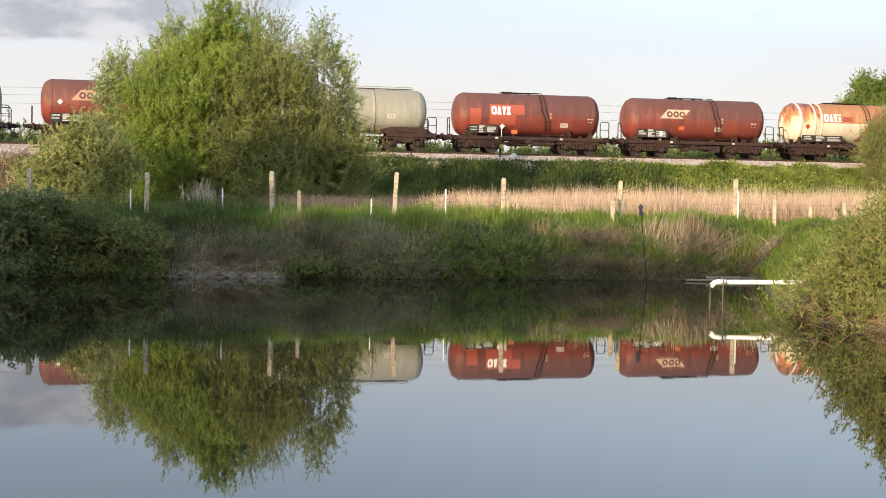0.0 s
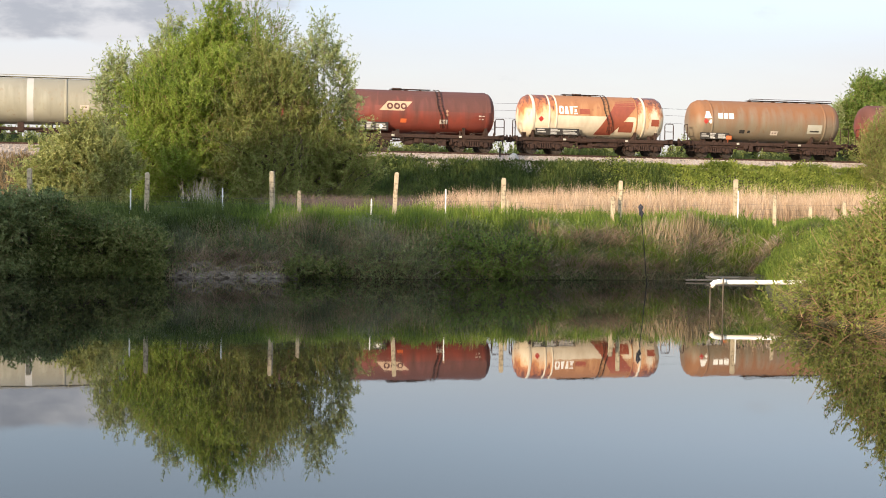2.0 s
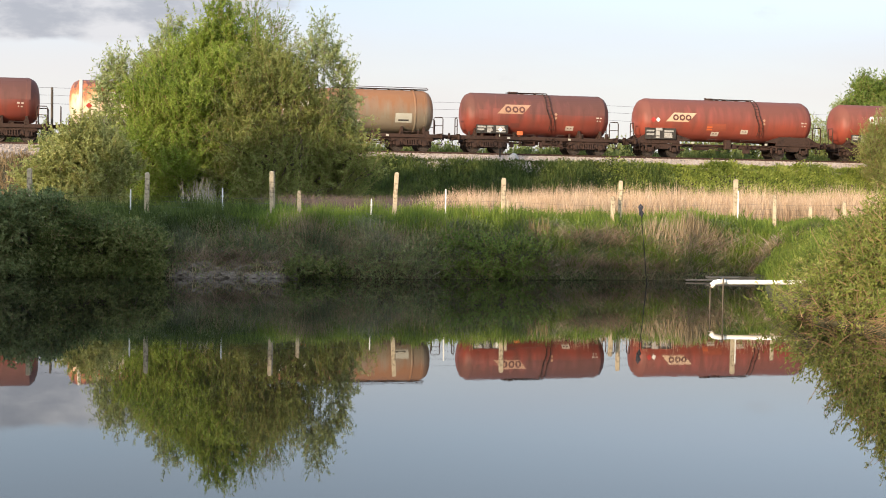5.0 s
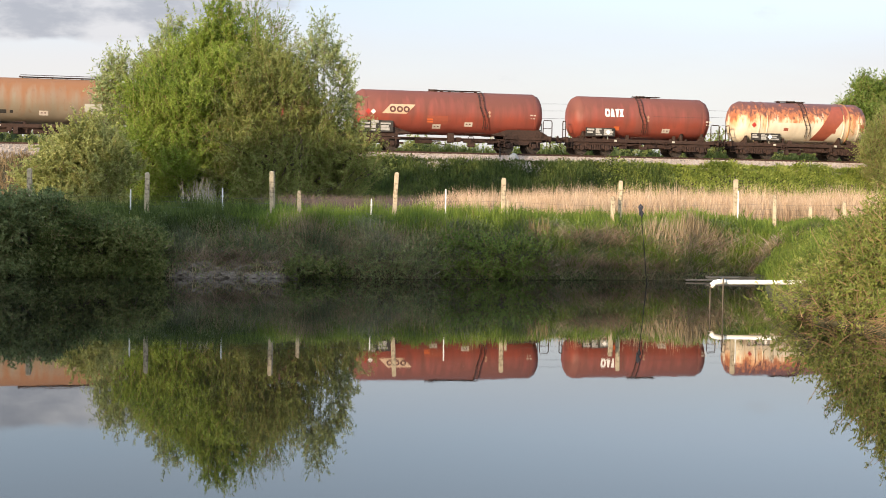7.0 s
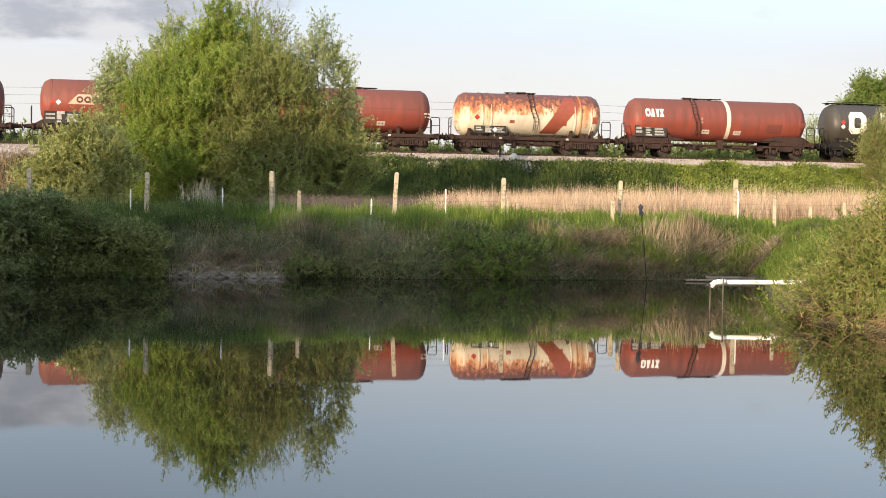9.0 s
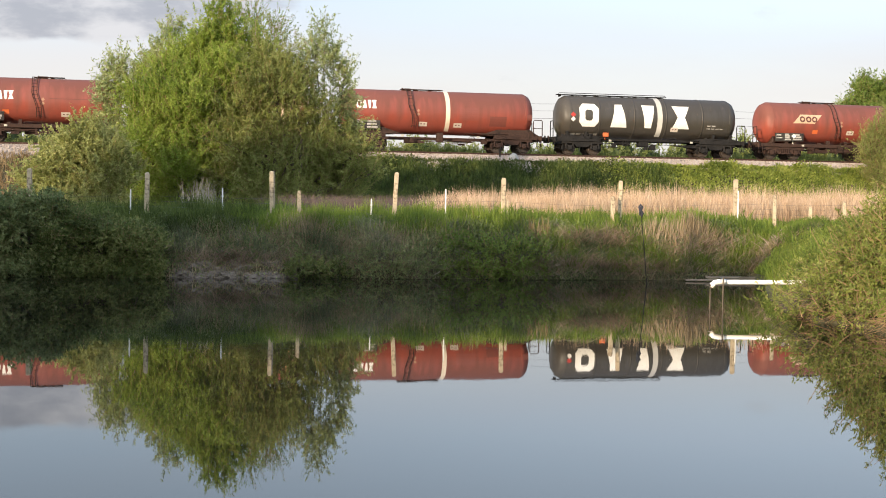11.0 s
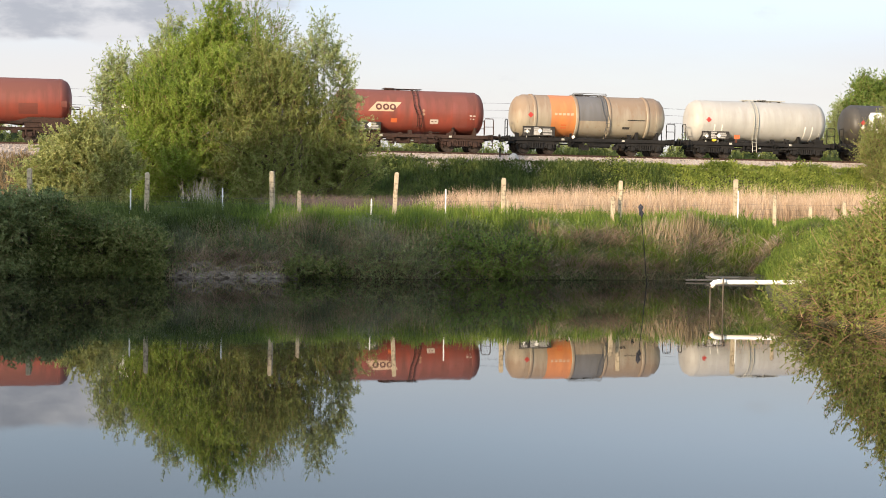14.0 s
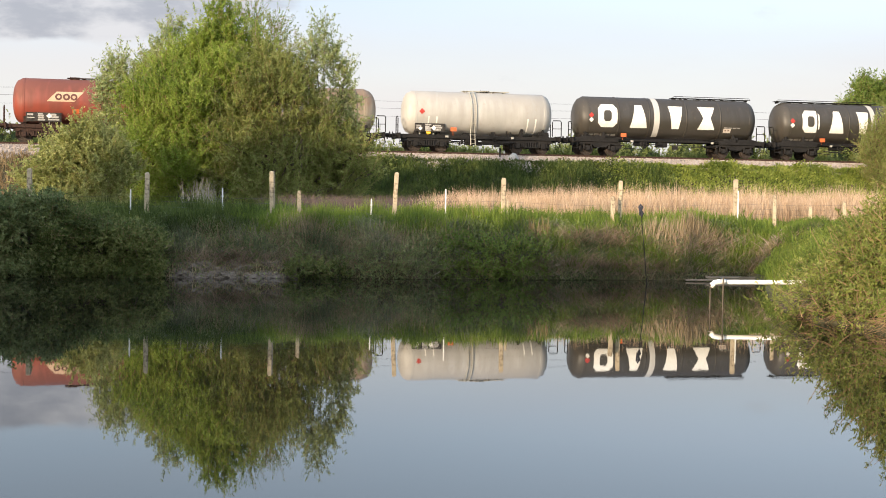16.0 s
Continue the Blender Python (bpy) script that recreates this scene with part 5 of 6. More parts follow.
WILLOW_B = view_clumps(65, [(-124, 84, 22, 20, 0, 0.7), (-112, 58, 32, 28, 0, 1.7), (-86, 46, 20, 24, 0.5, 0.9), (-120, 93, 11, 10, 0, 0.25), (-104, 77, 13, 12, 0, 0.35), (-136, 66, 18, 18, -0.8, 0.6), (-122, 24, 40, 26, -0.5, 1.8), (-78, 20, 16, 18, 0.5, 0.5), (-70, 12, 14, 12, 0.3, 0.4), (-58, 33, 8, 7, 0.4, 0.11), (-52, 20, 10, 8, 0.3, 0.13), (-105, 3, 36, 12, 0, 0.8), (-140, 40, 22, 24, -1.0, 0.7)])
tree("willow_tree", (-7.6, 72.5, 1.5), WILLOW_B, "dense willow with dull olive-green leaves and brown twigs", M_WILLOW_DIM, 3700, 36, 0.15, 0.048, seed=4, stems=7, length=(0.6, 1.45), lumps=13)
SLIM = view_clumps(65.8, [(-85, 116, 4, 7, 0, 0.5), (-89, 106, 5, 8, 0, 0.7), (-79, 105, 4, 7, 0, 0.6), (-75, 95, 5, 7, 0, 0.7), (-81, 96, 7, 9, 0, 0.9), (-69, 86, 4, 6, 0, 0.5), (-72, 82, 7, 9, 0, 0.9), (-65, 71, 4, 6, 0, 0.5), (-69, 66, 7, 9, 0, 0.9), (-61, 57, 4, 5, 0, 0.5),
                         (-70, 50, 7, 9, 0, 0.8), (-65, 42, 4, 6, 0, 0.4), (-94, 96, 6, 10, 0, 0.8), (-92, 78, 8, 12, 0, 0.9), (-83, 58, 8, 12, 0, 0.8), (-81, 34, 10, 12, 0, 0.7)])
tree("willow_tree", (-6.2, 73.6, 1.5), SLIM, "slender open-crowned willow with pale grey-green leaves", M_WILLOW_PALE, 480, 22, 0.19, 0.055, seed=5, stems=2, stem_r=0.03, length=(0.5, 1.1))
BACK = view_clumps(70.5, [(-116, 112, 7, 11, 0, 1.0), (-131, 124, 5, 8, 0, 0.6), (-104, 88, 10, 18, 0, 0.9)])
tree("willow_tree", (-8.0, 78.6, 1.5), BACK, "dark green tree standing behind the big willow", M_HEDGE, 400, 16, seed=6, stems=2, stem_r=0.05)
SIDE = view_clumps(67, [(-224, 91, 5, 8, 0, 0.7), (-229, 80, 5, 8, 0, 0.7), (-218, 80, 6, 9, 0, 0.8), (-233, 72, 5, 9, 0, 0.7), (-223, 66, 8, 11, 0, 0.9), (-230, 54, 8, 10, 0, 0.8), (-218, 48, 12, 14, 0, 1.0), (-207, 90, 4, 8, 0, 0.5), (-208, 78, 7, 10, 0, 0.9), (-206, 66, 10, 14, 0, 1.1),
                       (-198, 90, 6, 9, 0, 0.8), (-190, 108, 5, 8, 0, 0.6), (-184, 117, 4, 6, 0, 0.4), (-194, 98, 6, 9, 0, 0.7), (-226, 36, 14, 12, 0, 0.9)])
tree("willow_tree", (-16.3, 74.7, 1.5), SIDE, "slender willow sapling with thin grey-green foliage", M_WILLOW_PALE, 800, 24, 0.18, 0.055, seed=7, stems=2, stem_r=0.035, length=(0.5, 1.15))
SALLOW = view_clumps(60, [(-258, 24, 24, 24, 0, 1.2), (-240, 36, 20, 20, 0, 0.9), (-226, 16, 24, 18, -0.5, 1.1), (-276, 12, 16, 12, 0, 0.5), (-246, 6, 36, 14, -0.5, 1.0)])
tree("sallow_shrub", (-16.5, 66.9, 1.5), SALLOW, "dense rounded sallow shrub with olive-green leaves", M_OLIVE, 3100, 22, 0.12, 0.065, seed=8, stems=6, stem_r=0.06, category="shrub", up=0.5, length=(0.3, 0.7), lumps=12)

# beyond and beside the track on the right
TB = [(38.8, 121.5, 9.6, 3.0, 2.2, 2.3, 1.2), (36.0, 121.0, 8.4, 1.9, 1.8, 2.0, 1.0), (35.6, 121.0, 11.6, 1.0, 1.0, 1.3, 0.4), (41.5, 122.0, 11.0, 3.0, 2.4, 2.8, 1.2), (38.0, 121.5, 5.6, 4.2, 2.4, 2.2, 1.4), (38.0, 121.2, 11.6, 1.6, 1.4, 1.4, 0.5), (34.3, 121.0, 8.4, 1.1, 1.2, 1.8, 0.8)]
tree("ash_tree", (37.5, 121.5, 2.8), [(c[0] - 0.9, *c[1:]) for c in TB + [(34.9, 121.2, 7.2, 1.4, 1.4, 2.6, 1.0), (36.6, 121.0, 10.2, 1.5, 1.5, 1.6, 0.8), (34.4, 121.0, 9.4, 0.8, 0.9, 1.1, 0.6), (33.5, 121.0, 7.6, 0.9, 0.9, 1.6, 0.9), (35.2, 121.0, 9.0, 1.4, 1.2, 1.6, 1.0), (34.2, 121.0, 5.6, 1.6, 1.0, 1.6, 1.0)]], "broad green tree beyond the railway line", M_HEDGE, 11500, 18, 0.20, 0.10, seed=9, stems=4, stem_r=0.2, lumps=7)
tree("sapling", (31.0, 120.2, 2.8), [(32.2, 120.2, 10.3, 0.2, 0.2, 0.6, 0.4), (32.1, 120.2, 9.2, 0.5, 0.5, 0.8, 0.8), (31.6, 120.2, 8.0, 0.8, 0.6, 1.2, 1.2), (30.3, 120.2, 8.2, 0.7, 0.7, 1.4, 1.0), (29.7, 120.0, 6.4, 1.0, 0.7, 1.6, 1.3), (31.2, 120.2, 5.8, 1.4, 0.7, 1.6, 1.6)], "thin grey-green young willow beyond the railway line", M_WILLOW_PALE, 760, 16, 0.17, 0.06, seed=10, stems=3, stem_r=0.05, length=(0.4, 0.9))
for i, (x, y, rx, rz, z) in enumerate(((29.3, 100.1, 0.8, 1.6, 6.2), (30.6, 100.2, 1.1, 2.1, 7.2), (32.6, 99.6, 1.9, 2.4, 6.8))):
    tree("thorn_shrub", (x, y, float(height(x, y))), [(x, y, z, rx, 1.0, rz, 1.0), (x + 0.2, y - 0.6, z - 1.8, rx, 1.0, 1.2, 0.8)], "brownish-green thorn shrub on the embankment beside the track", M_WILLOW_DIM, 820, 18, 0.13, 0.055, seed=20 + i, stems=3, stem_r=0.06, category="shrub")

# hedge along the far side of the line: one uneven strip
hs = np.arange(-48, 62, 1.15)
hh = 1.0 + 0.35 * np.sin(hs * 0.55) + 0.3 * np.sin(hs * 1.43 + 1) + np.interp(hs, [-48, -20, -6, 2, 12, 24, 34, 60], [0.6, 0.5, -0.1, -0.1, 0.1, 0.7, 0.8, 0.8])
hh += 0.4 - 0.9 * np.exp(-((hs - 4.4) / 1.6) ** 2)
hc = []
for s, h in zip(hs, hh):
    p = on_track(s, -12.0 + 0.5 * math.sin(s * 3.1))
    top = RAIL_Z + h
    gz = float(height(p.x, p.y))
    hc.append((p.x, p.y, (top + gz) / 2 + 0.2, 0.95, 0.7, (top - gz) / 2, 1.0))
q, tw = crown(hc, 19000, 15, 0.16, 0.10, 0.5, (0.25, 0.6), 31)
# added dark lumps block the sky; the hedge's inner shade is in their colour
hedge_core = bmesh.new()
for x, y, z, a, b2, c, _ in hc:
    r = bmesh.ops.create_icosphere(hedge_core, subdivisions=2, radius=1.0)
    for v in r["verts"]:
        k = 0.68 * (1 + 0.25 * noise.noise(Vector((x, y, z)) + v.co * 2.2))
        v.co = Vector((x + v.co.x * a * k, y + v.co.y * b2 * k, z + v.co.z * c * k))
HEDGE = tagged(put("hedge", quads_mesh("hedge", np.concatenate([q, tw]), M_FARHEDGE)), "uneven green hedge along the far side of the railway", "hedge", kind="stuff")
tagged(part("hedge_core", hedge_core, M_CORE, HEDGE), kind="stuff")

# unseen trees along the left shore, beside and behind the camera, added to shade the far bank
# the three tallest are sized to throw shade on the willow's foot
for i, (x, y, h, rr) in enumerate(((-16.9, 8.6, 10.9, 2.0), (-20.2, 9.2, 10.6, 2.1), (-23.3, 8.2, 12.0, 2.3), (-26.3, 9.0, 12.1, 2.3), (-29.2, 8.4, 12.1, 2.4), (-31.8, 9.0, 13.3, 2.4), (-33.6, 8.4, 14.0, 2.3), (-35.6, 8.2, 15.2, 2.8), (-40.0, 9.2, 15.4, 2.9), (-44.0, 8.2, 15.4, 2.9), (-50.4, 8.6, 24.0, 2.3), (-53.4, 8.9, 25.2, 2.4), (-55.0, 8.4, 24.4, 2.0))):
    cl = [(x, y, h - rr, rr, rr, rr, 2.0), (x - 0.8, y + 0.6, h - 2.3 * rr, rr, rr, rr * 0.9, 1.6), (x + 0.9, y - 0.5, h * 0.36, rr, rr, rr * 0.8, 1.2)]
    tree("shade_tree", (x, y, float(height(x, y))), cl, "dense green tree out of view, added to shade the far bank", M_HEDGE, 760 if x > -30 else 1600 if x > -38 else 950, 14, 0.30, 0.17, stems=2, stem_r=0.16, seed=60 + i, group="trees on the side shore")

# ---- the far bank: brambles, low shrubs, grass, reeds ----
def bank_bush(name, x0, x1, d, top0, top1, label, mat, shoots, seed, leaf=0.075, wide=0.055, n=7, group="", lumps=0):
    cl = []
    r = random.Random(seed)
    for i in range(n):
        k = (i + 0.5) / n
        x = x0 + (x1 - x0) * k
        y = float(shore_far(x)) + d + r.uniform(-0.15, 0.25)
        top = top0 + (top1 - top0) * k + r.uniform(-0.12, 0.12)
        half = (x1 - x0) / n * 0.75
        cl.append((x, y, top * 0.5, half, 0.55, top * 0.5, 1.0))
        cl.append((x, y - 0.12, 0.22, half, 0.3, 0.24, 0.7))
        cl.append((x, y + 0.35, top * 0.75, half * 0.8, 0.5, top * 0.28, 0.6))
    bx = (x0 + x1) / 2
    by = float(shore_far(bx)) + d + 0.3
    return tree(name, (bx, by, float(height(bx, by))), cl, label, mat, shoots, 16, leaf, wide, stems=3, stem_r=0.02, category="shrub", seed=seed, up=0.35, length=(0.12, 0.34), group=group, lumps=lumps)


bank_bush("bramble_thicket", -13.6, -10.3, 0.02, 2.22, 2.12, "dense dark green bramble thicket overhanging the water", M_BRAMBLE, 4600, 41, 0.085, 0.062, lumps=6)
bank_bush("dogwood_shrub", -10.9, -7.6, 0.05, 2.0, 1.32, "bushy yellow-green shrub sloping down to the water", M_DOGWOOD, 4200, 42, 0.09, 0.05, lumps=7)
bank_bush("low_shrub", -4.1, -2.7, 0.0, 0.50, 0.42, "small dark green shrub at the water's edge", M_DOGWOOD, 300, 43, n=3)
bank_bush("low_shrub", 0.0, 2.9, 0.1, 1.35, 1.2, "leafy low shrub growing out of the bank", M_HEDGE, 1250, 44, n=6, leaf=0.065, wide=0.036)
bank_bush("low_shrub", -2.6, 0.0, 0.15, 0.85, 1.1, "thin grey-green weeds and brush on the bank", M_BRAMBLE, 520, 45, n=5, leaf=0.06, wide=0.03)

rng = np.random.default_rng(77)


def scatter(n, x0, x1, d0, d1):
    x = rng.uniform(x0, x1, n)
    y = shore_far(x) + rng.uniform(d0, d1, n)
    return x, y


def tufted(x, y, scale=1.3, cut=0.0):
    """Keeps more of the points where a slow wave is high, so that growth comes in tufts."""
    w = np.sin(x * scale * 2.1 + 1.7 * np.sin(y * scale)) * np.sin(y * scale * 1.7 + x * 0.6) + 0.4 * np.sin(x * scale * 5.3)
    return rng.uniform(-1, 1, len(x)) < w + 0.55 - cut


# bright grass on the crest and down the right-hand bank
x, y = scatter(88000, -14.5, 15, 0.95, 4.9)
keep = tufted(x, y)
x, y = x[keep], y[keep]
h = rng.uniform(0.2, 0.56, len(x)) * (0.82 + 0.35 * np.sin(x * 2.3) * np.sin(y * 1.9) + 0.22 * np.sin(x * 6.1 + 3 * np.sin(y * 2.2))) * np.interp(x, [-9, -7, -4, -1, 5, 8.5, 10], [1.15, 1.35, 1.3, 1.15, 1.08, 0.95, 0.55])
crest = blade_quads(np.stack([x, y, height(x, y) - 0.02], 1), h, rng.uniform(0.014, 0.036, len(x)), rng.uniform(0.05, 0.6, len(x)))
x, y = scatter(52000, 2.8, 15, 0.05, 1.3)
inland = y - shore_far(x)
keep = tufted(x, y, 1.0, np.interp(x, [2.8, 4.5, 8.3], [0.4, 0.0, -0.4]))
fallen = (((x - 4.35) / 0.95) ** 2 + ((inland - 0.84) / 0.32) ** 2 < 1) | (((x - 7.4) / 0.9) ** 2 + ((inland - 0.62) / 0.36) ** 2 < 1)
keep &= ~fallen | (rng.uniform(0, 1, len(x)) < 0.25)      # little grows up through the collapsed straw
x, y = x[keep], y[keep]
right = blade_quads(np.stack([x, y, height(x, y) - 0.02], 1), rng.uniform(0.16, 0.42, len(x)) * (1 + 0.35 * np.sin(x * 4.3 + 2 * np.sin(y * 3))), rng.uniform(0.014, 0.034, len(x)), rng.uniform(0.1, 0.7, len(x)))
x, y = scatter(7000, -9.5, -3.2, 0.85, 2.0)
keep = tufted(x, y, 1.6, 0.2)
x, y = x[keep], y[keep]
tufts = blade_quads(np.stack([x, y, height(x, y) - 0.02], 1), rng.uniform(0.3, 0.62, len(x)), rng.uniform(0.016, 0.04, len(x)), rng.uniform(0.1, 0.7, len(x)))
x, y = scatter(12500, -8.2, 9.2, 1.0, 2.6)
keep = tufted(x, y, 2.2, 0.25)
x, y = x[keep], y[keep]
tussock = blade_quads(np.stack([x, y, height(x, y) - 0.03], 1), rng.uniform(0.30, 0.60, len(x)) * (1 + 0.25 * np.sin(x * 3.7 + 2 * np.sin(x * 1.3))), rng.uniform(0.03, 0.055, len(x)), rng.uniform(0.03, 0.45, len(x)))
y = rng.uniform(21, 42, 42000)
x = shore_right(y) + 0.05 + 7.0 * rng.uniform(0, 1, 42000) ** 1.6
keep = tufted(x, y, 1.5, 0.2)
x, y = x[keep], y[keep]
shore = blade_quads(np.stack([x, y, height(x, y) - 0.02], 1), rng.uniform(0.12, 0.36, len(x)) * (1 + 0.45 * np.sin(x * 3.1 + 2 * np.sin(y * 1.7))), rng.uniform(0.012, 0.03, len(x)), rng.uniform(0.1, 0.6, len(x)))
x, y = scatter(32000, -9, 4.8, 0.2, 1.5)
keep = tufted(x, y, 1.8, 0.3)
x, y = x[keep], y[keep]
face = blade_quads(np.stack([x, y, height(x, y) - 0.02], 1), rng.uniform(0.18, 0.45, len(x)) * (1 + 0.45 * np.sin(x * 3.1 + 2 * np.sin(y * 2))), rng.uniform(0.014, 0.032, len(x)), rng.uniform(0.1, 0.8, len(x)))
x, y = scatter(9000, -3.2, 11, -0.02, 0.35)
edge_grass = blade_quads(np.stack([x, y, np.maximum(height(x, y), 0.0) + 0.02], 1), rng.uniform(0.15, 0.4, len(x)), rng.uniform(0.008, 0.016, len(x)), rng.uniform(0.2, 0.9, len(x)))
blades = np.concatenate([crest, right, shore, tufts, tussock])
# left crest blades get a darker tint: the trees' shade is in the colour
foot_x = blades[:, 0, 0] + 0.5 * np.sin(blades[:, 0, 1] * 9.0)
shade_side = (foot_x < -5.6) & (blades[:, 0, 1] < 47)
tagged(put("shade_tinted_grass", quads_mesh("shade_tinted_grass", blades[shade_side], M_SHADEGRASS)), "green grass on the crest of the bank, tinted darker for shade", "grass", kind="stuff")
tagged(put("grass", quads_mesh("grass", blades[~shade_side], M_GRASS)), "fresh green grass on the pond bank", "grass", kind="stuff")

# leafy weeds in clumps on the bank's face
n = 3000
cx, cy = scatter(n, -8.3, 9.0, 0.04, 1.6)
keep = tufted(cx, cy, 1.1, 0.1)
cx, cy = cx[keep], cy[keep]
size = rng.uniform(0.07, 0.2, len(cx))
per = 26
wx, wy = np.repeat(cx, per) + rng.normal(0, 1, len(cx) * per) * np.repeat(size, per), np.repeat(cy, per) + rng.normal(0, 1, len(cx) * per) * np.repeat(size, per)
wz = np.maximum(height(wx, wy), 0.0) + rng.uniform(0.0, 2.4, len(wx)) * np.repeat(size, per)
weeds = leaf_quads(np.stack([wx, wy, wz], 1), rng.normal(size=(len(wx), 3)) + np.array([0, -0.4, 0.5]), rng.uniform(0.05, 0.12, len(wx)), rng.uniform(0.02, 0.05, len(wx)))
n = 900
cy = rng.uniform(30.5, 41.5, n)
cx = shore_right(cy) + 0.1 + 3.2 * rng.uniform(0, 1, n) ** 1.4
keep = tufted(cx, cy, 1.3, 0.1)
cx, cy = cx[keep], cy[keep]
size = rng.uniform(0.06, 0.16, len(cx))
wx, wy = np.repeat(cx, per) + rng.normal(0, 1, len(cx) * per) * np.repeat(size, per), np.repeat(cy, per) + rng.normal(0, 1, len(cx) * per) * np.repeat(size, per)
wz = np.maximum(height(wx, wy), 0.0) + rng.uniform(0.0, 2.6, len(wx)) * np.repeat(size, per)
side_weeds = leaf_quads(np.stack([wx, wy, wz], 1), rng.normal(size=(len(wx), 3)) + np.array([0, -0.4, 0.5]), rng.uniform(0.05, 0.11, len(wx)), rng.uniform(0.02, 0.045, len(wx)))
tagged(put("shore_weeds", quads_mesh("shore_weeds", side_weeds, M_NETTLE)), "leafy weeds among the grass on the pond's side shore", "weeds", kind="stuff")
tagged(put("bank_weeds", quads_mesh("bank_weeds", weeds, M_BRAMBLE)), "leafy green weeds in clumps on the steep bank", "weeds", kind="stuff")
tagged(put("rough_grass", quads_mesh("rough_grass", np.concatenate([face, edge_grass]), M_FACE)), "dull grey-green rough grass on the steep bank", "grass", kind="stuff")

# old dry grass and stalks on the bank's face
x, y = scatter(32000, -8, 10, 0.03, 1.2)
keep = tufted(x, y, 0.8, 0.25 + np.interp(x, [2.5, 4.0], [0, 0.75]))
x, y = x[keep], y[keep]
dry = blade_quads(np.stack([x, y, height(x, y) - 0.02], 1), rng.uniform(0.12, 0.5, len(x)), rng.uniform(0.009, 0.019, len(x)), rng.uniform(0.2, 0.95, len(x)))
x, y = scatter(9000, -3.2, 11, -0.03, 0.22)
fringe = blade_quads(np.stack([x, y, np.maximum(height(x, y), 0.0) + 0.02], 1), rng.uniform(0.15, 0.42, len(x)), rng.uniform(0.008, 0.016, len(x)), rng.uniform(0.3, 0.96, len(x)))
stalks = []
heaps, pale = [], []
for cx, cd, sx_, sd, n, hh_, ln, straw in ((3.9, 0.80, 0.68, 0.16, 1700, 0.55, 0.94, 1), (6.7, 0.55, 0.7, 0.22, 1500, 0.55, 0.93, 1), (6.0, 0.75, 0.55, 0.22, 300, 0.66, 0.3, 2), (6.8, 0.7, 0.35, 0.2, 260, 0.66, 0.4, 2), (6.52, 0.88, 0.19, 0.10, 560, 0.78, 0.10, 2), (5.62, 0.90, 0.24, 0.10, 190, 0.68, 0.12, 2), (4.4, 0.9, 0.4, 0.2, 160, 0.55, 0.4, 2),
                                           (-5.5, 1.0, 0.9, 0.2, 400, 0.45, 0.4, 0), (-3.5, 0.8, 0.35, 0.25, 420, 0.75, 0.22, 0), (-1.6, 0.6, 1.0, 0.25, 500, 0.5, 0.6, 0), (2.5, 0.9, 0.5, 0.2, 200, 0.6, 0.4, 0),
                                           (-5.0, 0.20, 0.9, 0.1, 900, 0.5, 0.96, 1), (3.4, 0.12, 0.9, 0.08, 700, 0.5, 0.95, 1), (8.3, 0.2, 0.5, 0.15, 500, 0.45, 0.9, 1), (5.0, 0.06, 1.1, 0.05, 800, 0.34, 0.96, 1), (2.2, 0.06, 0.6, 0.05, 300, 0.34, 0.96, 1)):
    x = rng.normal(cx * NEAR, sx_ * NEAR, n)
    y = shore_far(x) + np.maximum(cd * NEAR + rng.normal(0, sd, n), 0.02)
    blades = blade_quads(np.stack([x, y, height(x, y) + (0.12 * rng.uniform(0, 1, n) if straw else -0.02)], 1), hh_ * rng.uniform(0.5, 1.2, n) * (1.25 if straw == 1 else 1.0), rng.uniform(0.009, 0.018, n) * (1.0, 1.7, 1.5)[straw], np.clip(ln * rng.uniform(0.8, 1.15, n), 0, 0.99))
    (stalks, heaps, pale)[straw].append(blades)
# thin bleached stems standing up and hanging down on the shaded face, and one fan of old stems behind the fence
n = 800
x = rng.uniform(-7.0, 0.3, n)
y = shore_far(x) + rng.uniform(0.25, 1.25, n)
pale.append(blade_quads(np.stack([x, y, height(x, y)], 1), rng.uniform(0.3, 0.75, n), rng.uniform(0.012, 0.022, n), rng.uniform(0.05, 0.55, n)))
n = 170
x, y = rng.normal(-7.9, 0.26, n), rng.normal(48.2, 0.2, n)
fan = blade_quads(np.stack([x, y, height(x, y)], 1), rng.uniform(0.8, 1.45, n), rng.uniform(0.012, 0.022, n), rng.uniform(0.03, 0.55, n))
tagged(put("dead_stems", quads_mesh("dead_stems", fan, M_BLEACH)), "fan of bleached grey dead stems behind the fence", "dead stems", kind="stuff")
n = 110
x = np.concatenate([rng.normal(2.56, 0.07, n // 2), rng.normal(2.92, 0.08, n - n // 2)])
y = shore_far(x) + rng.uniform(0.75, 1.1, n)
docks = blade_quads(np.stack([x, y, height(x, y)], 1), rng.uniform(0.45, 0.85, n), rng.uniform(0.014, 0.026, n), rng.uniform(0.03, 0.25, n))
tagged(put("dead_docks", quads_mesh("dead_docks", docks, M_TAWNY)), "rusty brown dead dock stems in the bank grass", "dead stems", kind="stuff")
tagged(put("dead_reeds", quads_mesh("dead_reeds", np.concatenate(pale), M_GRASSDRY)), "upright pale dead reed stalks on the bank", "dead reeds", kind="stuff")
tagged(put("straw_heaps", quads_mesh("straw_heaps", np.concatenate(heaps), M_STRAW)), "collapsed pinkish-brown dead reed straw on the bank", "dead reeds", kind="stuff")
tagged(put("dry_grass", quads_mesh("dry_grass", np.concatenate([dry, fringe[::3]] + stalks), M_GRASSDRY)), "bleached dead grass and broken stalks on the bank", "dry grass", kind="stuff")

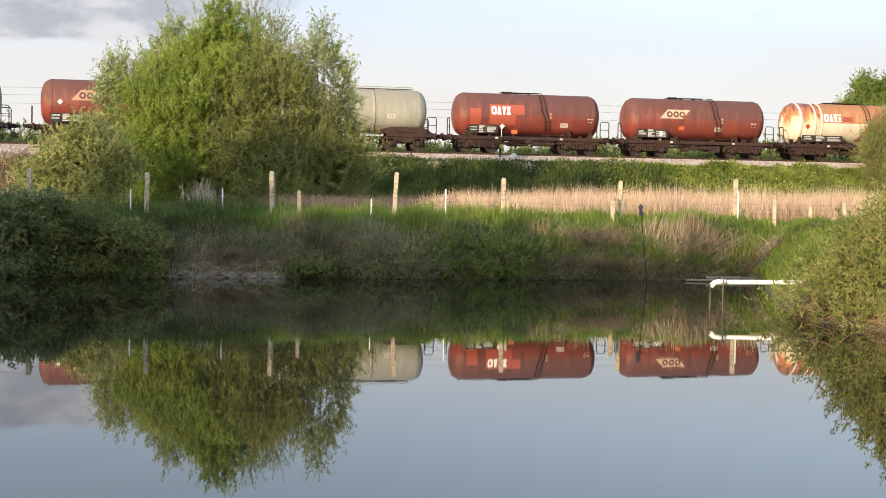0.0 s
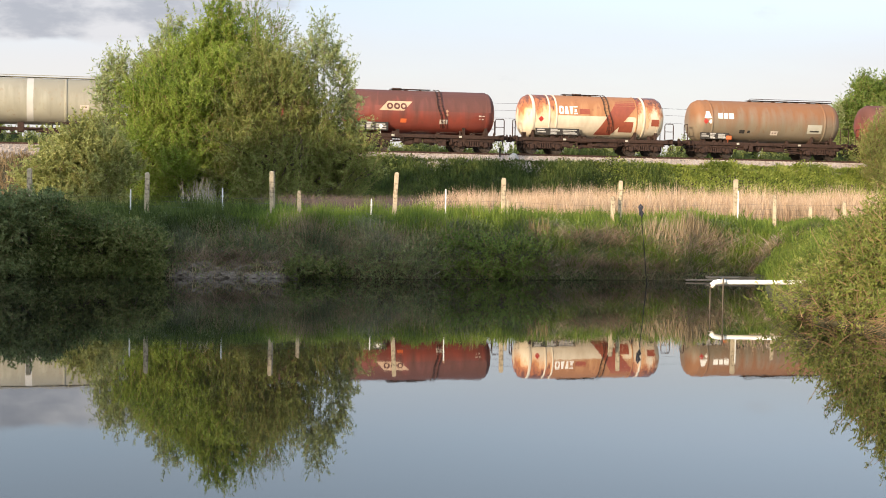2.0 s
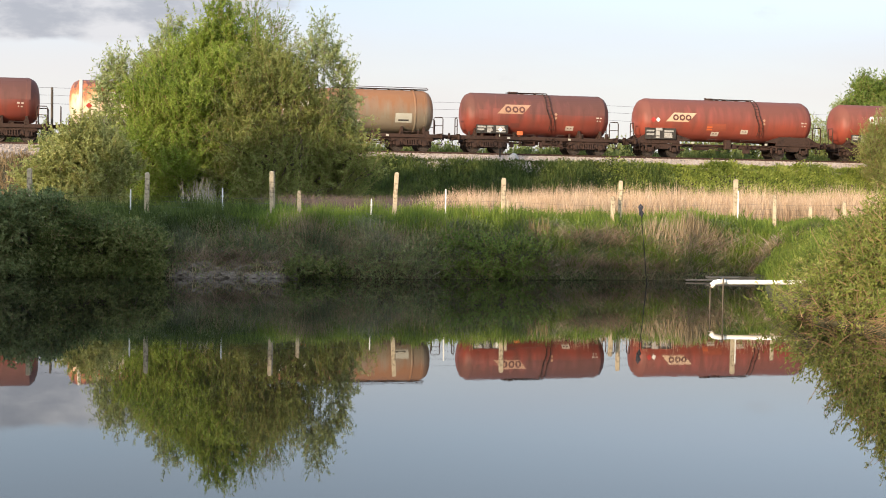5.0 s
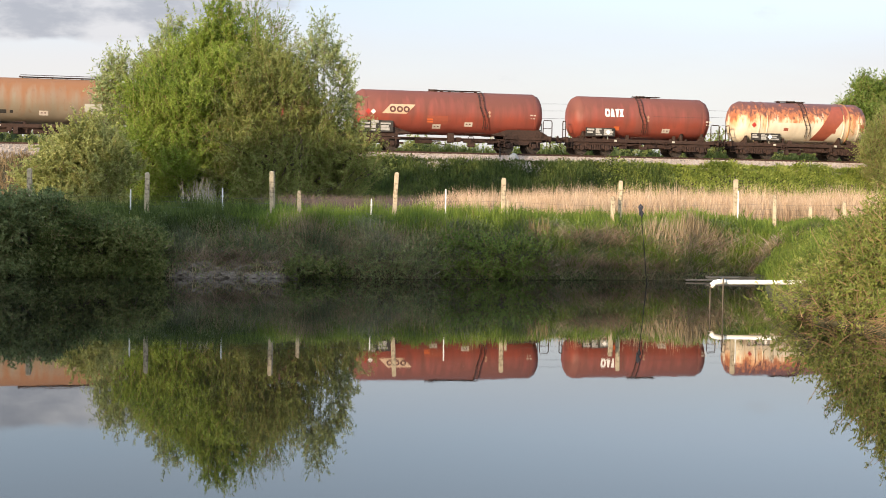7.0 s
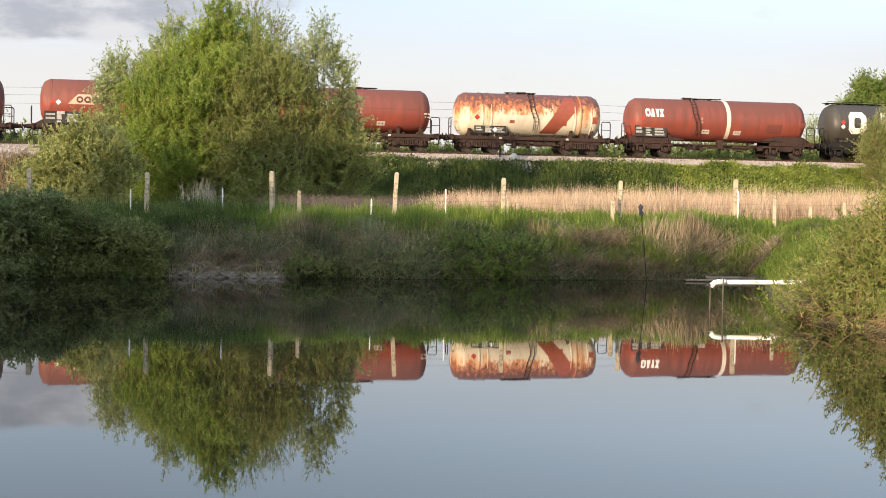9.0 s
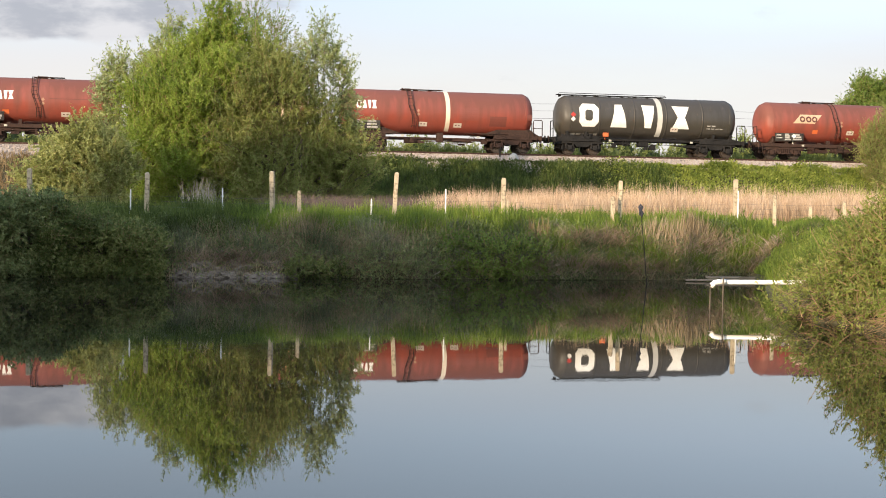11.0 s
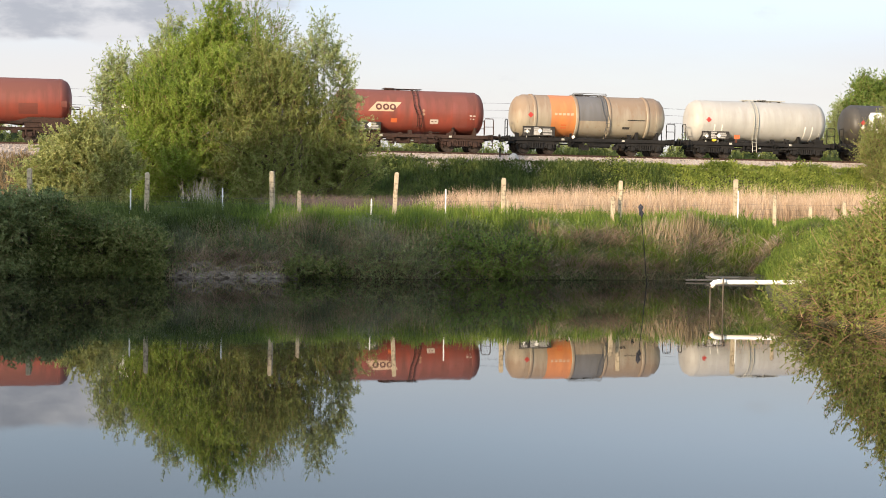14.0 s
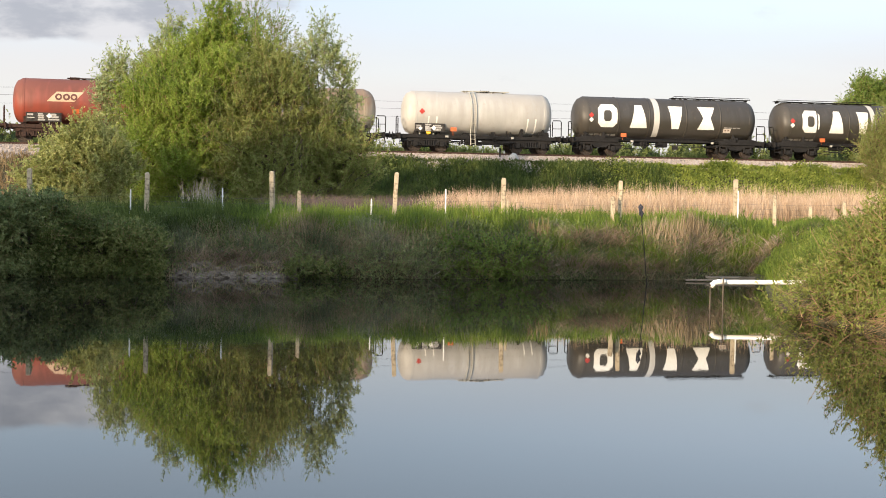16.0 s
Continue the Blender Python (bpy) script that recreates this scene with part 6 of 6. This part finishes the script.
# bare eroded soil at the foot of the bank, with roots and rubble
mx = np.arange(-8.0, -3.3, 0.035)
mz = np.concatenate([[-0.35], np.arange(-0.05, 0.80, 0.035)])
MX, MZ = np.meshgrid(mx, mz)
ledge = np.interp(MZ, [-0.35, 0.0, 0.12, 0.18, 0.42, 0.5, 0.8], [-0.02, 0.02, 0.05, 0.13, 0.20, 0.30, 0.62])
rough = sum(a * np.sin(MX * f + p + 1.3 * np.sin(MX * 2.3 + p)) * np.sin(MZ * g + 2 * p + 1.2 * np.sin(MX * 1.7 + p)) for a, f, g, p in ((0.05, 2.3, 7, 0), (0.04, 5.9, 15, 1), (0.03, 11, 24, 2), (0.02, 26, 41, 4)))
MY = shore_far(MX) + ledge - 0.10 + rough + rng.normal(0, 0.012, MX.shape)
fade = np.clip(np.minimum(MX + 8.0, -3.35 - MX) / 0.8, 0, 1)
MY += 0.45 * (1 - fade)
mi = np.arange(MX.size).reshape(MX.shape)
me = bpy.data.meshes.new("soil_bank")
me.from_pydata(np.stack([MX, MY, MZ], -1).reshape(-1, 3).tolist(), [], np.stack([mi[:-1, :-1], mi[:-1, 1:], mi[1:, 1:], mi[1:, :-1]], -1).reshape(-1, 4).tolist())
me.materials.append(M_MUD)
tagged(put("soil_bank", me), "bare grey-brown eroded soil at the water's edge", "soil", kind="structure")
n = 700
x = rng.uniform(-7.6, -4.1, n)
z = rng.uniform(0.12, 0.75, n)
y = shore_far(x) + np.interp(z, [0.0, 0.42, 0.8], [-0.12, 0.02, 0.42])
roots = blade_quads(np.stack([x, y, z], 1), -rng.uniform(0.08, 0.35, n), rng.uniform(0.008, 0.018, n), rng.uniform(0.1, 0.8, n))
tagged(put("hanging_roots", quads_mesh("hanging_roots", roots, M_GRASSDRY)), "thin pale roots and dead grass hanging over bare soil", "roots", kind="stuff")

# the reed bed behind the fence
n = 84000
x, y = rng.uniform(-10, 30, n), 51 + 32 * rng.uniform(0, 1, n) ** 1.5
edge = np.interp(y, [51, 65, 71, 83], [-0.8, -0.7, -0.9, -1.2]) + 0.5 * np.sin(y * 1.1)
keep = (x > edge) | (rng.uniform(0, 1, n) < 0.004)
x, y = x[keep], y[keep]
h = rng.uniform(0.85, 1.42, len(x)) * np.interp(x, [-2, 1, 6, 26], [0.62, 0.85, 1.0, 1.05]) * (1 + 0.12 * np.sin(x * 2.1 + 2 * np.sin(y * 0.7)) + 0.08 * np.sin(x * 6.3 + y))
reed = blade_quads(np.stack([x, y, height(x, y)], 1), h, rng.uniform(0.008, 0.022, len(x)), 0.04 + 0.82 * rng.uniform(0, 1, len(x)) ** 1.3)
tagged(put("reed_bed", quads_mesh("reed_bed", reed, M_REED)), "bleached straw-coloured reed bed behind the fence", "reeds", kind="stuff")

# dead brown stalks beside the reeds, their brown darkened to carry the tree shade
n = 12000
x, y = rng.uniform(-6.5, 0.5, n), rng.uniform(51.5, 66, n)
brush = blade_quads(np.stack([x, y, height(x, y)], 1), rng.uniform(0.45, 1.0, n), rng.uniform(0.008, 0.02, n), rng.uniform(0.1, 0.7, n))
tagged(put("dead_stalks", quads_mesh("dead_stalks", brush, M_STALK)), "brown dead stalks beside the reed bed, tinted darker for tree shade", "dead stalks", kind="stuff")

# nettles and weeds on the embankment slope
n = 62000
s, nn = rng.uniform(-38, 46, n), np.concatenate([rng.uniform(3.4, 10.5, 52000), rng.uniform(3.4, 4.8, 10000)])
nn = nn + np.where(nn < 5, 0.22 * np.sin(s * 0.9) * np.sin(s * 0.37 + 1), 0)
keep = ~((s < -22.0 + rng.normal(0, 1.2, n)) & (nn < 8.5))
s, nn = s[keep], nn[keep]
px, py = s * T_DIR[0] + nn * T_NRM[0], TRACK_Y + s * T_DIR[1] + nn * T_NRM[1]
tall = 0.42 + 0.22 * np.sin(s * 1.3) * np.sin(nn * 1.1 + s * 0.4) + 0.14 * np.sin(s * 3.7)
stem_h = np.maximum(0.12, tall * rng.uniform(0.4, 1.2, len(s))) * np.interp(nn, [3.3, 4.0], [0.35, 1.2]) * (0.75 + 0.35 * np.sin(s * 0.8 + 1.4 * np.sin(s * 0.31)))
foot = np.maximum(height(px, py), RAIL_Z + np.interp(-nn, [-10.5, -4.35, -3.75, -3.15, -2.85], [-9.0, -1.35, -0.84, -0.52, -0.38]))
lv = []
for k in range(4):
    z = foot + stem_h * (0.25 + 0.25 * k)
    pos = np.stack([px + rng.normal(0, 0.07, len(px)), py + rng.normal(0, 0.07, len(px)), z], 1)
    lv.append(leaf_quads(pos, rng.normal(size=pos.shape) + np.array([0, -0.2, 0.7]), rng.uniform(0.10, 0.26, len(px)), rng.uniform(0.035, 0.10, len(px))))
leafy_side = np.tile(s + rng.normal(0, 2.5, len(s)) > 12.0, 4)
lv = np.concatenate(lv)
tagged(put("nettles", quads_mesh("nettles", lv[leafy_side], M_SLOPE)), "rank yellow-green nettles and weeds on the embankment slope", "weeds", kind="stuff")
# darker leaves on this side: the willow's shade is put into their colour
tagged(put("docks", quads_mesh("docks", lv[~leafy_side][::2], M_SLOPESHADE)), "green docks and weeds on the embankment slope, tinted darker for shade", "weeds", kind="stuff")
n = 46000
s, nn = rng.uniform(-26, 14, n), rng.uniform(3.5, 10.5, n)
px, py = s * T_DIR[0] + nn * T_NRM[0], TRACK_Y + s * T_DIR[1] + nn * T_NRM[1]
keep = np.sin(s * 1.9 + 2 * np.sin(nn * 0.9)) * np.sin(nn * 1.6 + s * 0.7) + 0.6 > rng.uniform(-0.6, 1.2, n)
px, py, s, nn = px[keep], py[keep], s[keep], nn[keep]
slope = blade_quads(np.stack([px, py, height(px, py)], 1), rng.uniform(0.35, 0.85, len(s)) * (1 + 0.3 * np.sin(s * 1.1)) * np.interp(nn, [3.5, 4.4], [0.5, 1.0]), rng.uniform(0.03, 0.065, len(s)), rng.uniform(0.1, 0.7, len(s)))
# the blade colour here holds the slope's shade too
tagged(put("slope_grass", quads_mesh("slope_grass", slope, M_SHADEGRASS)), "long green grass in tufts on the embankment slope, tinted darker for shade", "grass", kind="stuff")
n = 18000
s, nn = rng.uniform(-46, -21, n), rng.uniform(3.7, 10, n)
px, py = s * T_DIR[0] + nn * T_NRM[0], TRACK_Y + s * T_DIR[1] + nn * T_NRM[1]
tan = blade_quads(np.stack([px, py, height(px, py)], 1), rng.uniform(0.25, 0.6, n), rng.uniform(0.02, 0.05, n), rng.uniform(0.2, 0.8, n))
tagged(put("dry_slope_grass", quads_mesh("dry_slope_grass", tan, M_TAWNY)), "tawny dry grass on the embankment slope", "dry grass", kind="stuff")

# tall weeds on the verge beyond the track, seen under the wagons
n = 15000
s, nn = rng.uniform(-40, 50, n), rng.uniform(4.2, 6.2, n)
px, py = s * T_DIR[0] - nn * T_NRM[0], TRACK_Y + s * T_DIR[1] - nn * T_NRM[1]
top = RAIL_Z + 0.58 + 0.16 * np.sin(s * 0.7 + np.sin(s * 0.23)) + 0.10 * np.sin(s * 2.3 + nn) + rng.normal(0, 0.10, n)
foot = height(px, py)
verge = blade_quads(np.stack([px, py, foot], 1), np.maximum(top - foot, 0.2), rng.uniform(0.03, 0.07, n), rng.uniform(0.02, 0.3, n))
tagged(put("verge_grass", quads_mesh("verge_grass", verge, M_VERGE)), "tall sunlit green grass on the verge beyond the track", "grass", kind="stuff")

# shrub hanging over the water on the right-hand shore, its outline fitted to the camera's view
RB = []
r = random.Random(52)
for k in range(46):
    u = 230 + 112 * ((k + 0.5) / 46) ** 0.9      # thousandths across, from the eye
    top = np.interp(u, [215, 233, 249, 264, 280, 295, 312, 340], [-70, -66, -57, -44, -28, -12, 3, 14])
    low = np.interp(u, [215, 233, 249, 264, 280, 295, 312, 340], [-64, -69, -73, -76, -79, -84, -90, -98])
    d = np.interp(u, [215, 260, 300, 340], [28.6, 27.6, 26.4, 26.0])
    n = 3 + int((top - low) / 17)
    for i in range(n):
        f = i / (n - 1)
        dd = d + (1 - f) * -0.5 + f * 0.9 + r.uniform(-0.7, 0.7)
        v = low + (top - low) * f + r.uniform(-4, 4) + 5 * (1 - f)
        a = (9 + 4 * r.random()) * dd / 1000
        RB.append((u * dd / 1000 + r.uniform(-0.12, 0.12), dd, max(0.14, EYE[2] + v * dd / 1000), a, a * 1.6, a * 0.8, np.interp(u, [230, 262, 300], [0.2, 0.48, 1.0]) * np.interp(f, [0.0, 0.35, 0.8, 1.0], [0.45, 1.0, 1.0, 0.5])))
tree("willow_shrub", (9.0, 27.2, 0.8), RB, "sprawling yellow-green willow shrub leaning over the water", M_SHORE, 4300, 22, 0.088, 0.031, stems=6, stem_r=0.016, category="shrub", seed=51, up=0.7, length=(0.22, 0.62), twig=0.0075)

n = 1200
y = rng.uniform(22.5, 30.5, n)
x = shore_right(y) + np.maximum(rng.normal(0.35, 0.35, n), 0.05)
base = np.stack([x, y, rng.uniform(0.08, 0.62, n)], 1)
tip = base + np.stack([rng.normal(-0.20, 0.15, n), rng.normal(-0.18, 0.16, n), rng.uniform(-0.42, 0.08, n)], 1)
tip[:, 2] = np.maximum(tip[:, 2], 0.01)
side = np.array([0, 0, 0.006])
tagged(put("dead_twigs", quads_mesh("dead_twigs", np.stack([base - side, base + side, tip + side * 0.4, tip - side * 0.4], 1), M_TWIG)), "tangle of dry brown twigs at the water's edge", "twigs", kind="stuff")

# ---- fence ----
def post_mesh(h, w, mat, pointed=True):
    bm = bmesh.new()
    box(bm, -w / 2, w / 2, -w / 2, w / 2, -0.4, h - w * 0.3, 0.012)
    prof = [(w / 2 - 0.004, h - w * 0.32), (w * 0.40, h - w * 0.12), (w * 0.22, h)]
    rings = [[bm.verts.new((sx_ * r_, sy_ * r_, z)) for sx_, sy_ in ((-1, -1), (1, -1), (1, 1), (-1, 1))] for r_, z in prof]
    for a, b2 in zip(rings, rings[1:]):
        for j in range(4):
            bm.faces.new((a[j], a[(j + 1) % 4], b2[(j + 1) % 4], b2[j]))
    bm.faces.new(rings[-1])
    return mesh_of(bm, "post", mat)


TALL = [(-10.5, 37.17, 2.63, 0), (-7.62, 37.63, 2.58, 0.5), (-4.45, 38.14, 2.67, -1), (-1.31, 38.64, 2.70, 2.8), (1.59, 39.10, 2.60, 0.2), (4.76, 39.61, 2.58, 0.6), (7.98, 40.13, 2.67, 0)]
TALL = [(x * NEAR, y * NEAR, z * NEAR, lean) for x, y, z, lean in TALL]
for i, (x, y, z, lean) in enumerate(TALL):
    g = float(height(x, y))
    ob = put("fence_post", post_mesh(z - g, 0.13, M_CONCRETE), at=pose(x, y, g, 0, lean, 8 * math.sin(i * 2.2)))
    tagged(ob, "weathered pale concrete fence post standing in grass", "fence post", "tall fence posts")
for i, (x, y, z, lean, w) in enumerate(((-3.75, 38.0, 2.17, 0.5, 0.105), (4.56, 39.33, 2.15, -2.0, 0.13), (9.04, 40.05, 2.27, 0, 0.11), (10.05, 40.21, 1.97, 1, 0.11), (11.04, 40.37, 2.11, -1, 0.11), (1.71, 38.87, 2.0, -1.0, 0.07))):
    x, y, z = x * NEAR, y * NEAR, z * NEAR
    g = float(height(x, y))
    ob = put("fence_post", post_mesh(z - g, w, M_CONCRETE), at=pose(x, y, g, 0, lean, 10 * math.cos(i)))
    tagged(ob, "short weathered tan fence post in the grass", "fence post", "short fence posts")
for i, (x, y, z) in enumerate(((-7.99, 37.42, 2.14), (-5.70, 37.79, 2.21), (-1.89, 38.40, 1.99), (0.05, 38.71, 2.27), (8.03, 39.98, 2.36))):
    x, y, z = x * NEAR, y * NEAR, z * NEAR
    g = float(height(x, y))
    bm = bmesh.new()
    tube(bm, [(0, 0, -0.3), (0, 0, z - g - 0.01), (0, 0, z - g)], [0.022, 0.020, 0.012], 8)
    box(bm, -0.03, 0.03, -0.03, 0.0, (z - g) * 0.75, (z - g) * 0.75 + 0.03)
    tagged(put("fence_stake", mesh_of(bm, "fence_stake", M_STAKE), at=pose(x, y, g, 0, 0.6 * math.sin(i * 3), 0)), "thin white electric-fence stake", "fence stake", "white fence stakes")
netting = tagged(new("wire_netting"), "grey wire netting stretched between the fence posts", "fence wire")
for k, up_ in enumerate((0.42, 0.58, 0.72)):
    bm = bmesh.new()
    line = [Vector((x, y + 0.08, float(height(x, y)) + up_)) for x, y, z, lean in TALL] + [Vector((12.8, 45.4, 1.52 + up_))]
    pts = []
    for a, b2 in zip(line, line[1:]):
        pts += [a, a.lerp(b2, 0.5) - Vector((0, 0, 0.03))]
    tube(bm, pts + [line[-1]], 0.0025, 4)
    part("wire", bm, M_WIRE, netting)
bm = bmesh.new()
for (xa, ya, *_), (xb, yb, *_) in zip(TALL[2:], TALL[3:5]):
    for k in range(1, 22):
        f = k / 22
        x, y = xa + (xb - xa) * f, ya + (yb - ya) * f + 0.08
        g = float(height(x, y))
        tube(bm, [(x, y, g + 0.1), (x, y, g + 0.70)], 0.002, 3)
tagged(part("mesh_wires", bm, M_WIRE, netting), kind="stuff")

# ---- the pipe, its props, the planks, the stick ----
pipe = tagged(new("white_pipe"), "white plastic drain pipe on thin props over the water", "pipe")
bm = bmesh.new()
tube(bm, [(5.69, 30.05, 0.563), (7.14, 30.07, 0.574), (8.47, 30.1, 0.585), (9.6, 30.16, 0.62)], 0.047, 16)
part("tube", bm, M_PVC, pipe, smooth=True)
bm = bmesh.new()
tube(bm, [(5.82, 30.05, 0.563), (5.66, 30.05, 0.563), (5.58, 30.05, 0.546), (5.525, 30.05, 0.50), (5.514, 30.05, 0.45)], 0.055, 16)
part("elbow", bm, M_PVC, pipe, smooth=True)
for x, y, top in ((5.55, 30.38, 0.49), (5.72, 29.88, 0.67)):
    bm = bmesh.new()
    tube(bm, [(x, y, -0.6), (x + 0.01, y, top)], 0.015, 8)
    part("prop", bm, M_BARK, pipe, "thin weathered wooden prop")
bm = bmesh.new()
tube(bm, [(5.72, 29.88, 0.65), (5.72, 30.17, 0.65)], 0.012, 6)
part("tie", bm, M_WIRE, pipe)
for k, (x0, y0, x1, y1, z) in enumerate(((6.9, 41.5, 10.2, 41.95, 0.045), (7.5, 41.75, 10.8, 42.2, 0.11))):
    bm = bmesh.new()
    L = math.hypot(x1 - x0, y1 - y0)
    box(bm, 0, L, -0.08, 0.08, -0.025, 0.025, 0.006)
    tagged(put("plank", mesh_of(bm, "plank", M_WOOD), at=pose(x0, y0, z, 3 * k, 0, math.degrees(math.atan2(y1 - y0, x1 - x0)))), "weathered grey wooden plank along the water's edge", "plank", "planks at the water's edge")
stick = tagged(new("stick"), "thin leaning stick in the water with a rag on top", "stick")
bm = bmesh.new()
tube(bm, [(5.56, 39.9, -0.6), (5.56, 39.9, 0.0), (5.50, 39.93, 0.72), (5.44, 39.95, 1.34), (5.37, 39.97, 2.05)], [0.016, 0.015, 0.0135, 0.011, 0.008], 7)
part("rod", bm, M_PANEL, stick)
bm = bmesh.new()
for k in range(5):
    a = k * 1.3
    c = Vector((5.37 + 0.03 * math.cos(a), 39.97 + 0.03 * math.sin(a), 1.92 + 0.04 * k))
    tube(bm, [c + Vector((0, 0, -0.12)), c + Vector((0.02, 0, 0)), c + Vector((-0.03, 0, 0.10))], [0.015, 0.042, 0.012], 7)
part("rag", bm, M_RAG, stick, "crumpled dark blue rag")

# fallen branches lying with one end in the water
for x0, d0, x1, d1, z1 in ((2.55, 0.25, 3.45, -0.12, 0.02), (2.9, 0.35, 3.55, -0.05, 0.16), (0.35, 0.15, -0.35, -0.1, 0.03), (7.6, 0.5, 8.5, 0.2, 0.25)):
    a = Vector((x0, float(shore_far(x0)) + d0, 0.0))
    a.z = max(float(height(a.x, a.y)), 0.0) + 0.03
    b2 = Vector((x1, float(shore_far(x1)) + d1, z1))
    bm = bmesh.new()
    mid = a.lerp(b2, 0.5) + Vector((0, 0, 0.06))
    tube(bm, [a, mid, b2], [0.016, 0.013, 0.006], 6)
    tube(bm, [mid, mid + Vector((0.16, -0.10, 0.12)), mid + Vector((0.34, -0.16, 0.14))], [0.009, 0.007, 0.003], 5)
    tube(bm, [a.lerp(b2, 0.7), a.lerp(b2, 0.7) + Vector((-0.12, -0.08, 0.10))], [0.007, 0.003], 5)
    tagged(put("fallen_branch", mesh_of(bm, "fallen_branch", M_BRANCH)), "pale bare fallen branch at the foot of the bank", "branch", "fallen branches")

# ---- lineside things ----
bm = bmesh.new()
tube(bm, [(0, 0, -0.5), (0, 0, 0.86)], 0.045, 8)
box(bm, -0.06, 0.06, -0.05, 0.02, 0.66, 0.86, 0.01)
p = on_track(3.1, 2.75, -0.9)
tagged(put("track_marker", mesh_of(bm, "track_marker", M_FRAMEB), at=pose(p.x, p.y, p.z + 0.3)), "short dark metal marker post beside the track", "marker post")
bm = bmesh.new()
bmesh.ops.create_icosphere(bm, subdivisions=3, radius=1.0)
for v in bm.verts:
    k = 1 + 0.22 * noise.noise(v.co * 2.1)
    v.co = Vector((v.co.x * 0.34, v.co.y * 0.26, v.co.z * 0.36)) * k
p = on_track(3.95, 3.0, -0.42)
tagged(put("sack", mesh_of(bm, "sack", M_BAG, True), at=pose(p.x, p.y, p.z)), "crumpled pale grey sack lying on the ballast shoulder", "sack")

poles = [-62.8, -25.6, 11.5, 48.6]
for s in poles:
    p = on_track(s, -6.0)
    g = float(height(p.x, p.y))
    t = tagged(new("telegraph_pole"), "dark wooden telegraph pole with cross arms beyond the track", "telegraph pole", "telegraph poles")
    t.matrix_basis = pose(p.x, p.y, g, 0, 0, math.degrees(TRACK_A))
    top = RAIL_Z + 3.95 - g
    bm = bmesh.new()
    tube(bm, [(0, 0, -0.5), (0, 0, top)], [0.11, 0.08], 10)
    part("pole", bm, M_BARK, t)
    for z in (top - 0.15, top - 0.65, top - 1.15):
        bm = bmesh.new()
        box(bm, -0.05, 0.05, -0.55, 0.55, z - 0.05, z + 0.05)
        for y in (-0.45, 0.45):
            tube(bm, [(0, y, z + 0.05), (0, y, z + 0.16)], 0.035, 7)
        part("cross_arm", bm, M_BARK, t)
for k, (z, n) in enumerate(((3.92, -5.55), (3.42, -5.55), (2.92, -6.45))):
    bm = bmesh.new()
    pts = []
    for a, b2 in zip(poles, poles[1:]):
        for i in range(8):
            f = i / 8
            pts.append(on_track(a + (b2 - a) * f, n, z - 0.22 * 4 * f * (1 - f)))
    pts.append(on_track(poles[-1], n, z))
    tube(bm, pts, 0.007, 4)
    tagged(put("telegraph_wire", mesh_of(bm, "telegraph_wire", M_FRAMEB)), "thin dark telegraph wire slung between poles", "wire", "telegraph wires")

# sleepers, piece by piece
bm = bmesh.new()
box(bm, -0.12, 0.12, -1.28, 1.28, -0.30, -0.165, 0.015)
sl = mesh_of(bm, "sleeper", M_SLEEPER)
for i in range(160):
    put("sleeper", sl, track, pose(-44 + 0.62 * i, 0, 0, 0, 0, 0.4 * math.sin(i * 1.7)))


# ---- what moves ----
def motions():
    times = [0.5 * i for i in range(33)]
    for w, s_left in WAGONS:
        walk(w, [(t, Matrix.Translation(on_track(s_left - run(t))) @ Matrix.Rotation(TRACK_A, 4, "Z")) for t in times])
    fine = [i * 2 / 30 for i in range(241)]
    for ws, dx in WHEELSETS:
        walk(ws, [(t, pose(dx, 0, 0.46, 0, -math.degrees((SPEED * t + 0.5 * GAIN * t * t) / 0.46), 0)) for t in fine])


motions()
